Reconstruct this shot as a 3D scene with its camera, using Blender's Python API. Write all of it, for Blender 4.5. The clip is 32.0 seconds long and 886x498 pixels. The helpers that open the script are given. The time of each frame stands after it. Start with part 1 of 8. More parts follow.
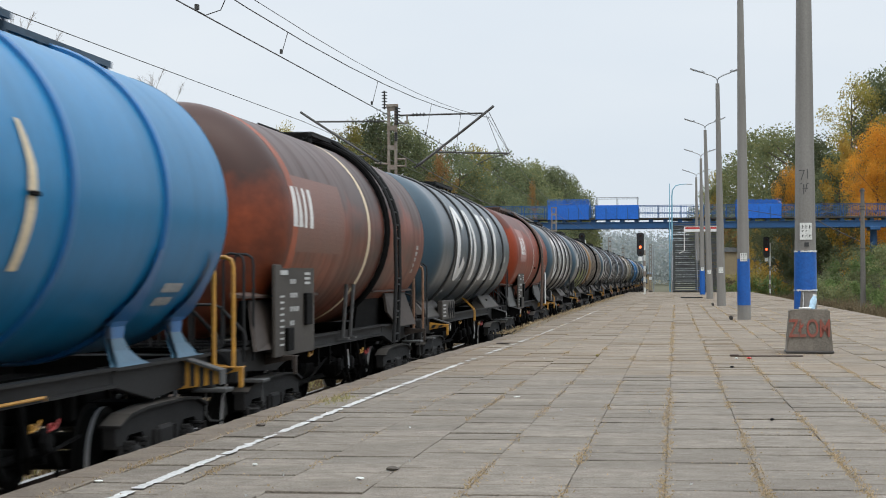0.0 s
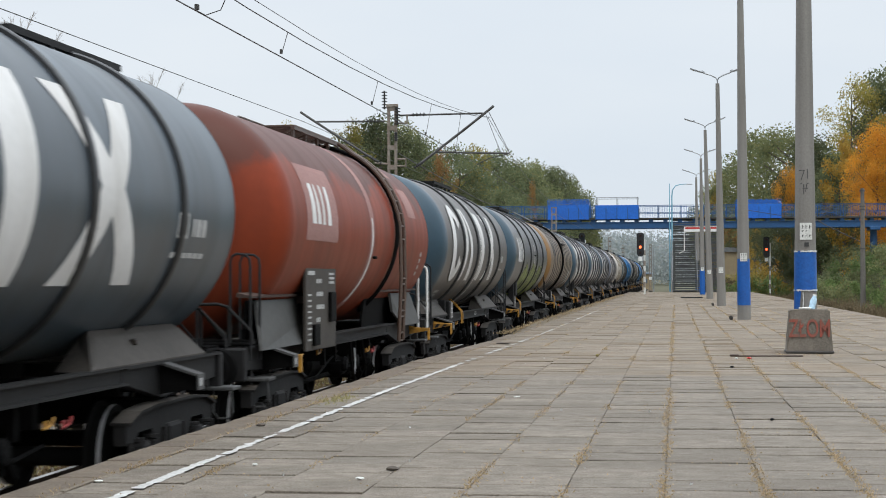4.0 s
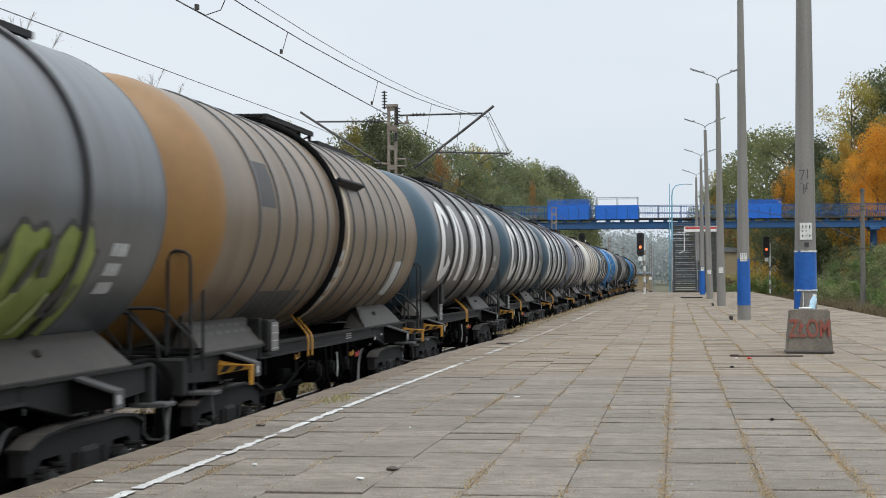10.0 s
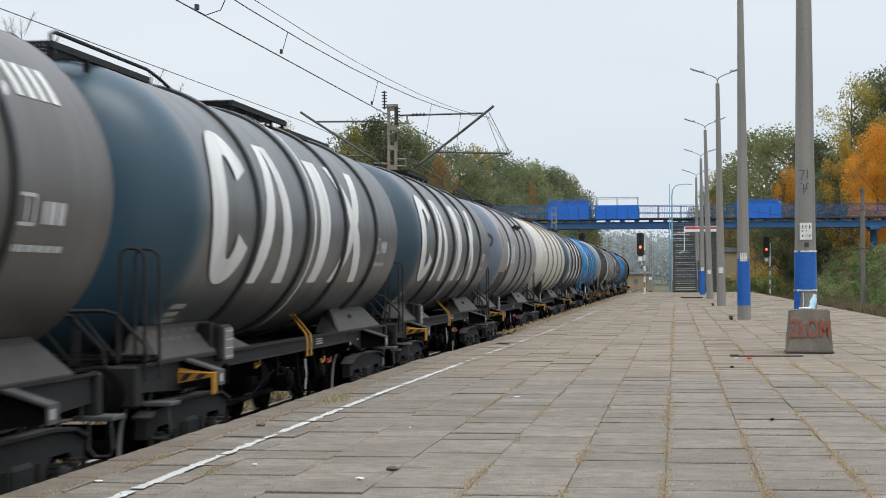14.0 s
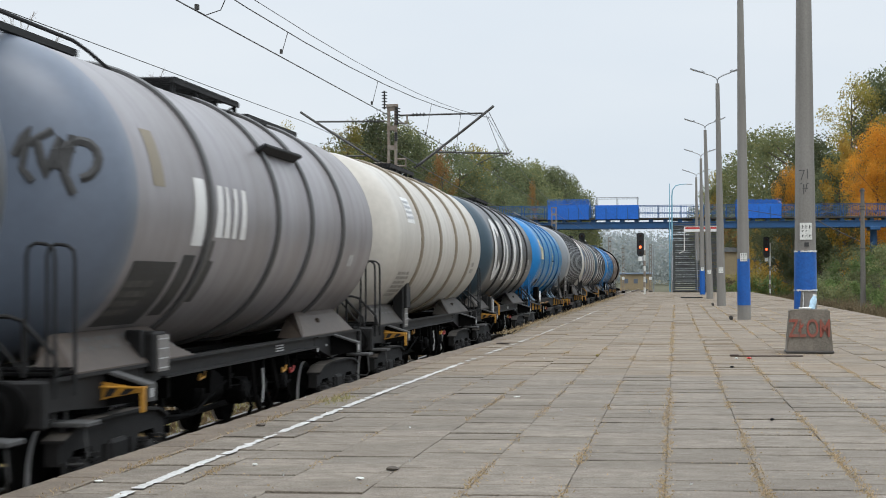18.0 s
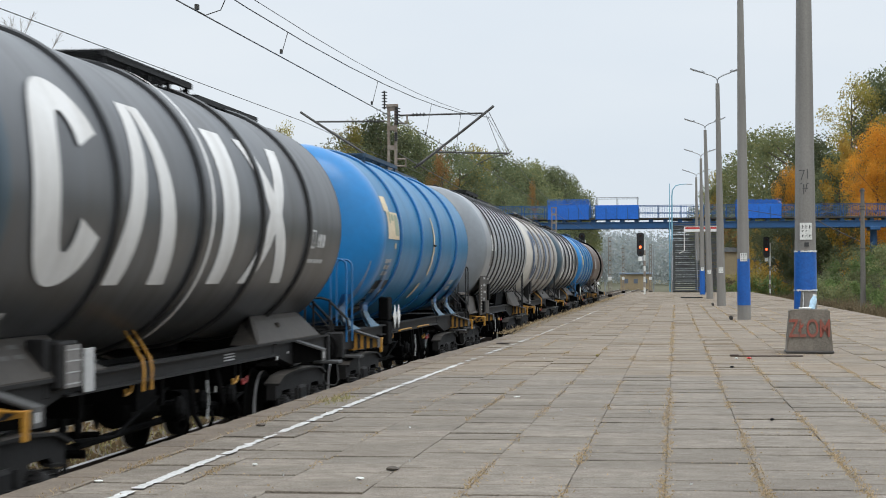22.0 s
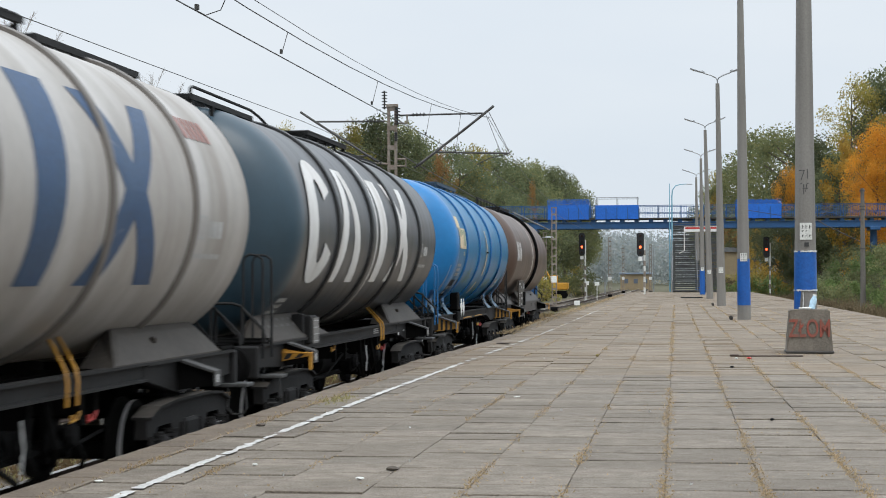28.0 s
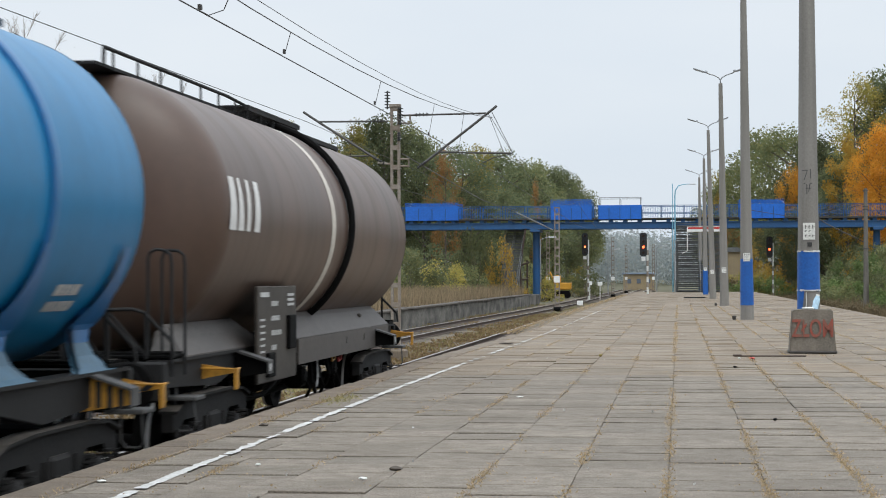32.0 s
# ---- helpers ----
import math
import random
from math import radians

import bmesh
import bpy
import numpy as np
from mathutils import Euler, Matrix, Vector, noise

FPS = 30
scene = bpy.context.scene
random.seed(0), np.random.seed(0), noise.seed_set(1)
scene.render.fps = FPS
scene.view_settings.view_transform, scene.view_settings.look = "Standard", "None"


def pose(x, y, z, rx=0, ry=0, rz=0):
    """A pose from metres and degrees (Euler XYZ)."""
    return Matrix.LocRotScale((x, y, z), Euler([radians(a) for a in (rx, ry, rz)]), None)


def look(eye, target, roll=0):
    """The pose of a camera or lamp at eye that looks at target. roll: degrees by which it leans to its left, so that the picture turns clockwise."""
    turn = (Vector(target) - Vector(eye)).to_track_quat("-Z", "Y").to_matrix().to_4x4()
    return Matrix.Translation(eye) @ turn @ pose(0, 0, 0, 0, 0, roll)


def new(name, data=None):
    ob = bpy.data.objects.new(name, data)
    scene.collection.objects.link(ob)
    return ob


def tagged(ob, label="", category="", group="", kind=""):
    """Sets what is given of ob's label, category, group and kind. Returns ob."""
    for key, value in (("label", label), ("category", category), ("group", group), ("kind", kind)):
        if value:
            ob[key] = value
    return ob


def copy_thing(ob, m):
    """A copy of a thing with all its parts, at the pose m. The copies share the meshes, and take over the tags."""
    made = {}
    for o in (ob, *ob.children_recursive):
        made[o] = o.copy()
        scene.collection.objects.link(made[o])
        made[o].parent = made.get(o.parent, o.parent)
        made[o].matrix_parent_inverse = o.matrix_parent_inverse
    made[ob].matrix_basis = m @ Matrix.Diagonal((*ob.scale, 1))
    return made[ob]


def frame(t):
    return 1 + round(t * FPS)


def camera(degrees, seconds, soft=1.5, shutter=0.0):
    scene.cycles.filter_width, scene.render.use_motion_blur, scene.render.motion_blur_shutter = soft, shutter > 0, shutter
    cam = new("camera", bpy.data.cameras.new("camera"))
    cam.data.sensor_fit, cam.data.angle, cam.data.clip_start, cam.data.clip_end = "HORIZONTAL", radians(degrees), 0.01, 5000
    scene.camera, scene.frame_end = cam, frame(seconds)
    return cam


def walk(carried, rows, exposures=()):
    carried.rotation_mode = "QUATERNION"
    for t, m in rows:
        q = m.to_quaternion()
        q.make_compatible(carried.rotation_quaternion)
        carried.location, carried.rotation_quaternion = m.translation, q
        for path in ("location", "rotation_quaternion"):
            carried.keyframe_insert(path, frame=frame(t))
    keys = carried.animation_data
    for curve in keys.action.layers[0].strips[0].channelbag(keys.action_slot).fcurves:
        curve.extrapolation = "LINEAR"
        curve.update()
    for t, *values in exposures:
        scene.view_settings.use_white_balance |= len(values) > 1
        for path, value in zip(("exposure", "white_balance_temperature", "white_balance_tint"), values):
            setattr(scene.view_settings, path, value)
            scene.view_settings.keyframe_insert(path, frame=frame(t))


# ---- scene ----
# ---------------------------------------------------------------- camera
cam = camera(27.125, 32.0, soft=0.95, shutter=0.5)
EYE_Z = 1.24


def aim(turn=0.0):
    return pose(0, 0, EYE_Z, 90.911, 0.206, 7.217 + turn)


walk(cam, [(0.0, aim()), (31.7, aim()), (31.9, aim(0.035)), (32.0, aim(0.093))], exposures=[(0.0, 0.0), (32.0, 0.0)])

# ---------------------------------------------------------------- light: pale overcast autumn sky
world = bpy.data.worlds.new("overcast_sky")
scene.world = world
world.use_nodes = True
wn, wl = world.node_tree.nodes, world.node_tree.links
wn.clear()
sky = wn.new("ShaderNodeTexSky")
sky.sky_type = "NISHITA"
sky.sun_disc = False
sky.sun_elevation, sky.sun_rotation = radians(62), radians(152)
sky.dust_density = 3.0
cloud_co = wn.new("ShaderNodeTexCoord")
cloud_map = wn.new("ShaderNodeMapping")
cloud_map.inputs["Scale"].default_value = (1.0, 1.0, 3.5)
cloud = wn.new("ShaderNodeTexNoise")
cloud.inputs["Scale"].default_value = 2.2
cloud.inputs["Detail"].default_value = 4
cloud_ramp = wn.new("ShaderNodeValToRGB")
cloud_ramp.color_ramp.elements[0].position, cloud_ramp.color_ramp.elements[1].position = 0.3, 0.72
cloud_ramp.color_ramp.elements[0].color = (7.5, 8.35, 9.3, 1)
cloud_ramp.color_ramp.elements[1].color = (8.9, 9.4, 9.9, 1)
# an overcast sky is brighter overhead than at the horizon
cloud_sep = wn.new("ShaderNodeSeparateXYZ")
cloud_up = wn.new("ShaderNodeMapRange")
cloud_up.inputs["From Min"].default_value, cloud_up.inputs["From Max"].default_value = 0.2, 0.95
cloud_up.inputs["To Min"].default_value, cloud_up.inputs["To Max"].default_value = 1.0, 3.0
cloud_mul = wn.new("ShaderNodeMixRGB")
cloud_mul.blend_type, cloud_mul.inputs["Fac"].default_value = "MULTIPLY", 1.0
wl.new(cloud_co.outputs["Generated"], cloud_sep.inputs["Vector"])
wl.new(cloud_sep.outputs["Z"], cloud_up.inputs["Value"])
wl.new(cloud_up.outputs["Result"], cloud_mul.inputs["Color2"])
wl.new(cloud_ramp.outputs["Color"], cloud_mul.inputs["Color1"])
sky_mix = wn.new("ShaderNodeMixRGB")
sky_mix.inputs["Fac"].default_value = 0.88
sky_bg = wn.new("ShaderNodeBackground")
sky_bg.inputs["Strength"].default_value = 0.1
sky_out = wn.new("ShaderNodeOutputWorld")
wl.new(cloud_co.outputs["Generated"], cloud_map.inputs["Vector"])
wl.new(cloud_map.outputs["Vector"], cloud.inputs["Vector"])
wl.new(cloud.outputs["Fac"], cloud_ramp.inputs["Fac"])
wl.new(sky.outputs["Color"], sky_mix.inputs["Color1"])
wl.new(cloud_mul.outputs["Color"], sky_mix.inputs["Color2"])
wl.new(sky_mix.outputs["Color"], sky_bg.inputs["Color"])
wl.new(sky_bg.outputs["Background"], sky_out.inputs["Surface"])
sun_data = bpy.data.lights.new("sun", "SUN")
sun_data.energy, sun_data.angle, sun_data.color = 1.1, radians(30), (1.0, 0.97, 0.92)
sun = new("sun", sun_data)
sun.matrix_world = look((14, -26, 56), (0, 0, 0))


# ---------------------------------------------------------------- materials
def mat(name, base, dark=None, rough=0.7, metal=0.0, grain=30.0, patch=1.2, patch_amount=0.6, bump=0.15, streak=None,
        vary=0.0, per_island=False, spec=0.5, bump_scale=None, fine_amp=0.17, stain=None, runs=None):
    """Noise-varied surface: base and dark colours mixed by a coarse patch and a fine grain; streak stretches the patches (x, y, z)."""
    m = bpy.data.materials.new(name)
    m.use_nodes = True
    nt = m.node_tree
    n, l = nt.nodes, nt.links
    p = n["Principled BSDF"]
    p.inputs["Roughness"].default_value, p.inputs["Metallic"].default_value = rough, metal
    p.inputs["Specular IOR Level"].default_value = spec
    dark = dark or tuple(c * 0.6 for c in base)
    co = n.new("ShaderNodeTexCoord")
    mp = n.new("ShaderNodeMapping")
    mp.inputs["Scale"].default_value = streak or (1, 1, 1)
    l.new(co.outputs["Object"], mp.inputs["Vector"])
    oi, om = n.new("ShaderNodeObjectInfo"), n.new("ShaderNodeMath")
    om.operation, om.inputs[1].default_value = "MULTIPLY", 43.0
    l.new(oi.outputs["Random"], om.inputs[0])
    l.new(om.outputs["Value"], mp.inputs["Location"])
    big, fine = n.new("ShaderNodeTexNoise"), n.new("ShaderNodeTexNoise")
    big.inputs["Scale"].default_value, big.inputs["Detail"].default_value = patch, 5
    fine.inputs["Scale"].default_value, fine.inputs["Detail"].default_value = grain, 3
    l.new(mp.outputs["Vector"], big.inputs["Vector"])
    l.new(co.outputs["Object"], fine.inputs["Vector"])
    ramp = n.new("ShaderNodeMapRange")
    ramp.inputs["From Min"].default_value, ramp.inputs["From Max"].default_value = 0.35, 0.7
    ramp.inputs["To Max"].default_value = patch_amount
    l.new(big.outputs["Fac"], ramp.inputs["Value"])
    mix = n.new("ShaderNodeMixRGB")
    mix.inputs["Color1"].default_value, mix.inputs["Color2"].default_value = (*base, 1), (*dark, 1)
    l.new(ramp.outputs["Result"], mix.inputs["Fac"])
    fr = n.new("ShaderNodeMapRange")
    fr.inputs["From Min"].default_value, fr.inputs["From Max"].default_value = 0.3, 0.7
    fr.inputs["To Min"].default_value, fr.inputs["To Max"].default_value = 1.0 - fine_amp, 1.0 + fine_amp
    l.new(fine.outputs["Fac"], fr.inputs["Value"])
    mul = n.new("ShaderNodeMixRGB")
    mul.blend_type, mul.inputs["Fac"].default_value = "MULTIPLY", 1.0
    l.new(mix.outputs["Color"], mul.inputs["Color1"])
    l.new(fr.outputs["Result"], mul.inputs["Color2"])
    last = mul
    if vary:
        src = n.new("ShaderNodeNewGeometry") if per_island else n.new("ShaderNodeObjectInfo")
        vr = n.new("ShaderNodeMapRange")
        vr.inputs["To Min"].default_value, vr.inputs["To Max"].default_value = 1 - vary, 1 + vary
        l.new(src.outputs["Random Per Island" if per_island else "Random"], vr.inputs["Value"])
        vm = n.new("ShaderNodeMixRGB")
        vm.blend_type, vm.inputs["Fac"].default_value = "MULTIPLY", 1.0
        l.new(mul.outputs["Color"], vm.inputs["Color1"])
        l.new(vr.outputs["Result"], vm.inputs["Color2"])
        last = vm
    if stain:
        # dirt that runs on across neighbouring pieces
        pos, sn, sr, sx = n.new("ShaderNodeNewGeometry"), n.new("ShaderNodeTexNoise"), n.new("ShaderNodeMapRange"), n.new("ShaderNodeMixRGB")
        sn.inputs["Scale"].default_value, sn.inputs["Detail"].default_value, sn.inputs["Roughness"].default_value = stain[0], 7, 0.62
        sr.inputs["From Min"].default_value, sr.inputs["From Max"].default_value, sr.inputs["To Max"].default_value = 0.46, 0.68, stain[2]
        sx.inputs["Color2"].default_value = (*stain[1], 1)
        l.new(pos.outputs["Position"], sn.inputs["Vector"])
        l.new(sn.outputs["Fac"], sr.inputs["Value"])
        l.new(sr.outputs["Result"], sx.inputs["Fac"])
        l.new(last.outputs["Color"], sx.inputs["Color1"])
        last = sx
    if runs:
        # thin upright rain runs and dust, in the piece's own space
        rm_, rn, rr_, rx_ = n.new("ShaderNodeMapping"), n.new("ShaderNodeTexNoise"), n.new("ShaderNodeMapRange"), n.new("ShaderNodeMixRGB")
        rm_.inputs["Scale"].default_value = (0.6, 2.6, 0.5)
        rn.inputs["Scale"].default_value, rn.inputs["Detail"].default_value, rn.inputs["Roughness"].default_value = 1.0, 4, 0.5
        rr_.inputs["From Min"].default_value, rr_.inputs["From Max"].default_value, rr_.inputs["To Max"].default_value = 0.45, 0.72, runs[1]
        rx_.inputs["Color2"].default_value = (*runs[0], 1)
        l.new(co.outputs["Object"], rm_.inputs["Vector"])
        l.new(rm_.outputs["Vector"], rn.inputs["Vector"])
        l.new(rn.outputs["Fac"], rr_.inputs["Value"])
        l.new(rr_.outputs["Result"], rx_.inputs["Fac"])
        l.new(last.outputs["Color"], rx_.inputs["Color1"])
        last = rx_
        rough_in = n.new("ShaderNodeMapRange")
        rough_in.inputs["To Min"].default_value, rough_in.inputs["To Max"].default_value = rough, min(0.9, rough + 0.3)
        l.new(rr_.outputs["Result"], rough_in.inputs["Value"])
        l.new(rough_in.outputs["Result"], p.inputs["Roughness"])
    l.new(last.outputs["Color"], p.inputs["Base Color"])
    if bump:
        bp = n.new("ShaderNodeBump")
        bp.inputs["Strength"].default_value, bp.inputs["Distance"].default_value = bump, 0.02
        if bump_scale:
            bn = n.new("ShaderNodeTexNoise")
            bn.inputs["Scale"].default_value = bump_scale
            l.new(co.outputs["Object"], bn.inputs["Vector"])
            l.new(bn.outputs["Fac"], bp.inputs["Height"])
        else:
            l.new(fine.outputs["Fac"], bp.inputs["Height"])
        l.new(bp.outputs["Normal"], p.inputs["Normal"])
    return m


def leaf_mat(name, base, alt, vary=0.35):
    """Foliage: two colours picked leaf by leaf, some light let through."""
    m = bpy.data.materials.new(name)
    m.use_nodes = True
    n, l = m.node_tree.nodes, m.node_tree.links
    p = n["Principled BSDF"]
    p.inputs["Roughness"].default_value = 0.65
    p.inputs["Specular IOR Level"].default_value = 0.12
    geo, ob = n.new("ShaderNodeNewGeometry"), n.new("ShaderNodeObjectInfo")
    mix = n.new("ShaderNodeMixRGB")
    mix.inputs["Color1"].default_value, mix.inputs["Color2"].default_value = (*base, 1), (*alt, 1)
    l.new(geo.outputs["Random Per Island"], mix.inputs["Fac"])
    vr = n.new("ShaderNodeMapRange")
    vr.inputs["To Min"].default_value, vr.inputs["To Max"].default_value = 1 - vary, 1 + vary
    l.new(ob.outputs["Random"], vr.inputs["Value"])
    mul = n.new("ShaderNodeMixRGB")
    mul.blend_type, mul.inputs["Fac"].default_value = "MULTIPLY", 1.0
    l.new(mix.outputs["Color"], mul.inputs["Color1"])
    l.new(vr.outputs["Result"], mul.inputs["Color2"])
    l.new(mul.outputs["Color"], p.inputs["Base Color"])
    tr, mx = n.new("ShaderNodeBsdfTranslucent"), n.new("ShaderNodeMixShader")
    l.new(mul.outputs["Color"], tr.inputs["Color"])
    mx.inputs["Fac"].default_value = 0.5
    l.new(p.outputs["BSDF"], mx.inputs[1])
    l.new(tr.outputs["BSDF"], mx.inputs[2])
    l.new(mx.outputs["Shader"], n["Material Output"].inputs["Surface"])
    return m


def glow(name, color, strength):
    m = bpy.data.materials.new(name)
    m.use_nodes = True
    p = m.node_tree.nodes["Principled BSDF"]
    p.inputs["Base Color"].default_value = (*color, 1)
    p.inputs["Emission Color"].default_value, p.inputs["Emission Strength"].default_value = (*color, 1), strength
    return m


M = {}
M["slab"] = mat("slab_concrete", (0.196, 0.168, 0.134), (0.122, 0.100, 0.077), 0.92, grain=55, patch=8.0, bump=0.8, vary=0.15, patch_amount=0.9, fine_amp=0.26, stain=(0.75, (0.108, 0.088, 0.066), 0.65))
M["slab_far"] = mat("slab_concrete_far", (0.200, 0.165, 0.124), (0.130, 0.101, 0.072), 0.92, grain=30, patch=3.0, bump=0.8, vary=0.15, per_island=True, patch_amount=0.8, fine_amp=0.22, stain=(0.45, (0.150, 0.108, 0.068), 0.75))
M["coping"] = mat("coping_concrete", (0.165, 0.130, 0.096), (0.082, 0.064, 0.047), 0.95, grain=40, patch=2.5, bump=0.5, fine_amp=0.25)
M["earth"] = mat("joint_earth", (0.14, 0.113, 0.0826), (0.07, 0.056, 0.0406), 1.0, grain=25, patch=3)
M["wall_old"] = mat("stained_wall_concrete", (0.150, 0.140, 0.122), (0.030, 0.029, 0.024), 0.95, grain=9, patch=0.9, streak=(1, 0.7, 1.6), patch_amount=1.0, fine_amp=0.35)
M["white_line"] = mat("worn_white_paint", (0.50, 0.495, 0.475), (0.30, 0.285, 0.26), 0.8, grain=40, patch=7, fine_amp=0.25)
M["ground"] = mat("dry_grass_ground", (0.082, 0.0738, 0.0377), (0.041, 0.0476, 0.0213), 1.0, grain=6, patch=0.25, bump=0.5)
M["ballast"] = mat("track_ballast", (0.128, 0.100, 0.066), (0.055, 0.043, 0.028), 1.0, grain=22, patch=2.5, bump=1.0, bump_scale=24, fine_amp=0.4)
M["rail"] = mat("rail_steel", (0.35, 0.33, 0.31), (0.22, 0.17, 0.13), 0.35, 0.9, grain=20, bump=0.05)
M["rail_rust"] = mat("rusty_rail_web", (0.075, 0.052, 0.040), (0.045, 0.032, 0.026), 0.85, 0.2, grain=30)
M["sleeper"] = mat("concrete_sleeper", (0.120, 0.102, 0.082), (0.075, 0.062, 0.048), 0.95, grain=20)
M["pole"] = mat("spun_concrete_pole", (0.213, 0.201, 0.182), (0.127, 0.119, 0.107), 0.9, grain=35, patch=1.3, streak=(5, 5, 0.3), bump=0.15, fine_amp=0.10)
M["old_pole"] = mat("old_brown_concrete", (0.139, 0.127, 0.111), (0.0738, 0.0656, 0.0574), 0.9, grain=20, patch=1.3, streak=(3, 3, 0.4), bump=0.3)
M["band"] = mat("blue_painted_band", (0.004, 0.088, 0.34), (0.004, 0.06, 0.25), 0.45, grain=25, patch=3, bump=0.1)
M["torn"] = mat("torn_white_edge", (0.6, 0.6, 0.58), (0.42, 0.42, 0.4), 0.9, grain=40)
M["sign"] = mat("faded_white_sign", (0.62, 0.62, 0.58), (0.45, 0.45, 0.42), 0.7, grain=30)
M["ink"] = mat("dark_ink", (0.05, 0.05, 0.05), (0.03, 0.03, 0.03), 0.8)
M["red_spray"] = mat("red_spray_paint", (0.25, 0.055, 0.035), (0.15, 0.085, 0.062), 0.85, grain=40, patch=7, patch_amount=0.9)
M["steel_grey"] = mat("galvanised_steel", (0.30, 0.31, 0.32), (0.2, 0.2, 0.2), 0.5, 0.6, grain=30)
M["lamp_glass"] = mat("lamp_cover", (0.5, 0.52, 0.54), (0.4, 0.4, 0.42), 0.3)
M["blue_steel"] = mat("blue_painted_steel", (0.010, 0.075, 0.20), (0.015, 0.05, 0.11), 0.55, grain=14, patch=0.7, bump=0.1)
M["blue_panel"] = mat("bright_blue_panel", (0.004, 0.115, 0.50), (0.008, 0.085, 0.36), 0.6, grain=8, patch=0.5, bump=0.05)
M["blue_mesh"] = mat("blue_wire_mesh", (0.03, 0.13, 0.40), (0.03, 0.1, 0.3), 0.6)
M["deck"] = mat("dark_deck_timber", (0.055, 0.05, 0.045), (0.03, 0.028, 0.025), 0.9, grain=8)
M["stair"] = mat("weathered_stair_steel", (0.16, 0.165, 0.165), (0.07, 0.07, 0.07), 0.8, 0.2, grain=10)
M["cyan_post"] = mat("pale_blue_post", (0.16, 0.38, 0.50), (0.12, 0.28, 0.38), 0.5)
M["rust_mast"] = mat("rust_streaked_mast", (0.25, 0.22, 0.185), (0.12, 0.07, 0.045), 0.8, 0.1, grain=20, patch=4, streak=(1, 1, 0.4))
M["tube"] = mat("dull_zinc_tube", (0.075, 0.073, 0.070), (0.045, 0.040, 0.037), 0.6, 0.3, grain=30)
M["wire"] = mat("dark_copper_wire", (0.06, 0.055, 0.05), (0.035, 0.035, 0.035), 0.6, 0.4, bump=0)
M["insul"] = mat("brown_insulator", (0.05, 0.03, 0.025), (0.03, 0.02, 0.02), 0.25)
M["black"] = mat("signal_black", (0.015, 0.015, 0.016), (0.01, 0.01, 0.01), 0.6)
M["white"] = mat("white_enamel", (0.75, 0.75, 0.73), (0.6, 0.6, 0.58), 0.5)
M["red_paint"] = mat("red_enamel", (0.45, 0.03, 0.025), (0.3, 0.03, 0.02), 0.5)
M["red_light"] = glow("red_signal_light", (1.0, 0.10, 0.03), 5.0)
M["bark"] = mat("grey_bark", (0.11, 0.09, 0.07), (0.05, 0.045, 0.04), 0.95, grain=6, patch=2, streak=(2, 2, 0.4))
M["twig"] = mat("bare_twig", (0.30, 0.27, 0.25), (0.22, 0.2, 0.18), 0.9)
M["green"] = leaf_mat("oak_leaf", (0.122, 0.146, 0.074), (0.198, 0.194, 0.082))
M["green_b"] = leaf_mat("dark_oak_leaf", (0.098, 0.124, 0.070), (0.165, 0.172, 0.082))
M["olive"] = leaf_mat("turning_leaf", (0.20, 0.20, 0.065), (0.36, 0.28, 0.075))
M["yellow"] = leaf_mat("yellow_birch_leaf", (0.38, 0.28, 0.065), (0.43, 0.25, 0.05), 0.2)
M["orange"] = leaf_mat("orange_maple_leaf", (0.60, 0.32, 0.045), (0.54, 0.23, 0.03), 0.15)
M["fresh"] = leaf_mat("fresh_green_leaf", (0.105, 0.165, 0.060), (0.18, 0.225, 0.080))
M["litter_leaf"] = leaf_mat("dry_brush", (0.17, 0.125, 0.075), (0.095, 0.078, 0.045), 0.25)
M["russet"] = leaf_mat("russet_leaf", (0.38, 0.18, 0.075), (0.28, 0.20, 0.075))
# grey-green lightened on purpose: distance haze mixed into the leaf colour
M["haze_leaf"] = leaf_mat("haze_pale_leaf", (0.33, 0.375, 0.385), (0.37, 0.385, 0.36), 0.05)
M["straw"] = leaf_mat("dry_reed", (0.36, 0.27, 0.165), (0.17, 0.135, 0.085), 0.2)
M["weed"] = leaf_mat("platform_weed", (0.46, 0.335, 0.20), (0.33, 0.25, 0.14), 0.2)
M["moss"] = leaf_mat("green_weed", (0.22, 0.22, 0.08), (0.36, 0.29, 0.13), 0.2)
M["litter"] = mat("dead_leaf_litter", (0.16, 0.10, 0.045), (0.09, 0.06, 0.03), 0.95)
M["block"] = mat("mossy_block_concrete", (0.165, 0.142, 0.115), (0.078, 0.070, 0.056), 0.95, grain=30, patch=4, streak=(1, 1, 0.35), bump=0.4)
M["bottle"] = mat("pale_blue_plastic", (0.42, 0.60, 0.72), (0.35, 0.5, 0.62), 0.2, bump=0)
M["excav"] = mat("machine_yellow", (0.55, 0.27, 0.02), (0.4, 0.2, 0.02), 0.5)
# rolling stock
# underframe, frame, wheel and bogie tones: shade under the wagons put into the colour
M["under"] = mat("near_black_underframe", (0.00353, 0.00337, 0.00323), (0.00202, 0.00192, 0.00176), 0.9, 0.0, grain=18, patch=2, bump=0.25, spec=0.12)
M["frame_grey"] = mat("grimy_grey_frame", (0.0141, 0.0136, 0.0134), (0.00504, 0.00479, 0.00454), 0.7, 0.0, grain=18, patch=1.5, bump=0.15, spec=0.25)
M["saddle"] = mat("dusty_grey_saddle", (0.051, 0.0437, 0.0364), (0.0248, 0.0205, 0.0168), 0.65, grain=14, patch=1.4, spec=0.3)
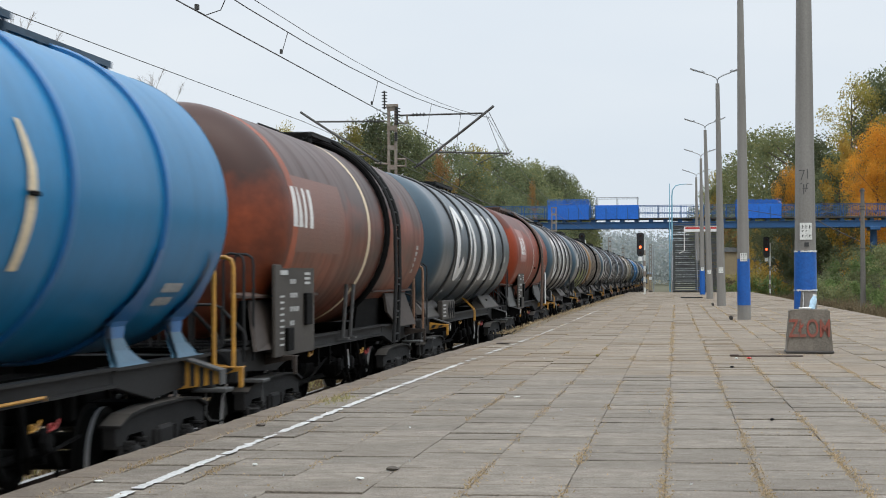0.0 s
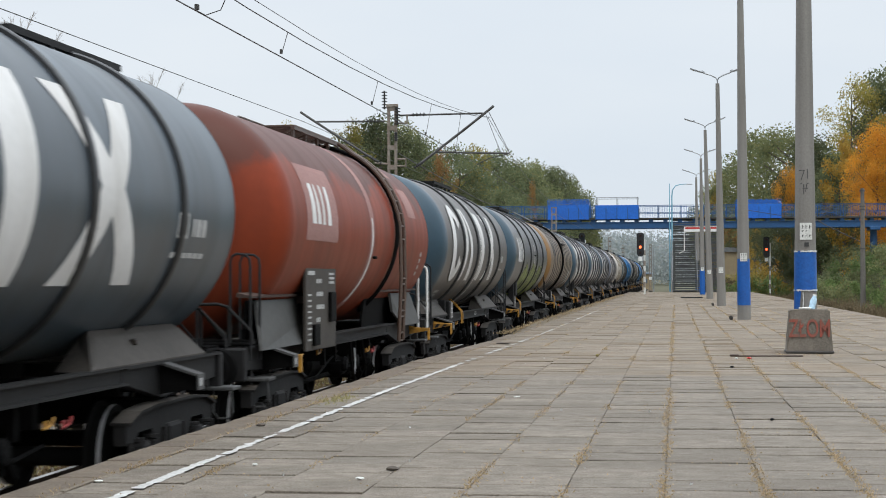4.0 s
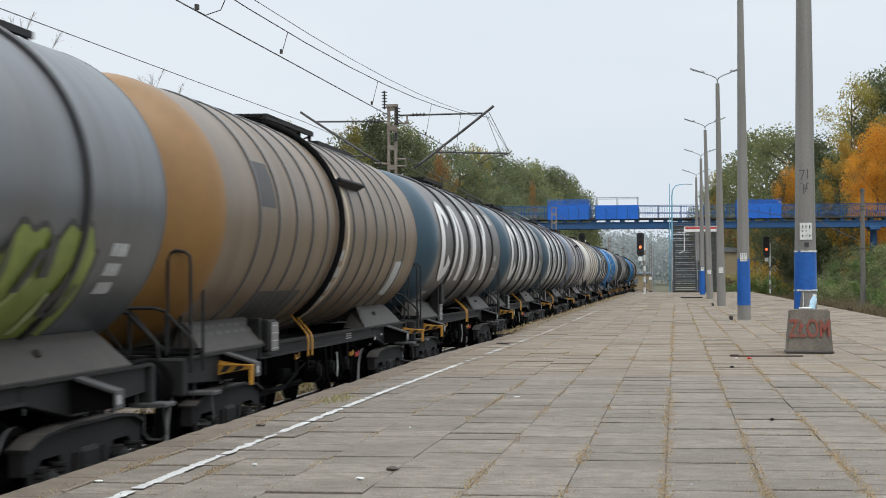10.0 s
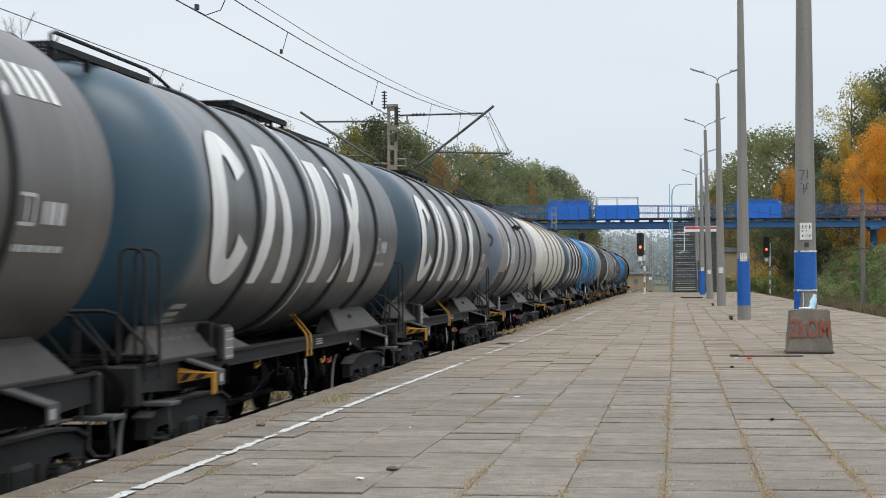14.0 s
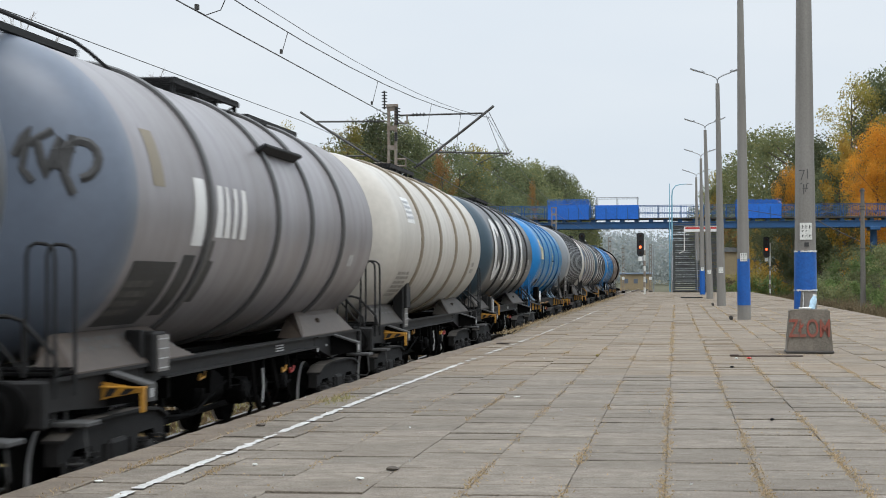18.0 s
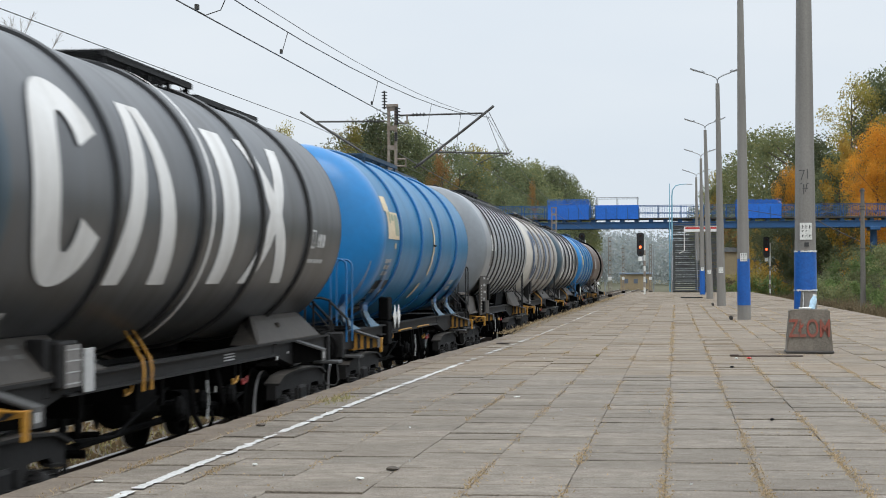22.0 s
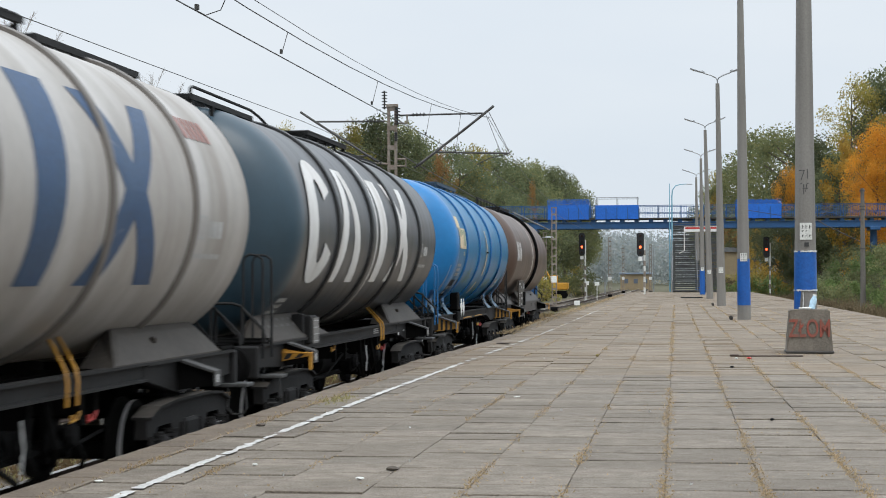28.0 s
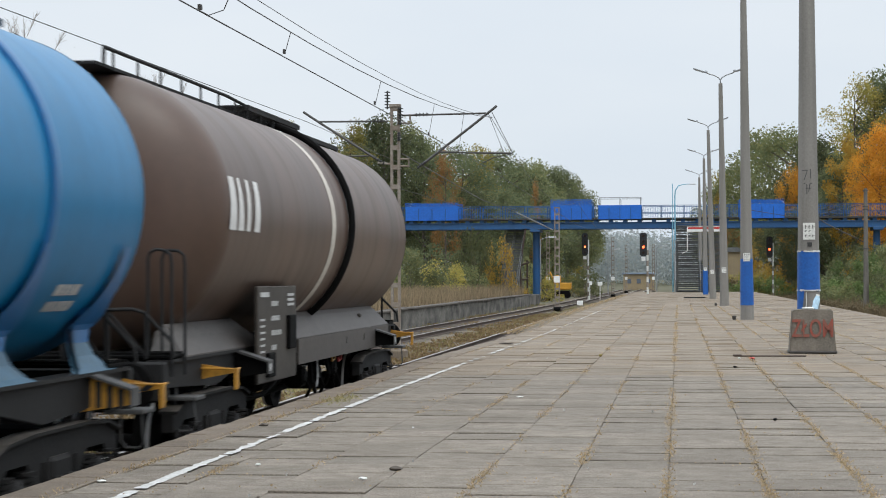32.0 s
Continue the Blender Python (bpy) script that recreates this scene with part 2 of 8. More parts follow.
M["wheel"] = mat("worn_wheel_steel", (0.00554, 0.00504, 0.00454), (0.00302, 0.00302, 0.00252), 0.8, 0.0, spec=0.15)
# polished tread steel with its highlight put into the base colour
M["tread"] = mat("glint_wheel_tread", (0.55, 0.54, 0.53), (0.42, 0.41, 0.40), 0.5, 0.5)
M["yellow_paint"] = mat("safety_yellow", (0.45, 0.22, 0.022), (0.26, 0.13, 0.028), 0.5, grain=25, patch=5)
M["catwalk"] = mat("dark_catwalk_steel", (0.0121, 0.0126, 0.0131), (0.00707, 0.00655, 0.00655), 0.75, 0.0, grain=20, spec=0.3)
M["cheek_grey"] = mat("primer_grey_plate", (0.058, 0.058, 0.0545), (0.0353, 0.0337, 0.0312), 0.6, grain=14, patch=1.2, streak=(1, 1, 0.4), spec=0.3)
M["shelf_dust"] = mat("dusty_brown_shelf", (0.07, 0.045, 0.036), (0.035, 0.026, 0.022), 0.8, grain=16, spec=0.2)
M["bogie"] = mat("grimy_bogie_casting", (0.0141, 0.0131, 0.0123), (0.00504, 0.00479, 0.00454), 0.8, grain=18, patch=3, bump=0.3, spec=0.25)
M["olive_spray"] = mat("faded_olive_spray", (0.22, 0.27, 0.03), (0.06, 0.2, 0.22), 0.6, grain=8, patch=3, patch_amount=0.8)
M["frame_light"] = mat("scuffed_lit_frame_steel", (0.0621, 0.0621, 0.0605), (0.0324, 0.0307, 0.0292), 0.65, grain=18, patch=5)
M["red_hose"] = mat("red_hose_rubber", (0.30, 0.025, 0.02), (0.18, 0.02, 0.02), 0.6)
M["rust_step"] = mat("rusty_step_grating", (0.22, 0.12, 0.07), (0.12, 0.07, 0.045), 0.85, grain=30)
M["lime_pale"] = mat("pale_lime_spray", (0.40, 0.44, 0.22), (0.30, 0.35, 0.12), 0.6, grain=6, patch=3)
M["letter"] = mat("white_livery_paint", (0.66, 0.655, 0.64), (0.52, 0.50, 0.47), 0.5, grain=14, patch=1.2, streak=(1, 1.4, 0.3), bump=0.02, fine_amp=0.04, runs=((0.36, 0.34, 0.31), 0.4))
M["letter_blue"] = mat("blue_livery_paint", (0.014, 0.055, 0.135), (0.024, 0.058, 0.11), 0.5, grain=20, patch=1.5)
M["label"] = mat("data_panel_white", (0.45, 0.45, 0.44), (0.30, 0.30, 0.29), 0.6)


def tank_mat(name, base, dark, rough=0.42, amount=0.75, spec=0.55, run=0.24):
    dust = tuple(0.5 * c + 0.5 * g for c, g in zip(dark, (0.10, 0.085, 0.07)))
    return mat(name, base, dark, rough + 0.02, grain=9, patch=0.9, patch_amount=amount, streak=(1.0, 1.6, 0.22), bump=0.03, bump_scale=3, spec=spec, fine_amp=0.05, runs=(dust, run))


def soot_coat(m, color, z0):
    """Old soot over the crown of a tank, with a ragged, patchy edge about the height z0."""
    n, l = m.node_tree.nodes, m.node_tree.links
    p = n["Principled BSDF"]
    old = p.inputs["Base Color"].links[0].from_socket
    co, sep, no, add, ramp, mx = (n.new("ShaderNode" + k) for k in ("TexCoord", "SeparateXYZ", "TexNoise", "Math", "MapRange", "MixRGB"))
    no.inputs["Scale"].default_value, no.inputs["Detail"].default_value, no.inputs["Roughness"].default_value = 0.8, 6, 0.62
    add.operation = "MULTIPLY_ADD"
    add.inputs[1].default_value = 1.5
    ramp.inputs["From Min"].default_value, ramp.inputs["From Max"].default_value = z0 + 0.68, z0 + 0.84
    ramp.inputs["To Max"].default_value = 0.92
    mx.inputs["Color2"].default_value = (*color, 1)
    l.new(co.outputs["Object"], sep.inputs["Vector"])
    l.new(co.outputs["Object"], no.inputs["Vector"])
    l.new(no.outputs["Fac"], add.inputs[0])
    l.new(sep.outputs["Z"], add.inputs[2])
    l.new(add.outputs["Value"], ramp.inputs["Value"])
    l.new(ramp.outputs["Result"], mx.inputs["Fac"])
    l.new(old, mx.inputs["Color1"])
    l.new(mx.outputs["Color"], p.inputs["Base Color"])


M["t_blue"] = tank_mat("tank_sky_blue", (0.003, 0.155, 0.40), (0.010, 0.130, 0.30), 0.28, 0.5, 0.45, 0.10)
M["t_blue_worn"] = tank_mat("tank_worn_blue", (0.002, 0.148, 0.325), (0.008, 0.110, 0.220), 0.32, 0.6, 0.22, 0.12)
# darker copy of the silver: the domed end's shade is in the colour
M["t_silver_end"] = tank_mat("tank_shaded_silver_end", (0.179, 0.200, 0.218), (0.138, 0.147, 0.156), 0.36, 0.5)
M["t_brown"] = mat("tank_rust_brown", (0.225, 0.044, 0.012), (0.038, 0.019, 0.014), 0.42, grain=9, patch=0.7, patch_amount=1.0, streak=(1.0, 0.6, 1.3), bump=0.04, bump_scale=3, spec=0.3, runs=((0.045, 0.024, 0.018), 0.4))
soot_coat(M["t_brown"], (0.042, 0.020, 0.015), 3.02)
M["t_red"] = tank_mat("tank_brick_red", (0.215, 0.036, 0.012), (0.100, 0.022, 0.011), 0.42, 0.75, 0.16, 0.18)
soot_coat(M["t_red"], (0.085, 0.030, 0.021), 3.3)
M["t_teal"] = tank_mat("tank_teal_end", (0.018, 0.050, 0.076), (0.018, 0.041, 0.057), 0.34, 0.6, 0.5, 0.12)
M["t_grey"] = tank_mat("tank_dusty_grey", (0.066, 0.075, 0.084), (0.056, 0.052, 0.049), 0.32, 0.9)
M["t_greybrown"] = tank_mat("tank_grimy_brown_grey", (0.0789, 0.0714, 0.0668), (0.0525, 0.0462, 0.0411), 0.38)
M["t_dark"] = tank_mat("tank_charcoal", (0.048, 0.054, 0.061), (0.038, 0.037, 0.036), 0.32, 0.9)
M["t_navy"] = tank_mat("tank_slate_navy", (0.020, 0.048, 0.070), (0.019, 0.040, 0.056), 0.34, 0.75, 0.5, 0.12)
M["t_ochre"] = tank_mat("tank_end_ochre", (0.215, 0.105, 0.022), (0.15, 0.080, 0.022), 0.45)
M["t_khaki"] = tank_mat("tank_brown_khaki", (0.142, 0.092, 0.047), (0.078, 0.053, 0.031), 0.38)
M["t_lilac"] = tank_mat("tank_lilac_grey", (0.225, 0.213, 0.225), (0.140, 0.125, 0.12), 0.34, 0.8)
M["t_steel"] = tank_mat("tank_blue_grey", (0.105, 0.128, 0.168), (0.095, 0.112, 0.140), 0.36, 0.5, 0.5, 0.12)
M["t_cream"] = tank_mat("tank_cream_white", (0.487, 0.464, 0.419), (0.324, 0.282, 0.227), 0.4, 0.5)
M["t_cream_rib"] = tank_mat("stained_cream_rib", (0.231, 0.193, 0.142), (0.166, 0.133, 0.093), 0.5)
M["t_silver"] = tank_mat("tank_silver_grey", (0.254, 0.273, 0.289), (0.177, 0.180, 0.186), 0.34, 0.5)
M["t_white"] = tank_mat("tank_dirty_white", (0.413, 0.395, 0.372), (0.213, 0.182, 0.148), 0.42, 0.8)
M["t_last"] = tank_mat("tank_dark_brown", (0.088, 0.052, 0.036), (0.058, 0.038, 0.029), 0.38, 0.8, 0.4)
M["scrap_leaf"] = leaf_mat("tan_leaf_scrap", (0.42, 0.29, 0.15), (0.27, 0.19, 0.10), 0.2)
M["fallen"] = leaf_mat("fallen_leaf", (0.235, 0.160, 0.085), (0.13, 0.095, 0.05), 0.2)
M["t_rust_saddle"] = mat("rust_brown_saddle", (0.060, 0.043, 0.031), (0.034, 0.025, 0.020), 0.6, grain=14)
M["far_wall"] = mat("tan_far_wall", (0.30, 0.235, 0.14), (0.22, 0.17, 0.11), 0.9)
M["card_grey"] = mat("grey_data_card", (0.17, 0.16, 0.15), (0.11, 0.10, 0.095), 0.6, grain=20)
M["edge_dark"] = mat("damp_edge_stone", (0.085, 0.073, 0.060), (0.045, 0.038, 0.030), 0.95, grain=30, patch=2, bump=0.4)
M["skirt_grey"] = mat("dull_grey_skirt_plate", (0.062, 0.054, 0.048), (0.040, 0.034, 0.030), 0.6, grain=20, patch=3)
# roof blue with the distance haze already mixed into it
M["far_roof"] = mat("haze_pale_roof", (0.20, 0.25, 0.31), (0.2, 0.26, 0.36), 0.8)
M["t_slate"] = tank_mat("tank_blue_slate", (0.046, 0.067, 0.085), (0.031, 0.040, 0.048), 0.32, 0.8, 0.55, 0.2)
M["rust_orange"] = mat("raw_orange_rust", (0.30, 0.062, 0.017), (0.16, 0.040, 0.018), 0.6, grain=8, patch=1.6, patch_amount=0.9)
M["saddle_brown"] = mat("sooty_brown_plate", (0.052, 0.040, 0.033), (0.026, 0.020, 0.017), 0.7, grain=14, patch=1.3, streak=(1, 1, 0.4), spec=0.25)
M["worn_print"] = mat("worn_grey_print", (0.20, 0.185, 0.165), (0.36, 0.33, 0.29), 0.6, grain=10, patch=5)
M["rib_dark"] = tank_mat("dark_tank_rib", (0.0148, 0.0162, 0.0174), (0.0121, 0.0114, 0.0107), 0.35)
M["rib_blue"] = tank_mat("blue_tank_rib", (0.005, 0.115, 0.31), (0.012, 0.10, 0.24), 0.3)
M["rib_grey"] = tank_mat("grey_tank_rib", (0.0739, 0.0739, 0.0739), (0.047, 0.045, 0.0437), 0.4)
M["rib_taupe"] = tank_mat("stained_taupe_rib", (0.148, 0.133, 0.118), (0.0959, 0.085, 0.0739), 0.45)
M["graffiti"] = mat("lime_spray_paint", (0.185, 0.225, 0.035), (0.115, 0.145, 0.03), 0.5, grain=4, patch=2.2)
M["saddle_blue"] = mat("pale_blue_saddle", (0.042, 0.110, 0.165), (0.02, 0.07, 0.125), 0.5, grain=10, patch=3)
M["pink_patch"] = mat("faded_pink_paint", (0.29, 0.145, 0.125), (0.23, 0.105, 0.088), 0.6)
M["brown_patch"] = mat("overpaint_brown", (0.15, 0.058, 0.036), (0.11, 0.048, 0.032), 0.5)
M["dark_patch"] = mat("scuffed_dark_paint", (0.030, 0.028, 0.026), (0.055, 0.052, 0.048), 0.6, grain=8, patch=4)
M["faint_mark"] = mat("faint_stencil_paint", (0.0788, 0.0735, 0.0675), (0.045, 0.0413, 0.0375), 0.7, grain=30, patch=8)
M["t_smear"] = tank_mat("ochre_smear", (0.202, 0.162, 0.0944), (0.162, 0.141, 0.114), 0.5)
M["emblem_green"] = mat("emblem_green_paint", (0.26, 0.30, 0.20), (0.32, 0.33, 0.25), 0.6, grain=20, patch=5)
M["pale_band"] = mat("pale_band_paint", (0.50, 0.46, 0.40), (0.36, 0.32, 0.27), 0.6, grain=20, patch=4)
M["blue_walk"] = mat("blue_grey_grating", (0.055, 0.085, 0.115), (0.03, 0.05, 0.07), 0.7, grain=20, spec=0.3)
M["blue_ink"] = mat("faded_blue_print", (0.40, 0.41, 0.43), (0.46, 0.46, 0.46), 0.6)
M["soot_patch"] = mat("dark_data_field", (0.022, 0.022, 0.022), (0.012, 0.012, 0.012), 0.6)
M["cream_band"] = mat("cream_band_paint", (0.60, 0.50, 0.34), (0.5, 0.38, 0.24), 0.6)


# ---------------------------------------------------------------- mesh helpers
def place(ob, parent=None, m=None):
    if parent is not None:
        ob.parent = parent
    if m is not None:
        ob.matrix_basis = m
    return ob


def mesh_of(bm, name, material, smooth=False):
    me = bpy.data.meshes.new(name)
    bm.normal_update()
    bm.to_mesh(me)
    bm.free()
    me.materials.append(material)
    if smooth:
        me.shade_smooth()
        me.set_sharp_from_angle(angle=radians(40))
    return me


def part(name, bm, material, parent=None, label="", smooth=False, m=None):
    ob = place(new(name, mesh_of(bm, name, material, smooth)), parent, m)
    return tagged(ob, label) if label else ob


def put(name, me, parent=None, m=None, label=""):
    ob = place(new(name, me), parent, m)
    return tagged(ob, label) if label else ob


def thing(name, m, label, category, group="", kind=""):
    ob = new(name)
    ob.matrix_basis = m
    return tagged(ob, label, category, group, kind)


def box(bm, c, s, rot=None, bevel=0.0):
    r = bmesh.ops.create_cube(bm, size=1.0, matrix=Matrix.LocRotScale(Vector(c), rot, Vector(s)))
    if bevel:
        es = {e for v in r["verts"] for e in v.link_edges}
        bmesh.ops.bevel(bm, geom=list(es), offset=bevel, segments=1, affect="EDGES", profile=0.5)
    return bm


def nb():
    return bmesh.new()


def tube(bm, pts, r, n=8, cap=True, r_end=None):
    """A round tube through the points; r_end tapers it."""
    pts = [Vector(p) for p in pts]
    rings = []
    for i, p in enumerate(pts):
        d = (pts[min(i + 1, len(pts) - 1)] - pts[max(i - 1, 0)]).normalized()
        a = d.orthogonal().normalized()
        if rings:
            a = (last_a - d * last_a.dot(d)).normalized()
        last_a = a
        b = d.cross(a)
        rr = r if r_end is None else r + (r_end - r) * i / (len(pts) - 1)
        rings.append([bm.verts.new(p + (a * math.cos(2 * math.pi * k / n) + b * math.sin(2 * math.pi * k / n)) * rr) for k in range(n)])
    for q, w in zip(rings, rings[1:]):
        for k in range(n):
            bm.faces.new((q[k], q[(k + 1) % n], w[(k + 1) % n], w[k]))
    if cap:
        bm.faces.new(rings[0][::-1])
        bm.faces.new(rings[-1])
    return bm


def prism(bm, poly, x0, x1, axis="x"):
    """Extrudes a polygon of (a, b) pairs along an axis: for x they are (y, z), for y (x, z), for z (x, y)."""
    def at(a, b, c):
        return {"x": (c, a, b), "y": (a, c, b), "z": (a, b, c)}[axis]
    f = [bm.verts.new(at(a, b, x0)) for a, b in poly]
    g = [bm.verts.new(at(a, b, x1)) for a, b in poly]
    n = len(poly)
    bm.faces.new(f)
    bm.faces.new(g[::-1])
    for i in range(n):
        bm.faces.new((f[i], g[i], g[(i + 1) % n], f[(i + 1) % n]))
    bmesh.ops.recalc_face_normals(bm, faces=bm.faces[:])
    return bm


def lathe(bm, prof, seg=64, z=0.0, x=0.0, axis="y", close=False):
    """Turns (position, radius) pairs round an axis through (x, z)."""
    rings = []
    for y, r in prof:
        if r < 1e-4:
            rings.append([bm.verts.new((x, y, z) if axis == "y" else ((y, x, z) if axis == "x" else (x, z, y)))])
            continue
        ring = []
        for k in range(seg):
            a = 2 * math.pi * k / seg
            ca, sa = math.cos(a) * r, math.sin(a) * r
            ring.append(bm.verts.new((x + ca, y, z + sa) if axis == "y" else ((y, x + ca, z + sa) if axis == "x" else (x + ca, z + sa, y))))
        rings.append(ring)
    pairs = list(zip(rings, rings[1:])) + ([(rings[-1], rings[0])] if close else [])
    for q, w in pairs:
        if len(q) == 1 and len(w) == 1:
            continue
        for k in range(seg):
            if len(q) == 1:
                bm.faces.new((q[0], w[(k + 1) % seg], w[k]))
            elif len(w) == 1:
                bm.faces.new((q[k], q[(k + 1) % seg], w[0]))
            else:
                bm.faces.new((q[k], q[(k + 1) % seg], w[(k + 1) % seg], w[k]))
    bmesh.ops.recalc_face_normals(bm, faces=bm.faces[:])
    return bm


# ---------------------------------------------------------------- ground, platform, tracks
RAIL_Z = -0.76
AXIS = -5.65
EDGE = -3.90
PLAT_END = 160.0
PLAT_R = 6.35


def push(y):
    """How far one stretch of the edge is pushed inwards, 0 to 1."""
    t = max(0.0, min(1.0, (y - 26) / 11, (52 - y) / 12))
    return t * t * (3 - 2 * t)


def edge_x(y):
    """Outer edge of the platform."""
    return EDGE + 0.24 * push(y)


def slab_x(x, y):
    """Slabs close up towards the pushed edge."""
    return x + 0.24 * push(y) * max(0.0, min(1.0, -x / 4.03)) ** 3.8


def sheet(name, xs, ys, zf, material, kind="structure", label="", category=""):
    bm = nb()
    g = [[bm.verts.new((x, y, zf(x, y))) for y in ys] for x in xs]
    for i in range(len(xs) - 1):
        for j in range(len(ys) - 1):
            bm.faces.new((g[i][j], g[i + 1][j], g[i + 1][j + 1], g[i][j + 1]))
    return tagged(part(name, bm, material, smooth=True), label, category, kind=kind)


def spread(a, b, n):
    return [a + (b - a) * i / n for i in range(n + 1)]


def ground_z(x, y):
    z = -1.18
    if x < -16:
        z += min(1.0, (-16 - x) / 6) * 0.9 + min(40, max(0, -22 - x)) * 0.03
    if x > 7:
        z += min(1.0, max(0, (x - 11)) / 8) * 2.2
    if y > 260:
        z += min(1, (y - 260) / 150) * 0.4
    return z + 0.12 * noise.noise((x * 0.3, y * 0.11, 0.3))


gx = [-2500, -600, -200, -90, -60, -45] + spread(-40, 40, 54) + [45, 60, 90, 200, 600, 2500]
gy = [-2500, -400, -80] + spread(-40, 340, 120) + [380, 450, 600, 1000, 2600]
sheet("ground", gx, gy, ground_z, M["ground"], label="rough autumn grass and earth ground", category="ground")


def track_x(y):
    """Line of the far track, which closes up beyond the bridge."""
    t = max(0.0, min(1.0, (y - 55) / 95))
    return -10.3 + 1.35 * t * t * (3 - 2 * t)


def far_bed(x, y):
    return -1.0 + 0.035 * noise.noise((x * 2.1, y * 0.9, 1.7)) - 0.10 * max(0, abs(x - AXIS) - 1.7 if x > -8 else abs(x - track_x(y)) - 1.6)


sheet("ballast_bed", spread(-13.4, EDGE + 0.1, 26), spread(-30, 380, 300), far_bed, M["ballast"], label="weedy brown track ballast", category="ballast")


SLEEPER = mesh_of(box(nb(), (0, 0, 0), (2.5, 0.26, 0.16), bevel=0.02), "sleeper", M["sleeper"])


def rails(name, fx, z, y0, y1, step, label):
    """A pair of flat-bottomed rails on sleepers."""
    ob = thing(name, pose(0, 0, 0), label, "railway track", kind="structure")
    prof = [(-0.07, -0.16), (0.07, -0.16), (0.07, -0.145), (0.012, -0.12), (0.012, -0.04), (0.036, -0.03), (0.036, 0.0), (-0.036, 0.0),
            (-0.036, -0.03), (-0.012, -0.04), (-0.012, -0.12), (-0.07, -0.145)]
    n = int((y1 - y0) / step)
    for side in (-0.755, 0.755):
        bm = nb()
        rows = []
        for i in range(n + 1):
            y = y0 + i * step
            rows.append([bm.verts.new((fx(y) + side + a, y, z + b)) for a, b in prof])
        for q, w in zip(rows, rows[1:]):
            for k in range(len(prof)):
                f = bm.faces.new((q[k], q[(k + 1) % 12], w[(k + 1) % 12], w[k]))
                f.material_index = 1 if k == 6 else 0
        bmesh.ops.recalc_face_normals(bm, faces=bm.faces[:])
        r = part("rail", bm, M["rail_rust"], ob)
        r.data.materials.append(M["rail"])
    bm = nb()
    y = y0
    while y < min(y1, 260):
        jig = 0.02 * noise.noise((y, 0, 0))
        if 4 < y < 66:
            put("sleeper", SLEEPER, ob, pose(fx(y), y, z - 0.24 + jig, 0, 0, 0.4 * noise.noise((0, y, 0))))
        else:
            box(bm, (fx(y), y, z - 0.24 + jig), (2.5, 0.26, 0.16))
        y += 0.62
    s = part("sleeper_run", bm, M["sleeper"], ob)
    tagged(s, kind="stuff")
    return ob


rails("track_1", lambda y: AXIS, RAIL_Z, -30, 380, 10, "worn steel rails on concrete sleepers beside the platform")
rails("track_2", track_x, -0.83, 0, 380, 5, "polished second track on weedy ballast")

# platform body under the slabs
platform = thing("platform", pose(0, 0, 0), "grey concrete slab island platform with weeds in the joints", "platform", kind="structure")
bm = nb()
stations = [-20.0] + spread(25, 53, 14) + [PLAT_END]
prism(bm, [(edge_x(y) + 0.1, y) for y in stations] + [(PLAT_R, PLAT_END), (PLAT_R, -20.0)], -1.16, -0.02, "z")
part("core", bm, M["earth"], platform)
bm = nb()
prism(bm, [(edge_x(y) + 0.03, y) for y in stations] + [(edge_x(y) + 0.17, y) for y in stations[::-1]], -1.16, -0.16, "z")
part("edge_wall", bm, M["wall_old"], platform, "stained concrete platform edge wall")
# far low platform across the tracks
far_plat = thing("far_platform", pose(0, 0, 0), "low overgrown platform with a stained concrete edge wall", "platform", kind="structure")
bm = nb()
prism(bm, [(-14.2, -40), (-12.15, -40), (-12.15, 118), (-12.0, 160), (-14.2, 166)], -1.3, -0.2, "z")
part("retaining_wall", bm, M["wall_old"], far_plat)
for i in range(98):
    y0 = -40 + i * 1.96
    bm = nb()
    box(bm, (-12.3 + 0.03 * noise.noise((0, i * 2.7, 0)), y0 + 0.98, -0.14 + 0.035 * noise.noise((i * 3.3, 0, 0))), (0.5, 1.9 - 0.12 * abs(noise.noise((i * 1.9, 4, 0))), 0.1), bevel=0.02)
    part("coping_stone", bm, M["edge_dark"], far_plat, "dark damp edge stone")
bm = nb()
box(bm, (-18, 55, -0.75), (8.0, 196, 1.0))
part("fill", bm, M["ground"], far_plat)


# ---------------------------------------------------------------- platform lamp posts
POSTS = [(2.16, 31.3), (1.98, 54.3), (1.98, 81.0), (1.95, 106.5), (1.90, 132.0), (1.86, 157.0)]
BANDS = [(1.01, 1.66), (0.42, 1.77), None, None, (0.02, 1.75), (0.02, 1.75)]
LEANS = [0.0, 0.35, 0.7, 1.3, 0.4, 0.5]


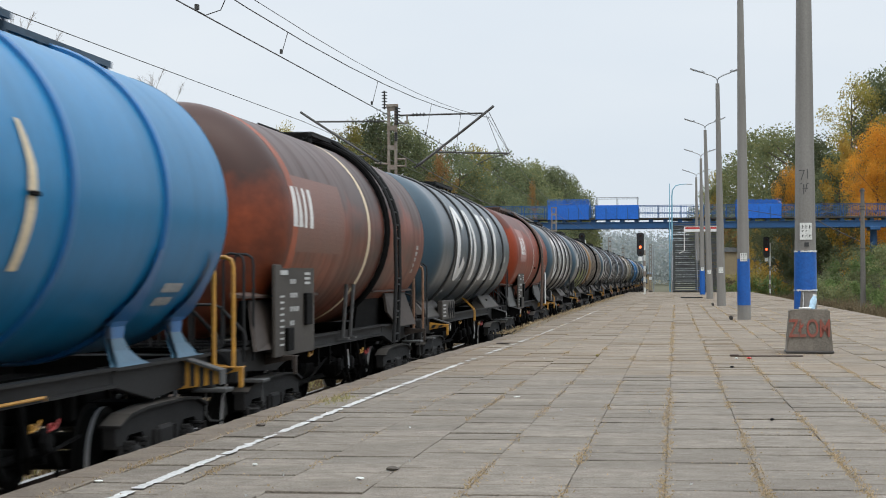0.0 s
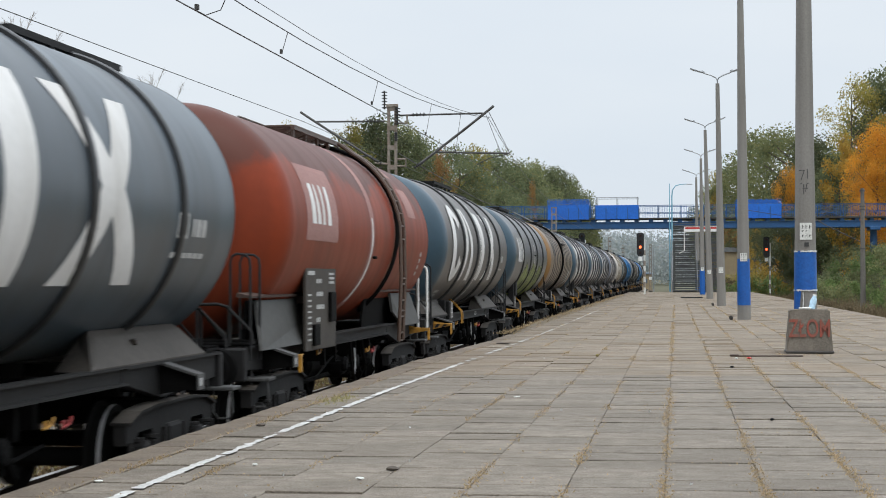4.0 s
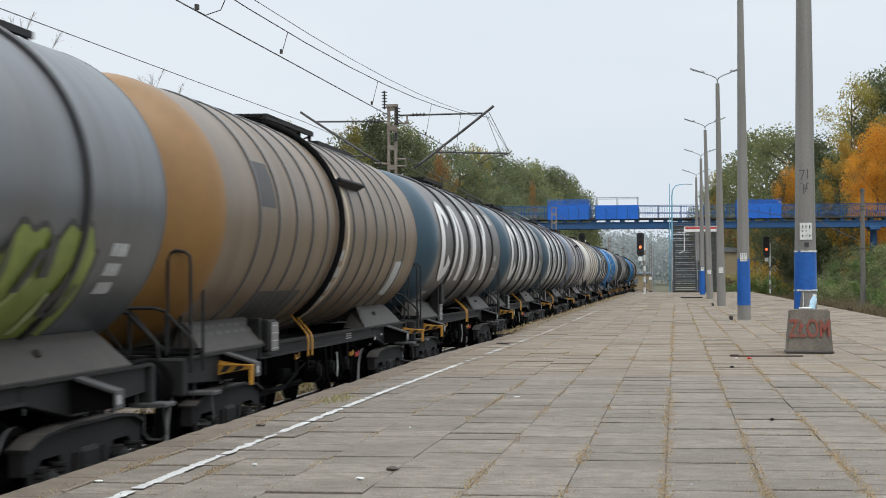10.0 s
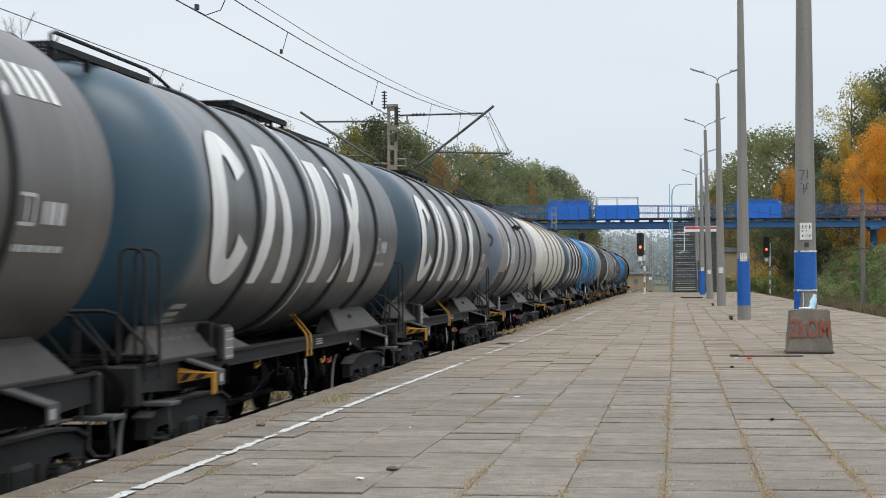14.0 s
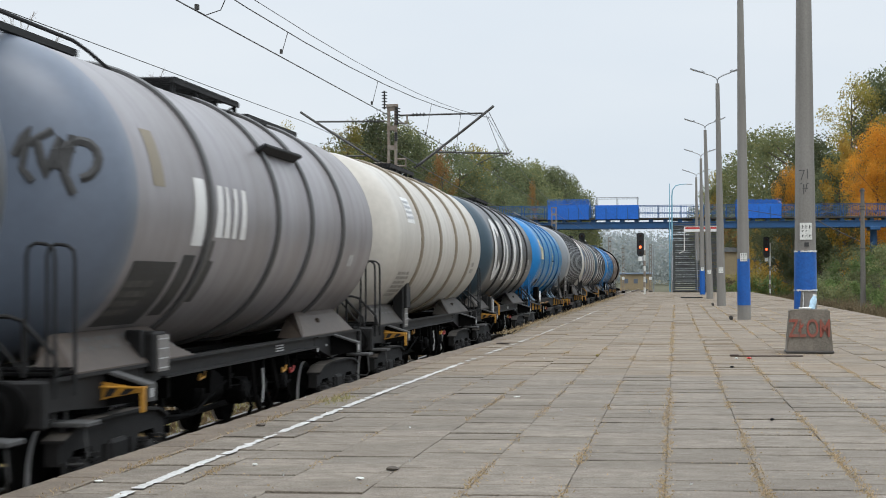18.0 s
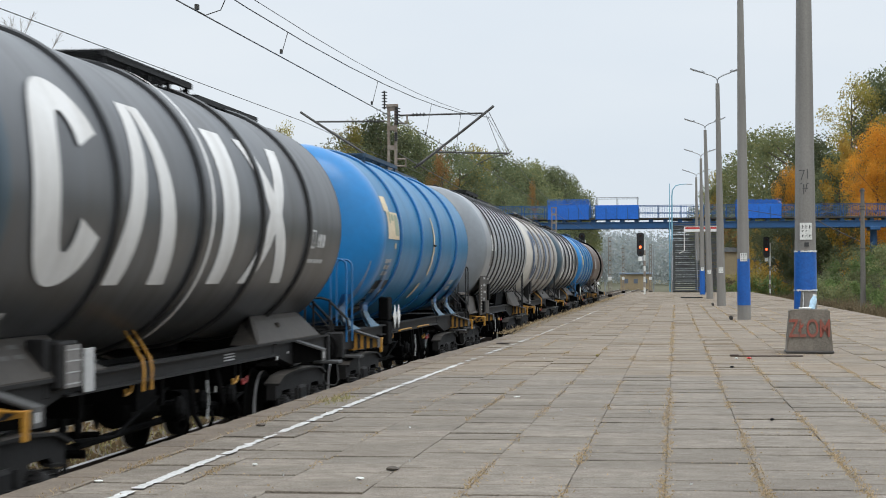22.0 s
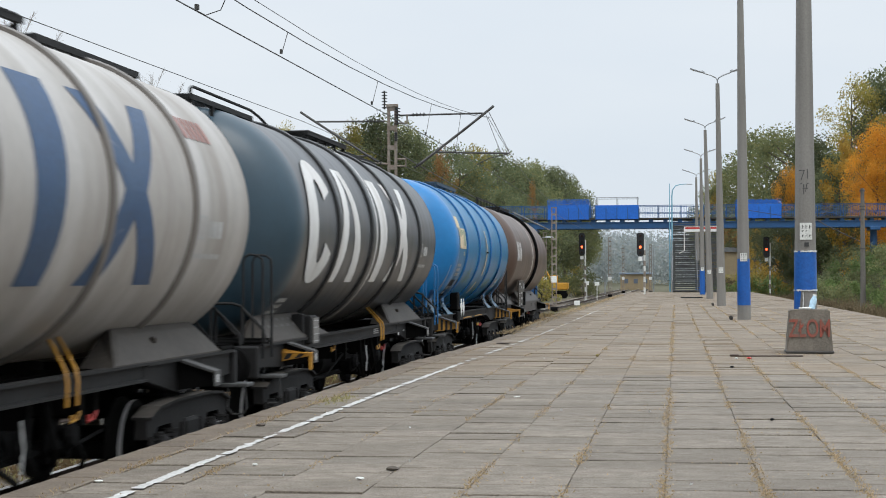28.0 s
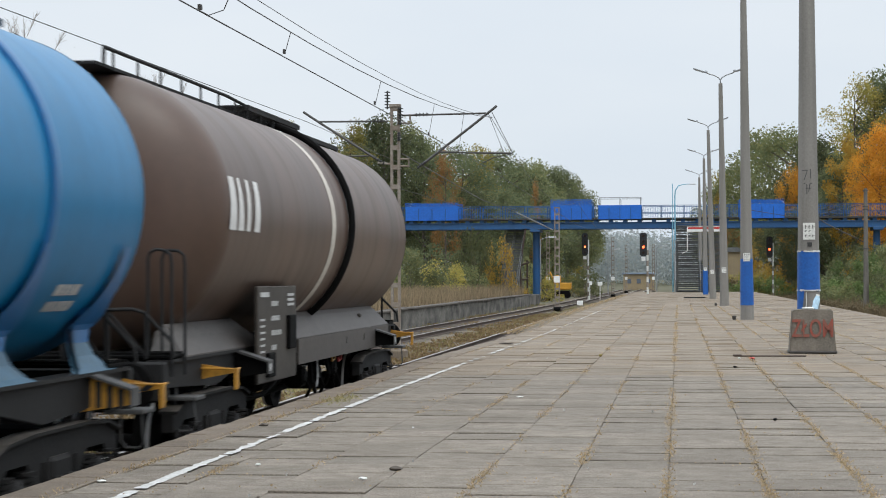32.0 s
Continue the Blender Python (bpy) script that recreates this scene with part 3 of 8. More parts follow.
def lamp_post(i):
    (x, y), band, lean = POSTS[i], BANDS[i], LEANS[i]
    what = "tapered concrete lamp post with twin lamps"
    what += ", torn blue band" if i == 0 else (", blue band" if band else ", unpainted")
    ob = thing("lamp_post", pose(x, y, 0, 0, -lean, 0), what, "lamp post", "platform lamp posts")

    def rad(z):
        return 0.195 - (0.195 - 0.085) * z / 9.7
    bm = nb()
    lathe(bm, [(-0.4, rad(-0.4))] + [(z, rad(z)) for z in spread(0, 9.7, 10)] + [(9.72, 0.03), (9.72, 0)], 20, 0, 0, "z")
    part("shaft", bm, M["pole"], ob, smooth=True)
    if band:
        z0, z1 = band
        bm = nb()
        rings = []
        for k in range(5):
            rr = []
            for a in range(28):
                an = 2 * math.pi * a / 28
                z = z0 + (z1 - z0) * k / 4
                if k in (0, 4):
                    z += (0.035 if i == 0 else 0.008) * noise.noise((math.cos(an) * 2.5, math.sin(an) * 2.5, k + i * 5.0))
                if k == 0 and i == 0 and math.cos(an) < -0.55:
                    z -= 0.35
                rr.append(bm.verts.new((math.cos(an) * (rad(z) + 0.006), math.sin(an) * (rad(z) + 0.006), z)))
            rings.append(rr)
        for q, w in zip(rings, rings[1:]):
            for a in range(28):
                bm.faces.new((q[a], q[(a + 1) % 28], w[(a + 1) % 28], w[a]))
        part("painted_band", bm, M["band"], ob, "bright blue painted band", smooth=True)
        if i == 0:
            for zz, nm in ((z1, 0), (z0, 1)):
                bm = nb()
                for a in range(60):
                    an = 2 * math.pi * a / 60
                    if noise.noise((math.cos(an) * 4, math.sin(an) * 4, zz)) < -0.25:
                        continue
                    h = 0.012 + 0.016 * random.random()
                    box(bm, (math.cos(an) * (rad(zz) + 0.008), math.sin(an) * (rad(zz) + 0.008), zz + 0.012 * random.random()), (0.03, 0.012, h),
                        Euler((0, 0, an + math.pi / 2)))
                tagged(part("torn_edge", bm, M["torn"], ob, "torn white paper edge"), kind="stuff")
            bm = nb()
            tube(bm, [(-0.055, -rad(0.9) - 0.004, 0.98), (-0.05, -rad(0.8) - 0.004, 0.85), (-0.062, -rad(0.7) - 0.004, 0.66)], 0.008, 5)
            part("torn_strip", bm, M["torn"], ob)
    # little signs with unreadable lines
    zs = 1.92 if i == 0 else 1.9
    bm = nb()
    w, h = (0.20, 0.28) if i == 0 else (0.2, 0.24)
    z0 = 2.0 if i == 0 else (1.82 if band else 1.55)
    box(bm, (0.0, -rad(z0) - 0.006, z0), (w, 0.012, h), bevel=0.003)
    sg = part("sign_plate", bm, M["sign"], ob, "small faded white plate")
    bm = nb()
    for r, (nn, hh) in enumerate([(3, 0.09), (2, 0.035), (3, 0.05)]):
        for k in range(nn):
            box(bm, (-0.06 + k * 0.06, -rad(z0) - 0.0135, z0 + 0.075 - r * 0.075), (0.012, 0.003, hh * 0.7))
            box(bm, (-0.05 + k * 0.06, -rad(z0) - 0.0135, z0 + 0.085 - r * 0.075), (0.030, 0.003, 0.010))
    tagged(part("sign_print", bm, M["ink"], sg), kind="stuff")
    if i == 0:
        bm = nb()
        box(bm, (0.01, -rad(1.8) - 0.006, 1.78), (0.075, 0.012, 0.07))
        box(bm, (0.01, -rad(1.8) - 0.014, 1.78), (0.04, 0.006, 0.04))
        part("small_tag", bm, M["ink"], ob, "small dark number tag")
        bm = nb()
        for a, b, c, d2 in [(-0.10, 3.02, -0.02, 3.02), (-0.02, 3.02, -0.07, 2.86), (0.03, 3.04, 0.035, 2.88), (-0.08, 2.80, 0.05, 2.80), (-0.03, 2.79, -0.03, 2.62),
                            (0.02, 2.79, 0.0, 2.66), (-0.05, 2.72, 0.04, 2.72)]:
            tube(bm, [(a, -math.sqrt(max(0.0001, rad(b) ** 2 - a * a)) - 0.002, b), (c, -math.sqrt(max(0.0001, rad(d2) ** 2 - c * c)) - 0.002, d2)], 0.007, 5)
        part("scrawl", bm, M["ink"], ob, "black scrawled strokes")
    # twin curved arms
    for s in (-1, 1):
        bm = nb()
        tube(bm, [(0, 0, 9.6), (0, 0, 9.84), (s * 0.07, 0, 9.96), (s * 0.25, 0, 10.06), (s * 0.58, 0, 10.17)], 0.027, 8)
        arm = part("arm", bm, M["steel_grey"], ob, smooth=True)
        bm = nb()
        box(bm, (s * 0.86, 0, 10.29), (0.66, 0.2, 0.055), Euler((0, -s * 0.33, 0)), bevel=0.02)
        box(bm, (s * 0.62, 0, 10.24), (0.12, 0.12, 0.09), Euler((0, -s * 0.33, 0)), bevel=0.02)
        hd = part("lamp_head", bm, M["steel_grey"], arm)
        bm = nb()
        box(bm, (s * 0.92, 0, 10.275), (0.42, 0.16, 0.03), Euler((0, -s * 0.33, 0)), bevel=0.01)
        part("diffuser", bm, M["lamp_glass"], ob)
    # foot: stump of an old fitting
    if i in (1, 2):
        bm = nb()
        box(bm, (-0.38, -0.1, 0.06), (0.11, 0.11, 0.12), bevel=0.02)
        st = tagged(part("stump", bm, M["deck"], None), "short dark metal stump beside a lamp post", "metal stump", "platform stumps")
        st.matrix_basis = pose(x, y, 0)
    return ob


for i in range(6):
    lamp_post(i)

# concrete block with sprayed word, bottle on it
blk = thing("concrete_block", pose(2.155, 30.55, 0, 0, 0, -1), "rough tapered concrete block with a red sprayed word", "concrete block")
bm = nb()
b0, b1, hb = 0.375, 0.318, 0.71
v = [bm.verts.new((sx * w, sy * w * 0.85, z)) for z, w in ((0, b0), (hb, b1)) for sx, sy in ((-1, -1), (1, -1), (1, 1), (-1, 1))]
for f in ((0, 3, 2, 1), (4, 5, 6, 7), (0, 1, 5, 4), (1, 2, 6, 5), (2, 3, 7, 6), (3, 0, 4, 7)):
    bm.faces.new([v[k] for k in f])
bmesh.ops.bevel(bm, geom=bm.edges[:], offset=0.02, segments=2, affect="EDGES")
bmesh.ops.subdivide_edges(bm, edges=bm.edges[:], cuts=2, use_grid_fill=True)
for vv in bm.verts:
    vv.co += Vector((0.008, 0.006, 0.006)) * noise.noise(vv.co * 9)
part("body", bm, M["block"], blk)
# dark band along the base, built as a thin, slightly wider strip
bm = nb()
box(bm, (0, 0, 0.022), (0.775, 0.66, 0.044), bevel=0.015)
part("foot", bm, M["deck"], blk, "thin dark strip round the base of the block")
cu = bpy.data.curves.new("sprayed_word", "FONT")
cu.body, cu.size, cu.extrude, cu.align_x = "Z\u0141OM", 0.41, 0.0015, "CENTER"
cu.offset = 0.005
cu.materials.append(M["red_spray"])
word = place(new("sprayed_word", cu), blk, pose(0.0, -0.320, 0.27, 86, 0, 1) @ Matrix.Diagonal((0.60, 1, 1, 1)))
tagged(word, "red sprayed letters")
bt = thing("plastic_bottle", pose(2.20, 30.5, 0.71, 0, 14, 20), "crumpled pale blue plastic bottle on the block", "bottle")
bm = nb()
lathe(bm, [(0, 0), (0.0, 0.045), (0.01, 0.055), (0.07, 0.05), (0.13, 0.056), (0.17, 0.05), (0.2, 0.035), (0.225, 0.03), (0.225, 0)], 14, 0, 0, "z")
for vv in bm.verts:
    vv.co += Vector((0.012, 0.012, 0)) * noise.noise(vv.co * 14)
part("bottle_body", bm, M["bottle"], bt, smooth=True)
bm = nb()
lathe(bm, [(0.226, 0), (0.226, 0.032), (0.25, 0.032), (0.25, 0)], 12, 0, 0, "z")
part("cap", bm, M["sign"], bt)
bag = thing("crumpled_bag", pose(2.09, 30.45, 0.71), "crumpled white plastic scrap lying on the block", "litter")
bm = nb()
bmesh.ops.create_icosphere(bm, subdivisions=2, radius=0.07)
for vv in bm.verts:
    vv.co = Vector((vv.co.x * 1.5, vv.co.y, (vv.co.z + 0.05) * 0.35)) + Vector((0.02, 0.02, 0.015)) * noise.noise(vv.co * 30)
part("scrap", bm, M["sign"], bag)


# ---------------------------------------------------------------- footbridge
BY = 164.0
bridge = thing("footbridge", pose(0, BY, 0), "long blue steel footbridge with railings and screens over the tracks", "footbridge")
for yy in (-1.3, 1.3):
    bm = nb()
    prism(bm, [(yy - 0.15, 5.56), (yy + 0.15, 5.56), (yy + 0.15, 5.61), (yy + 0.05, 5.62), (yy + 0.05, 6.08), (yy + 0.15, 6.09), (yy + 0.15, 6.14), (yy - 0.15, 6.14), (yy - 0.15, 6.09),
               (yy - 0.05, 6.08), (yy - 0.05, 5.62), (yy - 0.15, 5.61)], -42, 48)
    part("girder", bm, M["blue_steel"], bridge)
bm = nb()
box(bm, (0, 0, 0), (0.36, 2.7, 0.24))
cb = mesh_of(bm, "cross_beam", M["blue_steel"])
for k in range(70):
    put("cross_beam", cb, bridge, pose(-41.5 + k * 1.27, 0, 6.25))
bm = nb()
box(bm, (3, 0, 6.43), (90, 3.1, 0.12))
part("deck", bm, M["deck"], bridge, "dark weathered bridge deck")
for yy in (-1.48, 1.48):
    for zz in (7.58, 6.95):
        bm = nb()
        box(bm, (3, yy, zz), (90, 0.05, 0.05))
        part("handrail", bm, M["blue_steel"], bridge)
    bm = nb()
    for k in range(600):
        box(bm, (-41.9 + k * 0.15, yy, 6.98), (0.014, 0.014, 1.2))
    tagged(part("railing_infill", bm, M["blue_mesh"], bridge), kind="stuff")
    bm = nb()
    box(bm, (0, 0, 0.62), (0.07, 0.07, 1.24))
    pm = mesh_of(bm, "railing_post", M["blue_steel"])
    for k in range(46):
        put("railing_post", pm, bridge, pose(-41.5 + k * 2.0, yy, 6.38))
# screens over the wires: solid below, mesh above
for x0, x1, tall, framed in [(-24.2, -19.4, 0.32, 0), (-11.2, -7.55, 0.5, 0), (-7.0, -3.2, 0.0, 1), (5.3, 9.2, 0.42, 0)]:
    for yy in (-1.58, 1.58):
        bm = nb()
        box(bm, ((x0 + x1) / 2, yy, 7.0), (x1 - x0, 0.035, 1.25), bevel=0.008)
        sc = part("screen_panel", bm, M["blue_panel"], bridge, "bright blue solid screen")
        bm = nb()
        if tall:
            for k in range(int((x1 - x0) / 0.10)):
                box(bm, (x0 + k * 0.10, yy, 7.62 + tall / 2), (0.03, 0.012, tall))
            for k in range(int(tall / 0.10) + 1):
                box(bm, ((x0 + x1) / 2, yy, 7.64 + k * 0.10), (x1 - x0, 0.012, 0.03))
            part("screen_mesh", bm, M["blue_panel"], bridge)
            bm = nb()
        bm.free()
        for k in range(5):
            bm = nb()
            box(bm, (x0 + (x1 - x0) * k / 4, yy - 0.03, 6.85), (0.06, 0.06, 1.1))
            part("screen_stiffener", bm, M["blue_steel"], bridge)
    if framed:
        bm = nb()
        for yy in (-1.5, 1.5):
            for xx in (x0 + 0.1, (x0 + x1) / 2, x1 - 0.1):
                box(bm, (xx, yy, 7.95), (0.05, 0.05, 0.75))
            box(bm, ((x0 + x1) / 2, yy, 8.30), (x1 - x0, 0.05, 0.05))
        part("bare_frame", bm, M["steel_grey"], bridge, "grey open frame above the screen")
for xx, base in ((-12.6, -0.3), (17.2, -1.2), (-26, -1)):
    bm = nb()
    lathe(bm, [(base - 0.4, 0.34), (5.62, 0.30)], 20, 0, xx, "z")
    part("column", bm, M["blue_steel"], bridge, smooth=True)
    bm = nb()
    box(bm, (xx, 0, 5.45), (0.9, 3.0, 0.3), bevel=0.03)
    part("column_head", bm, M["blue_steel"], bridge)

# stair from the platform end up to the bridge
stair = thing("stair_flight", pose(0, 0, 0), "open grey steel stair climbing to the footbridge", "stair")
sx0, sx1 = -0.2, 3.75
nst = 36
for k in range(nst):
    z = 6.3 * (k + 1) / nst
    y = 152.2 + 10.0 * k / nst + (0.7 if k > 12 else 0) + (0.7 if k > 24 else 0)
    bm = nb()
    box(bm, ((sx0 + sx1) / 2, y, z), (sx1 - sx0, 0.30, 0.055))
    box(bm, ((sx0 + sx1) / 2, y + 0.14, z - 0.06), (sx1 - sx0, 0.02, 0.06 if k % 3 else 0.15))
    part("tread", bm, M["stair"], stair)
for xx in (sx0 - 0.06, (sx0 + sx1) / 2, sx1 + 0.06):
    bm = nb()
    tube(bm, [(xx, 152, -0.05), (xx, 156, 2.1), (xx, 160, 4.2), (xx, 163, 6.25)], 0.07, 6)
    part("stringer", bm, M["stair"], stair)
    bm = nb()
    tube(bm, [(xx, 152, 1.0), (xx, 156, 3.1), (xx, 160, 5.2), (xx, 163, 7.3)], 0.03, 6)
    for k in range(12):
        y = 152.2 + k * 0.95
        tube(bm, [(xx, y, 6.2 * k / 11.5), (xx, y, 6.2 * k / 11.5 + 1.05)], 0.022, 5)
    part("stair_railing", bm, M["stair"], stair)
for k, (yy, zz) in enumerate([(156.6, 2.2), (160.4, 4.35)]):
    bm = nb()
    for xx in (sx0 + 0.1, sx1 - 0.1):
        box(bm, (xx, yy, zz / 2), (0.16, 0.16, zz))
    box(bm, ((sx0 + sx1) / 2, yy, zz - 0.1), (sx1 - sx0, 0.16, 0.2))
    part("trestle", bm, M["stair"], stair)
copy_thing(stair, Matrix.Translation((-15.3, 3.0, -0.3)) @ Matrix.Diagonal((0.42, 1, 1, 1)))
bm = nb()
box(bm, (2.15, 151.7, 5.18), (2.9, 0.05, 0.42), bevel=0.01)
bn = stair
bd = part("name_board", bm, M["white"], bn, "red and white board on the stair")
bm = nb()
box(bm, (2.15, 151.665, 5.27), (2.7, 0.02, 0.15))
part("red_stripe", bm, M["red_paint"], bd)
bm = nb()
tube(bm, [(0.72, 151.75, 5.3), (0.72, 151.75, 3.4), (0.3, 151.75, 3.2)], 0.035, 6)
part("hanger", bm, M["sign"], bn)

# pale-blue lamp standards by the stair
for (x, y, h, bend) in [(-0.28, 158.5, 9.2, 1.25), (-0.48, 160.2, 9.35, 0.0)]:
    ob = thing("street_lamp", pose(x, y, 0), "slim pale blue steel lamp standard beside the stair", "street lamp", "slim lamps")
    bm = nb()
    pts = [(0, 0, 0), (0, 0, h - 1.0 if bend else h)]
    if bend:
        pts += [(0.05, 0, h - 0.5), (0.3, 0, h - 0.12), (0.75, 0, h), (bend, 0, h + 0.03)]
    tube(bm, pts, 0.06, 8, r_end=0.03)
    part("shaft", bm, M["cyan_post"], ob, smooth=True)
    if bend:
        bm = nb()
        box(bm, (bend + 0.25, 0, h + 0.02), (0.55, 0.2, 0.09), bevel=0.03)
        part("lamp_head", bm, M["lamp_glass"], ob)


# ---------------------------------------------------------------- colour light signals
def signal(x, y, z0, top, head_h, rot=0, lit=2):
    ob = thing("railway_signal", pose(x, y, z0, 0, 0, rot), "black railway light signal showing red on a striped post", "signal", "railway signals")
    bm = nb()
    tube(bm, [(0.3, 0.1, 0), (0.3, 0.1, top - z0 - head_h * 0.3)], 0.075, 8)
    part("post", bm, M["sign"], ob)
    for k in range(4):
        bm = nb()
        lathe(bm, [(0.5 + k * 0.8, 0.085), (0.9 + k * 0.8, 0.085)], 10, 0.1, 0.3, "z")
        part("dark_ring", bm, M["rust_mast"], ob)
    zc = top - z0 - head_h / 2
    bm = nb()
    prism(bm, [(-0.27, zc - head_h / 2 + 0.12), (-0.15, zc - head_h / 2), (0.15, zc - head_h / 2), (0.27, zc - head_h / 2 + 0.12), (0.27, zc + head_h / 2 - 0.12),
               (0.15, zc + head_h / 2), (-0.15, zc + head_h / 2), (-0.27, zc + head_h / 2 - 0.12)], 0.0, 0.09, "y")
    hd = part("backboard", bm, M["black"], ob)
    for k in range(4):
        z = zc + head_h * (0.36 - 0.24 * k)
        bm = nb()
        lathe(bm, [(-0.02, 0.0), (-0.02, 0.10), (-0.05, 0.10), (-0.05, 0.0)], 14, z, 0, "y")
        part("lens", bm, M["red_light"] if k == lit else M["insul"], hd)
        bm = nb()
        for a in range(9):
            an = math.pi * a / 8
            box(bm, (0.125 * math.cos(an), -0.12, z + 0.125 * math.sin(an)), (0.05, 0.26, 0.015), Euler((0, -an + math.pi / 2, 0)))
        part("hood", bm, M["black"], hd)
    bm = nb()
    box(bm, (0, 0, zc - head_h / 2 - 0.22), (0.3, 0.05, 0.3), bevel=0.01)
    part("number_plate", bm, M["white"], ob, "small white plate under the lights")
    bm = nb()
    tube(bm, [(0.3, 0.1, zc - head_h), (0.1, 0.1, zc - head_h / 2 + 0.1)], 0.03, 5)
    box(bm, (0.2, 0.12, zc), (0.3, 0.06, 0.08))
    part("bracket", bm, M["steel_grey"], ob)
    return ob


signal(-2.6, 138.0, 0.0, 4.6, 1.75)
signal(-8.55, 169.5, -0.95, 5.35, 2.05)
signal(8.05, 166.0, -1.1, 4.85, 1.85)

# ---------------------------------------------------------------- overhead line
def lattice_mast(x, y, z0, z1, w=0.27, cant=True):
    ob = thing("catenary_mast", pose(x, y, 0), "rust-streaked twin-channel catenary mast with tube cantilevers", "catenary mast", "catenary masts")
    for s in (-1, 1):
        bm = nb()
        box(bm, (s * w / 2, 0, (z0 + z1) / 2), (0.07, 0.12, z1 - z0), bevel=0.006)
        part("channel", bm, M["rust_mast"], ob)
    n = int((z1 - z0) / 0.55)
    for k in range(n + 1):
        z = z0 + 0.4 + k * 0.55
        if z < z1 - 0.05:
            bm = nb()
            box(bm, (0, 0, z), (w + 0.05, 0.136, 0.13))
            part("batten_plate", bm, M["rust_mast"], ob)
    bm = nb()
    box(bm, (0, 0, z0), (0.6, 0.6, 0.5), bevel=0.04)
    part("footing", bm, M["coping"], ob)
    bm = nb()
    box(bm, (0, 0, z1), (w + 0.12, 0.2, 0.07))
    part("cap_plate", bm, M["rust_mast"], ob)
    return ob


MX, MY = -7.85, 50.8
mast = lattice_mast(MX, MY, -1.08, 6.0, 0.2)
mast.matrix_basis = pose(MX, MY, 0.08)


def insulator(bm, p, q, n=4, r=0.055):
    """Ribbed insulator: one turned body with n sheds between its end fittings."""
    p, q = Vector(p), Vector(q)
    d = q - p
    prof = [(0.0, 0.0), (0.0, 0.022)]
    for k in range(n):
        t = (k + 0.5) / n
        prof += [(d.length * t - 0.02, 0.022), (d.length * t - 0.010, r), (d.length * t + 0.010, r * 0.9), (d.length * t + 0.02, 0.022)]
    prof += [(d.length, 0.022), (d.length, 0.0)]
    lathe(bm, prof, 10, 0, 0, "z")
    bmesh.ops.transform(bm, matrix=Matrix.Translation(p) @ d.to_track_quat("Z", "Y").to_matrix().to_4x4(), verts=bm.verts[:])


# our side: top tube, strut, registration arm; then the mirrored set
for name, pts, r, material in [
    ("top_tube", [(0.18, 0, 5.72), (2.55, 0, 5.75)], 0.026, "tube"),
    ("strut", [(0.75, 0, 4.33), (2.25, 0, 5.47), (2.86, 0, 5.95)], 0.036, "tube"),
    ("registration_tube", [(1.25, 0, 4.68), (3.28, 0, 4.62)], 0.026, "tube"),
    ("steady_arm", [(3.25, 0, 4.6), (2.75, 0, 4.5), (2.45, 0, 4.36)], 0.014, "tube"),
    ("hanger_wire", [(2.72, 0, 5.78), (3.30, 0, 4.63)], 0.009, "wire"),
    ("hanger_wire", [(2.62, 0, 5.75), (3.05, 0, 4.64)], 0.007, "wire"),
    ("stay_bracket", [(0.1, 0, 4.5), (0.38, 0, 4.5), (0.38, 0, 4.3), (0.1, 0, 4.3)], 0.03, "rust_mast"),
    ("left_top_tube", [(-0.2, 0, 5.56), (-2.2, 0, 5.58)], 0.026, "tube"),
    ("left_strut", [(-0.45, 0, 4.45), (-2.2, 0, 5.58), (-2.62, 0, 5.86)], 0.034, "tube"),
    ("left_registration_tube", [(-0.6, 0, 4.6), (-2.6, 0, 4.58)], 0.022, "tube"),
    ("left_bracket", [(-0.1, 0, 4.36), (-0.5, 0, 4.4)], 0.03, "rust_mast"),
    ("arm_bracket", [(0.1, 0, 5.5), (0.42, 0, 5.5), (0.42, 0, 5.75)], 0.03, "rust_mast"),
]:
    bm = nb()
    tube(bm, pts, r, 8)
    part(name.replace("left_", ""), bm, M[material], mast, smooth=True)
for p, q in [((0.55, 0, 5.735), (0.95, 0, 5.74)), ((0.62, 0, 4.24), (0.85, 0, 4.42)), ((-0.35, 0, 5.57), (-0.75, 0, 5.57)), ((-0.3, 0, 4.36), (-0.6, 0, 4.56)),
             ((-0.22, 0, 5.9), (-0.22, 0, 6.42)), ((0.16, -0.08, 5.45), (0.16, -0.08, 5.95)), ((0.12, -0.1, 5.0), (0.12, -0.1, 5.25))]:
    bm = nb()
    insulator(bm, p, q, 6 if q[2] - p[2] > 0.3 else 4, 0.085 if q[2] - p[2] > 0.3 else 0.055)
    part("insulator", bm, M["black"], mast)


def wire_run(name, pts, r, label):
    ob = thing(name, pose(0, 0, 0), label, "overhead wire", "overhead wires")
    bm = nb()
    tube(bm, pts, r, 5)
    part("strand", bm, M["wire"], ob)
    return ob


def sag(y0, z0, x0, y1, z1, x1, d, n=16):
    out = []
    for i in range(n + 1):
        t = i / n
        out.append((x0 + (x1 - x0) * t, y0 + (y1 - y0) * t, z0 + (z1 - z0) * t - d * 4 * t * (1 - t)))
    return out


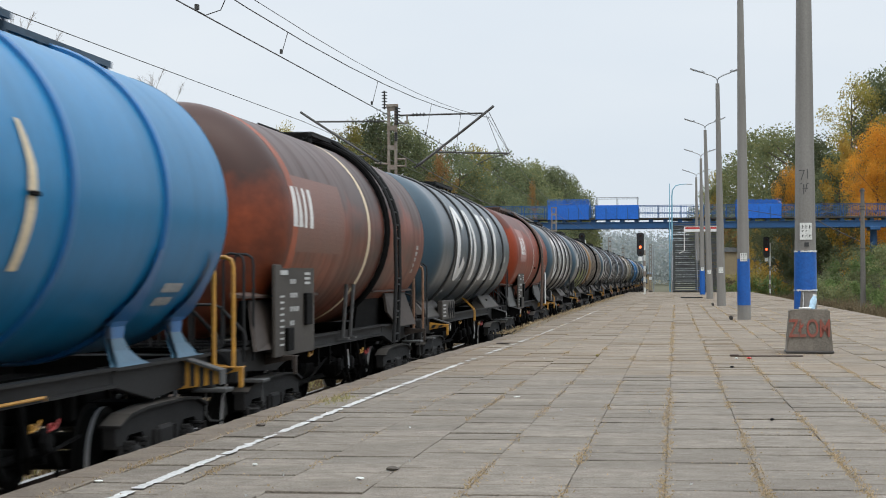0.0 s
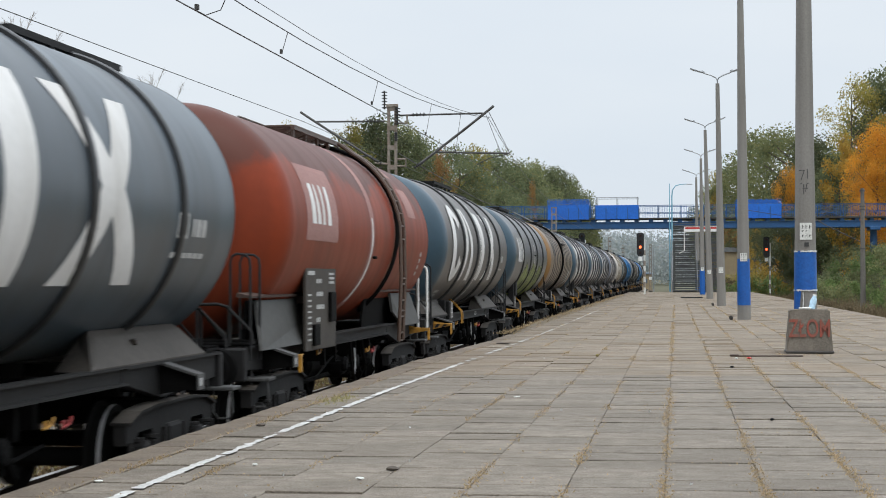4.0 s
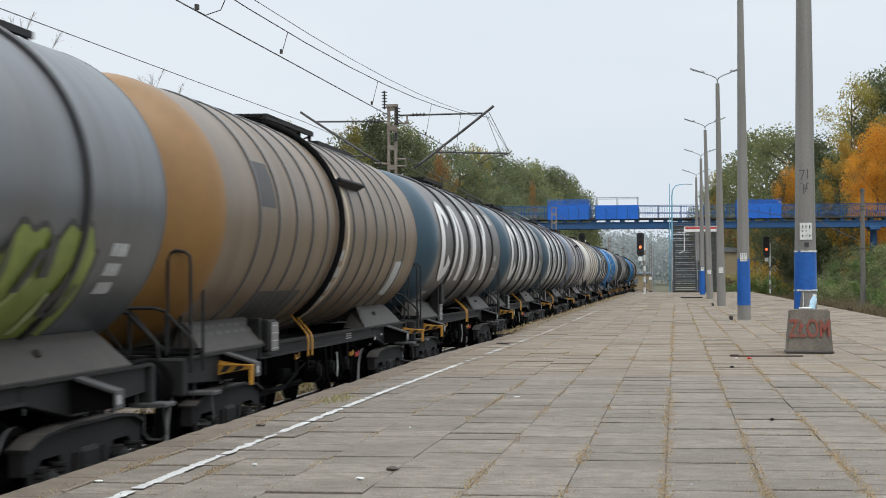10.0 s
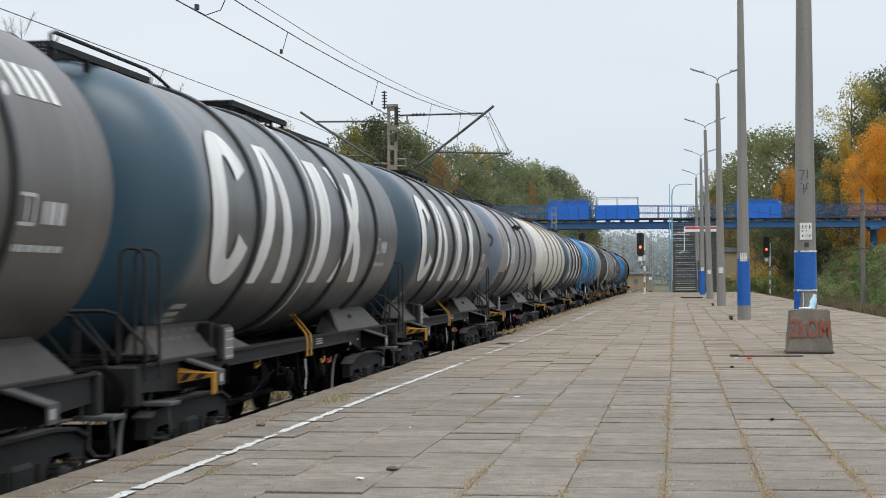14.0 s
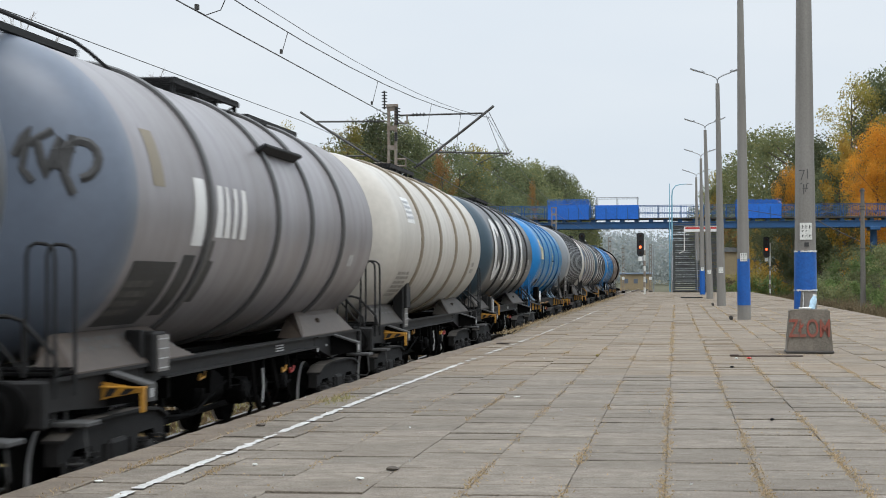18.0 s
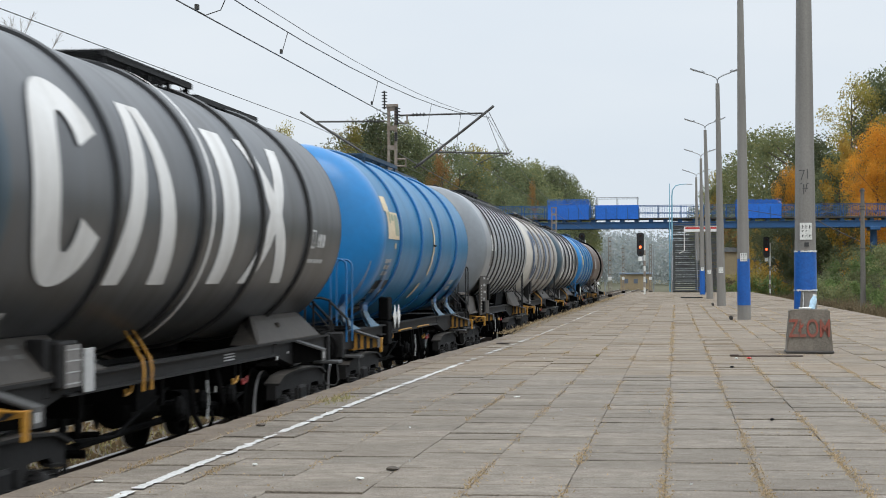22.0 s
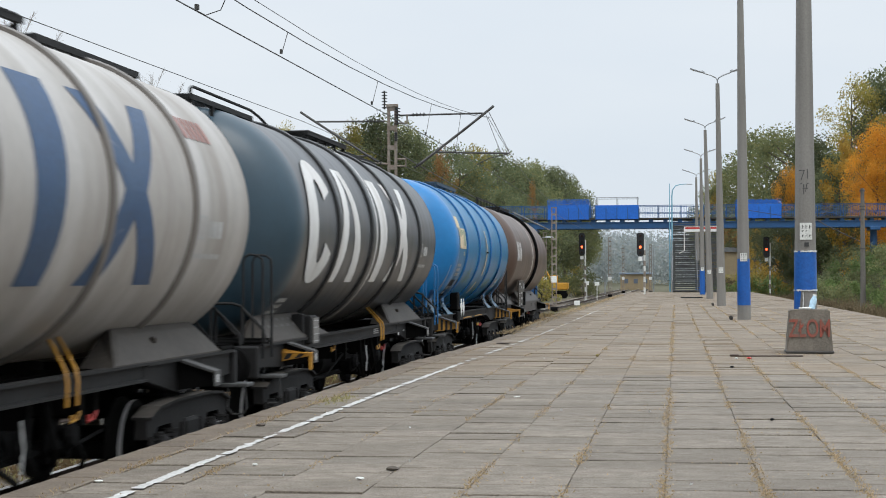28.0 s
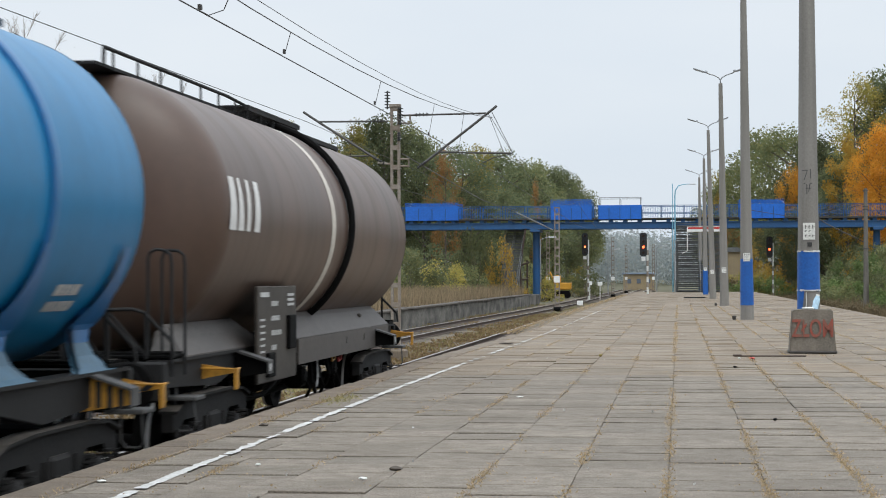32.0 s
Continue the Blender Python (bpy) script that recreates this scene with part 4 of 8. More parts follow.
CON_Z = 4.34
con = wire_run("contact_wire", [(-5.5, -6, CON_Z), (-5.42, 20, CON_Z - 0.035), (-5.30, MY, CON_Z), (-5.9, 105, CON_Z), (-5.4, 160, CON_Z), (-5.9, 215, CON_Z), (-5.4, 330, CON_Z)], 0.0085,
               "dark overhead contact wire above the platform track")
mess1 = sag(-6, 5.7, -5.4, MY, 5.71, -5.15, 1.09)
wire_run("messenger_wire", mess1 + sag(MY, 5.71, -5.15, 105, 5.6, -5.7, 1.0)[1:] + sag(105, 5.6, -5.7, 160, 5.6, -5.5, 0.9)[1:] + sag(160, 5.6, -5.5, 330, 5.6, -5.5, 0.6)[1:],
         0.0075, "dark sagging messenger wire")
wire_run("auxiliary_wire", [(p[0] + 0.06, p[1], p[2] + 0.12 * math.sin(math.pi * i / 16)) for i, p in enumerate(mess1)], 0.005, "thin second carrier wire")
for y in (8, 15, 24.7, 32.2, 39.2, 44.5):
    bm = nb()
    t = (y + 6) / (MY + 6)
    zz = 5.7 + 0.01 * t - 1.09 * 4 * t * (1 - t)
    tube(bm, [(-5.40 + 0.1 * t, y, CON_Z), (-5.40 + 0.175 * t, y, (CON_Z + zz) / 2), (-5.4 + 0.25 * t, y, zz)], 0.006, 4)
    box(bm, (-5.41 + 0.1 * t, y, CON_Z + 0.02), (0.03, 0.06, 0.06))
    part("dropper", bm, M["wire"], con)
bm = nb()
tube(bm, [(-5.45, 20.4, 4.33), (-5.25, 20.2, 4.22), (-5.0, 19.9, 4.23), (-4.82, 19.6, 4.42), (-4.8, 19.4, 4.8)], 0.006, 5)
box(bm, (-5.43, 20.5, 4.36), (0.04, 0.07, 0.06))
part("jumper_loop", bm, M["wire"], con)
wire_run("contact_wire", [(-10.4, -6, 5.12), (-10.35, 20, 5.375), (-10.36, MY, 5.66), (-9.2, 160, 4.6), (-9.0, 330, 4.6)], 0.008, "thin wire above the far track")
wire_run("contact_wire", [(-10.1, MY, 4.45), (-9.2, 110, 4.45), (-9, 330, 4.45)], 0.01, "thin wire above the far track")

anchor = wire_run("anchor_wire", [(-7.7, 51, 4.75), (-9.0, 85, 4.85), (-9.8, 110, 5.27), (-10.2, 150, 5.15)], 0.016, "long anchor wire crossing towards the bridge")
bm = nb()
tube(bm, [(-9.85, 112, 5.26), (-10.2, 150, 5.16)], 0.05, 6)
part("anchor_rod", bm, M["steel_grey"], anchor)
mast2 = lattice_mast(-8.0, 122.0, -1.0, 5.9, 0.28)
bm = nb()
box(bm, (0, 0, -0.95), (0.62, 0.62, 0.5), bevel=0.08)
part("footing", bm, M["under"], mast2, "dark soiled footing")
bm = nb()
box(bm, (0, -0.16, 1.13), (0.38, 0.03, 0.42), bevel=0.01)
part("white_plate", bm, M["white"], mast2)
copy_thing(mast2, pose(-7.6, 215, 0))
copy_thing(mast2, pose(-7.6, 270, 0))
copy_thing(mast2, pose(-13.4, 190, 0))
copy_thing(mast2, pose(-12.6, 250, 0))
copy_thing(mast2, pose(-3.5, 260, 0))

# right-hand concrete mast with stay wires
rm = thing("concrete_mast", pose(11.9, 120, 0), "slim concrete catenary mast among bushes", "catenary mast")
bm = nb()
tube(bm, [(0, 0, -1.2), (0, 0, 6.9)], 0.19, 10, r_end=0.12)
part("shaft", bm, M["old_pole"], rm, smooth=True)
for zz in (7.6, 6.6, 6.4, 3.9):
    bm = nb()
    lathe(bm, [(zz - 0.9, 0.19), (zz - 0.83, 0.19)], 10, 0, 0, "z")
    part("clamp", bm, M["tube"], rm)
bm = nb()
tube(bm, [(0, 0, 3.4), (-2.4, 0, 4.6), (-3.6, 0, 5.4)], 0.035, 6)
part("strut", bm, M["tube"], rm)
bm = nb()
tube(bm, [(0, 0, 5.9), (-4, 0, 5.0), (-7.5, 0, 5.6)], 0.02, 5)
part("stay_wire", bm, M["wire"], rm)


# ---------------------------------------------------------------- tank train
ZA, RT = 2.66, 1.36
ENDS = [17.35, 31.30, 47.65, 61.85, 77.00, 91.85, 107.10, 121.85, 136.45, 150.7, 165.2, 179.85, 194.6, 209.2, 223.75, 238.35, 252.95, 267.45, 281.85]
GAP = 1.25
DISH = 0.42
RUN = [(0, 0.0), (2, 14.98), (4, 30.0), (6, 45.2), (8, 60.85), (10, 76.64), (12, 92.4), (14, 108.15), (16, 123.7), (18, 139.3), (20, 155.1), (22, 171.15),
       (24, 187.45), (26, 203.8), (28, 220.1), (30, 236.4), (32, 253.0)]
SHARED = {}


def shared(key, make, material, smooth=False):
    if key not in SHARED:
        SHARED[key] = mesh_of(make(nb()), key, material, smooth)
    return SHARED[key]


def on_shell(u, v, lift=0.006):
    r = RT
    a = v / r
    return ((r + lift) * math.cos(a), u, ZA + (r + lift) * math.sin(a))


def strip(bm, left, right, n=10, lift=0.006):
    """A patch on the shell between two edges, each a pair of (u, v) ends or a list."""
    def at(e, t):
        k = t * (len(e) - 1)
        i = min(int(k), len(e) - 2)
        f = k - i
        return e[i][0] + (e[i + 1][0] - e[i][0]) * f, e[i][1] + (e[i + 1][1] - e[i][1]) * f
    rows = []
    for k in range(n + 1):
        t = k / n
        rows.append((bm.verts.new(on_shell(*at(left, t), lift)), bm.verts.new(on_shell(*at(right, t), lift))))
    for a, b in zip(rows, rows[1:]):
        bm.faces.new((a[0], a[1], b[1], b[0]))
    return bm


def bar(bm, u0, v0, u1, v1, w, n=10, lift=0.006):
    return strip(bm, [(u0 - w / 2, v0), (u1 - w / 2, v1)], [(u0 + w / 2, v0), (u1 + w / 2, v1)], n, lift)


def patch(bm, u0, u1, v0, v1, n=6, lift=0.006):
    n = max(2, int(abs(v1 - v0) / 0.06))
    return strip(bm, [(u0, v0), (u0, v1)], [(u1, v0), (u1, v1)], n, lift)


def crescent(bm, uc, vc, ru, rv, wu, wv, a0, a1, n=26, lift=0.006):
    out, inn = [], []
    for k in range(n + 1):
        a = radians(a0 + (a1 - a0) * k / n)
        out.append((uc + ru * math.cos(a), vc + rv * math.sin(a)))
        inn.append((uc + (ru - wu) * math.cos(a), vc + (rv - wv) * math.sin(a)))
    return strip(bm, out, inn, n, lift)


def big_marks(w, s, mt, v0=-0.74, v1=0.84, scale=1.0):
    """Large plain livery shapes: crescent, wedge, bar and hourglass; s is the shell's rear end."""
    vm, hv = (v0 + v1) / 2, (v1 - v0) / 2
    def lab(nm, bm):
        part(nm, bm, mt, w, "large painted livery shape", smooth=True)
    lab("livery_crescent", crescent(nb(), s - 10.70, vm, 0.83, hv, 0.56, 0.27, 30, 330, 40, 0.016))
    bm = nb()
    strip(bm, [(s - 9.55, v0), (s - 8.92, v1)], [(s - 9.02, v0), (s - 8.61, v1)])
    strip(bm, [(s - 8.20, v0), (s - 8.61, v1)], [(s - 7.67, v0), (s - 8.30, v1)])
    bmesh.ops.remove_doubles(bm, verts=bm.verts[:], dist=0.003)
    lab("livery_wedge", bm)
    lab("livery_bar", strip(nb(), [(s - 6.20, v0), (s - 6.26, v1)], [(s - 5.68, v0), (s - 5.50, v1)]))
    bm = nb()
    for va, sg in ((v0, 1), (v1, -1)):
        nt = va + sg * 0.72 * hv
        strip(bm, [(s - 4.95, va), (s - 4.2, vm)], [(s - 4.45, va), (s - 3.92, nt), (s - 3.92, vm)], 8)
        strip(bm, [(s - 3.40, va), (s - 3.92, nt), (s - 3.92, vm)], [(s - 2.90, va), (s - 3.62, vm)], 8)
    bmesh.ops.remove_doubles(bm, verts=bm.verts[:], dist=0.003)
    lab("livery_hourglass", bm)


def small_marks(w, u, v, size, mt, label="small painted livery mark"):
    bm = nb()
    for k, (a, b) in enumerate([(0.62, 0.6), (0.5, 0.18), (0.22, 0.3), (0.46, 0.52)]):
        strip(bm, [(u + 0.6 * k * size, v - 0.45 * size), (u + (0.6 * k + 0.08) * size, v + 0.45 * size)],
              [(u + (0.6 * k + 0.48 * min(1, a + 0.4)) * size, v - 0.45 * size), (u + (0.6 * k + 0.44 * min(1, b + 0.4)) * size, v + 0.45 * size)], 4)
    part("livery_mark", bm, mt, w, label)


def text_bars(w, u, v, width, height, lines, mt, name="data_print"):
    bm = nb()
    rng = random.Random(int(abs(u) * 100) + lines)
    for k in range(lines):
        vv = v - height * (k + 0.5) / lines
        x = u
        while x < u + width * (0.7 + 0.3 * rng.random()):
            ww = width * (0.08 + 0.18 * rng.random())
            patch(bm, x, min(x + ww, u + width), vv - height / lines * 0.32, vv + height / lines * 0.32, 1)
            x += ww + width * 0.04
    tagged(part(name, bm, mt, w), kind="stuff")


def data_field(w, s):
    """Small framed class mark, two short marks and a thin line under them."""
    bm = nb()
    for a, b in ((-2.02, -1.98), (-1.86, -1.82), (-1.70, -1.66)):
        patch(bm, s + a, s + b, -0.30, -0.08)
    for v in (-0.30, -0.10):
        patch(bm, s - 1.98, s - 1.70, v, v + 0.025)
    for a, b in ((-1.52, -1.44), (-1.40, -1.24), (-1.20, -1.06)):
        patch(bm, s + a, s + b, -0.28, -0.12)
    for k in range(6):
        patch(bm, s - 2.08 + 0.19 * k, s - 1.92 + 0.19 * k, -0.48, -0.43)
    tagged(part("data_print", bm, M["label"], w), kind="stuff")


def ring_mesh(r, width, proud):
    def make(bm):
        lathe(bm, [(-width / 2, r - 0.01), (-width / 2, r + proud * 0.7), (-width / 4, r + proud), (width / 4, r + proud), (width / 2, r + proud * 0.7), (width / 2, r - 0.01)], 72, ZA, 0)
        return bm
    return make


def mirrored(bm):
    bmesh.ops.scale(bm, vec=(-1, 1, 1), verts=bm.verts[:])
    bmesh.ops.reverse_faces(bm, faces=bm.faces[:])
    return bm


def bogie_frame(bm):
    """One cast side frame of a two-axle bogie, seen from outside."""
    prof = [(-1.42, 0.77), (-1.12, 0.85), (-0.6, 0.88), (0.6, 0.88), (1.12, 0.85), (1.42, 0.77), (1.42, 0.60), (1.16, 0.62), (1.06, 0.69), (0.66, 0.69), (0.50, 0.50), (0.28, 0.40),
            (-0.28, 0.40), (-0.50, 0.50), (-0.66, 0.69), (-1.06, 0.69), (-1.16, 0.62), (-1.42, 0.60)]
    prism(bm, prof, -0.055, 0.055)
    for s in (-1, 1):
        lathe(bm, [(-0.06, 0.0), (-0.06, 0.16), (0.08, 0.15), (0.10, 0.12), (0.13, 0.10), (0.13, 0.0)], 14, 0.46, s * 0.9, "x")
        box(bm, (0.02, s * 0.9, 0.40), (0.12, 0.62, 0.07), bevel=0.015)
        for q in (-0.22, 0.22):
            for k in range(5):
                z = 0.45 + 0.042 * k
                lathe(bm, [(z, 0.03), (z, 0.075), (z + 0.026, 0.075), (z + 0.026, 0.03)], 9, s * 0.9 + q, 0.05, "z")
        tube(bm, [(0.07, s * 1.36, 0.62), (0.09, s * 1.38, 0.40), (0.06, s * 1.32, 0.26)], 0.028, 6)
    box(bm, (0.06, 0, 0.60), (0.07, 0.46, 0.20), bevel=0.03)
    for q in (-0.13, 0.13):
        tube(bm, [(0.08, q, 0.38), (0.08, q, 0.56)], 0.06, 8)
    prism(bm, [(-1.43, 0.77), (-1.12, 0.85), (-0.6, 0.88), (0.6, 0.88), (1.12, 0.85), (1.43, 0.77), (1.43, 0.795), (1.12, 0.875), (0.6, 0.905), (-0.6, 0.905), (-1.12, 0.875), (-1.43, 0.795)], -0.08, 0.10)
    for q in (-0.33, 0.33):
        prism(bm, [(q - 0.02, 0.68), (q + 0.02, 0.68), (q + 0.02, 0.50), (q - 0.02, 0.50)], 0.05, 0.085)
    tube(bm, [(0.09, -1.3, 0.33), (0.10, -0.5, 0.36), (0.10, 0.5, 0.36), (0.09, 1.3, 0.33)], 0.018, 6)
    bm.normal_update()
    # upward faces paler: dust, and the light they catch painted in as colour
    for f in bm.faces:
        if f.normal.z > 0.75 and f.calc_center_median().z > 0.7:
            f.material_index = 1
    return bm


def wheel(bm):
    lathe(bm, [(-0.07, 0.0), (-0.07, 0.10), (-0.03, 0.16), (-0.02, 0.36), (-0.07, 0.40), (-0.07, 0.455), (-0.035, 0.4575), (0.05, 0.46), (0.065, 0.49), (0.085, 0.485), (0.085, 0.40), (0.02, 0.36),
                      (0.02, 0.16), (0.09, 0.10), (0.09, 0.0)], 28, 0, 0, "x")
    # only the outer tread strip carries the painted highlight
    for f in bm.faces:
        c = f.calc_center_median()
        if 0.44 < math.hypot(c.y, c.z) < 0.47 and c.x < -0.03:
            f.material_index = 1
    return bm


def bolster(bm):
    box(bm, (0, 0, 0.80), (2.0, 0.5, 0.22), bevel=0.03)
    box(bm, (0, 0, 0.98), (0.9, 0.6, 0.22), bevel=0.03)
    return bm


def buffer_mesh(bm):
    lathe(bm, [(0, 0), (0, 0.13), (0.06, 0.13), (0.06, 0.10), (0.36, 0.095), (0.36, 0.07), (0.58, 0.07), (0.60, 0.20), (0.63, 0.22), (0.65, 0.2), (0.66, 0)], 18, 1.06, 0, "y")
    return bm


def hose_mesh(bm):
    tube(bm, [(0.80, 0.50, 1.54), (0.96, 0.26, 1.42), (1.10, 0.03, 1.31), (1.125, 0.0, 1.22), (1.12, 0.0, 1.04)], 0.014, 7)
    return bm


def rail_loop(bm):
    """Two tall inverted loops beside the end platform."""
    for y in (0.0, 0.45):
        tube(bm, [(0.90, y, 1.30), (0.90, y, 2.18), (0.92, y, 2.24), (0.97, y, 2.27), (1.06, y, 2.26), (1.11, y, 2.22), (1.12, y, 2.14), (1.12, y, 1.12)], 0.015, 8)
    return bm


def rail_low(bm):
    """Low handrail across the end platform, sloping down at its outer side, with posts and braces."""
    tube(bm, [(0.1, 0.0, 1.72), (0.78, 0.0, 1.73), (0.88, 0.0, 1.70), (1.14, 0.0, 1.44), (1.16, 0.0, 1.30)], 0.017, 8)
    for x in (0.12, 0.55, 0.9):
        tube(bm, [(x, 0.0, 1.28), (x, 0.0, 1.71)], 0.017, 7)
    tube(bm, [(0.55, 0.02, 1.70), (0.88, 0.02, 1.32)], 0.014, 6)
    return bm


def step_frame(bm):
    """Shunter's step at the headstock: thin bar, tapered plate under it and a drop handle at the tip."""
    tube(bm, [(0.84, -0.03, 1.17), (1.02, -0.05, 1.135), (1.37, -0.05, 1.13), (1.40, 0.0, 1.13), (1.40, 0.1, 1.13)], 0.010, 7)
    prism(bm, [(0.66, 1.215), (0.90, 1.20), (1.37, 1.125), (1.37, 1.09), (1.15, 1.05), (0.92, 1.0), (0.66, 0.99)], -0.02, -0.005, "y")
    prism(bm, [(-0.035, 1.135), (0.03, 1.135), (0.025, 0.94), (-0.03, 0.93)], 1.375, 1.41)
    return bm


def step_black(bm):
    """Slanted black stripes on the step's plate."""
    for k in range(5):
        x = 0.68 + k * 0.13
        top, low = 1.205 - 0.02 * k, 1.01 + 0.014 * k
        prism(bm, [(x + 0.06, top), (x + 0.125, top - 0.01), (x + 0.065, low + 0.008), (x, low)], -0.026, -0.019, "y")
    return bm


def jack_bracket(bm):
    """Tapered cantilever at the bogie centre with a flanged edge."""
    prism(bm, [(1.0, 0.96), (1.0, 1.26), (1.41, 1.13), (1.41, 1.02), (1.12, 0.98)], -0.05, 0.05, "y")
    return bm


def jack_stripes(bm):
    for k in range(4):
        x = 1.03 + 0.09 * k
        prism(bm, [(x, 1.235 - 0.028 * k), (x + 0.045, 1.222 - 0.028 * k), (x + 0.045, 1.0), (x, 0.99)], -0.056, -0.049, "y")
    return bm


def bracket_edge(bm):
    prism(bm, [(1.0, 1.262), (1.0, 1.285), (1.425, 1.15), (1.425, 1.01), (1.412, 1.01), (1.412, 1.132)], -0.10, 0.12, "y")
    return bm


def end_box(bm):
    """Deep end part of the frame beside the bogie; runs from the headstock inwards."""
    prism(bm, [(-0.05, 1.24), (-0.05, 1.02), (0.6, 1.0), (1.9, 0.94), (2.3, 1.0), (3.1, 1.12), (3.1, 1.24)], 0.94, 1.05)
    prism(bm, [(-0.05, 1.242), (3.1, 1.242), (3.1, 1.272), (-0.05, 1.272)], 0.9, 1.10)
    return bm


def end_step(bm):
    """Low grey footstep on hangers with a wire stirrup."""
    box(bm, (1.08, 0, 0.90), (0.34, 0.34, 0.04), bevel=0.008)
    for y in (-0.14, 0.14):
        tube(bm, [(0.98, y, 0.9), (0.98, y, 1.15)], 0.016, 6)
    tube(bm, [(1.22, -0.12, 0.88), (1.24, -0.12, 0.66), (1.2, -0.09, 0.60), (1.08, -0.09, 0.60), (1.04, -0.12, 0.66), (1.04, -0.12, 0.88)], 0.011, 6)
    return bm


def coupling_gear(bm):
    """Air hoses and hook between the wagons."""
    for x, d in ((0.32, 0.0), (0.45, 0.06), (-0.4, 0.0)):
        tube(bm, [(x, 0.0, 0.98), (x, -0.18, 0.92), (x + 0.03, -0.34, 0.66 - d), (x + 0.02, -0.5, 0.60 - d), (x, -0.66, 0.70)], 0.024, 7)
    tube(bm, [(0.0, 0.1, 1.06), (0.0, -0.35, 1.04), (0.0, -0.6, 1.0)], 0.06, 8)
    return bm


def walk_main(bm, long=3.1):
    """Raised grating over the manhole, on posts, with angle-iron edges and a domed lid below."""
    n = max(3, int(long / 0.62))
    for s in (-1, 1):
        box(bm, (s * 0.40, 0, 0.10), (0.05, long, 0.06))
        for k in range(n):
            y = -long / 2 + 0.08 + k * (long - 0.16) / (n - 1)
            box(bm, (s * 0.38, y, -0.02), (0.04, 0.05, 0.2))
            tube(bm, [(s * 0.38, y, 0.07), (s * 0.2, y, -0.02)], 0.014, 5)
    lathe(bm, [(-0.02, 0.0), (-0.02, 0.3), (0.06, 0.3), (0.085, 0.1), (0.085, 0)], 16, 0.0, 0, "z")
    return bm


def walk_rail(bm, long=3.1):
    """Low round handrail on the far side of the grating, bent down at both ends."""
    h = long / 2
    tube(bm, [(-0.42, -h, 0.1), (-0.42, -h + 0.05, 0.24), (-0.42, -h + 0.2, 0.28), (-0.42, h - 0.4, 0.28), (-0.42, h, 0.16), (-0.42, h + 0.5, 0.02)], 0.016, 7)
    for k in range(3):
        tube(bm, [(-0.42, -h + 0.4 + k * (long - 0.9) / 2, 0.1), (-0.42, -h + 0.4 + k * (long - 0.9) / 2, 0.28)], 0.013, 6)
    return bm


def walk_low(bm):
    for s in (-1, 1):
        box(bm, (s * 0.34, 0, 0.10), (0.05, 3.0, 0.06))
        for k in range(4):
            box(bm, (s * 0.34, -1.4 + k * 0.93, 0.03), (0.05, 0.05, 0.18))
    return bm


def gangway_rail(bm):
    tube(bm, [(0.36, -1.5, 0.1), (0.36, -1.5, 0.18), (0.36, -1.4, 0.21), (0.36, 1.4, 0.20), (0.4, 1.7, 0.14), (0.42, 2.3, 0.03)], 0.018, 7)
    return bm


def gear_mesh(bm):
    """Brake cylinder, air reservoir, rods and levers slung below the frame."""
    lathe(bm, [(-0.6, 0.0), (-0.58, 0.14), (-0.5, 0.2), (0.5, 0.2), (0.58, 0.14), (0.6, 0.0)], 16, 0.78, 0.35)
    lathe(bm, [(1.1, 0.0), (1.1, 0.13), (1.5, 0.13), (1.5, 0.0)], 14, 0.72, 0.5)
    tube(bm, [(0.5, -2.6, 0.55), (0.5, 2.8, 0.6)], 0.035, 6)
    tube(bm, [(-0.3, -3.2, 0.6), (-0.3, 3.2, 0.58)], 0.03, 6)
    for y in (-1.7, -0.9, 0.7, 1.9):
        prism(bm, [(y - 0.05, 1.12), (y + 0.05, 1.12), (y + 0.03, 0.84), (y - 0.03, 0.84)], 0.9, 0.96)
    box(bm, (0.8, 0.1, 0.72), (0.22, 0.4, 0.2), bevel=0.04)
    for y in (-0.55, 0.35, 1.45):
        lathe(bm, [(0.98, 0.0), (0.98, 0.1), (1.02, 0.11), (1.06, 0.08), (1.06, 0)], 10, 0.8, y, "x")
        tube(bm, [(1.04, y, 0.8), (1.08, y + 0.12, 0.62), (1.0, y + 0.3, 0.52)], 0.022, 6)
    tube(bm, [(1.05, -0.3, 1.1), (1.08, -0.25, 0.7), (1.0, 0.3, 0.55)], 0.03, 6)
    tube(bm, [(1.0, 0.9, 1.1), (1.05, 1.0, 0.75), (0.95, 1.25, 0.6)], 0.035, 6)
    box(bm, (0, 0, 1.06), (0.35, 8.0, 0.22))
    prism(bm, [(-3.2, 0.96), (3.0, 0.96), (2.5, 0.62), (-2.7, 0.62)], -0.28, -0.12)
    for y in (-2.9, -1.3, 1.0, 2.6):
        box(bm, (-0.1, y, 0.98), (1.9, 0.10, 0.22))
    for y, z in ((-2.5, 0.5), (-2.1, 0.62), (2.2, 0.55)):
        tube(bm, [(-0.7, y, z), (0.75, y, z + 0.04)], 0.04, 6)
        box(bm, (0.55, y, z + 0.2), (0.05, 0.12, 0.5), bevel=0.01)
    tube(bm, [(0.85, -3.1, 0.70), (0.9, -2.2, 0.66), (0.92, -1.3, 0.86), (0.92, -0.6, 0.98)], 0.016, 6)
    tube(bm, [(0.8, 2.9, 0.72), (0.86, 2.1, 0.68), (0.9, 1.4, 0.9)], 0.016, 6)
    return bm


def hand_valve(bm):
    box(bm, (1.02, 0, 0.92), (0.03, 0.06, 0.07), bevel=0.01)
    tube(bm, [(1.04, -0.10, 0.90), (1.06, 0.0, 0.92), (1.04, 0.12, 0.97)], 0.010, 6)
    return bm


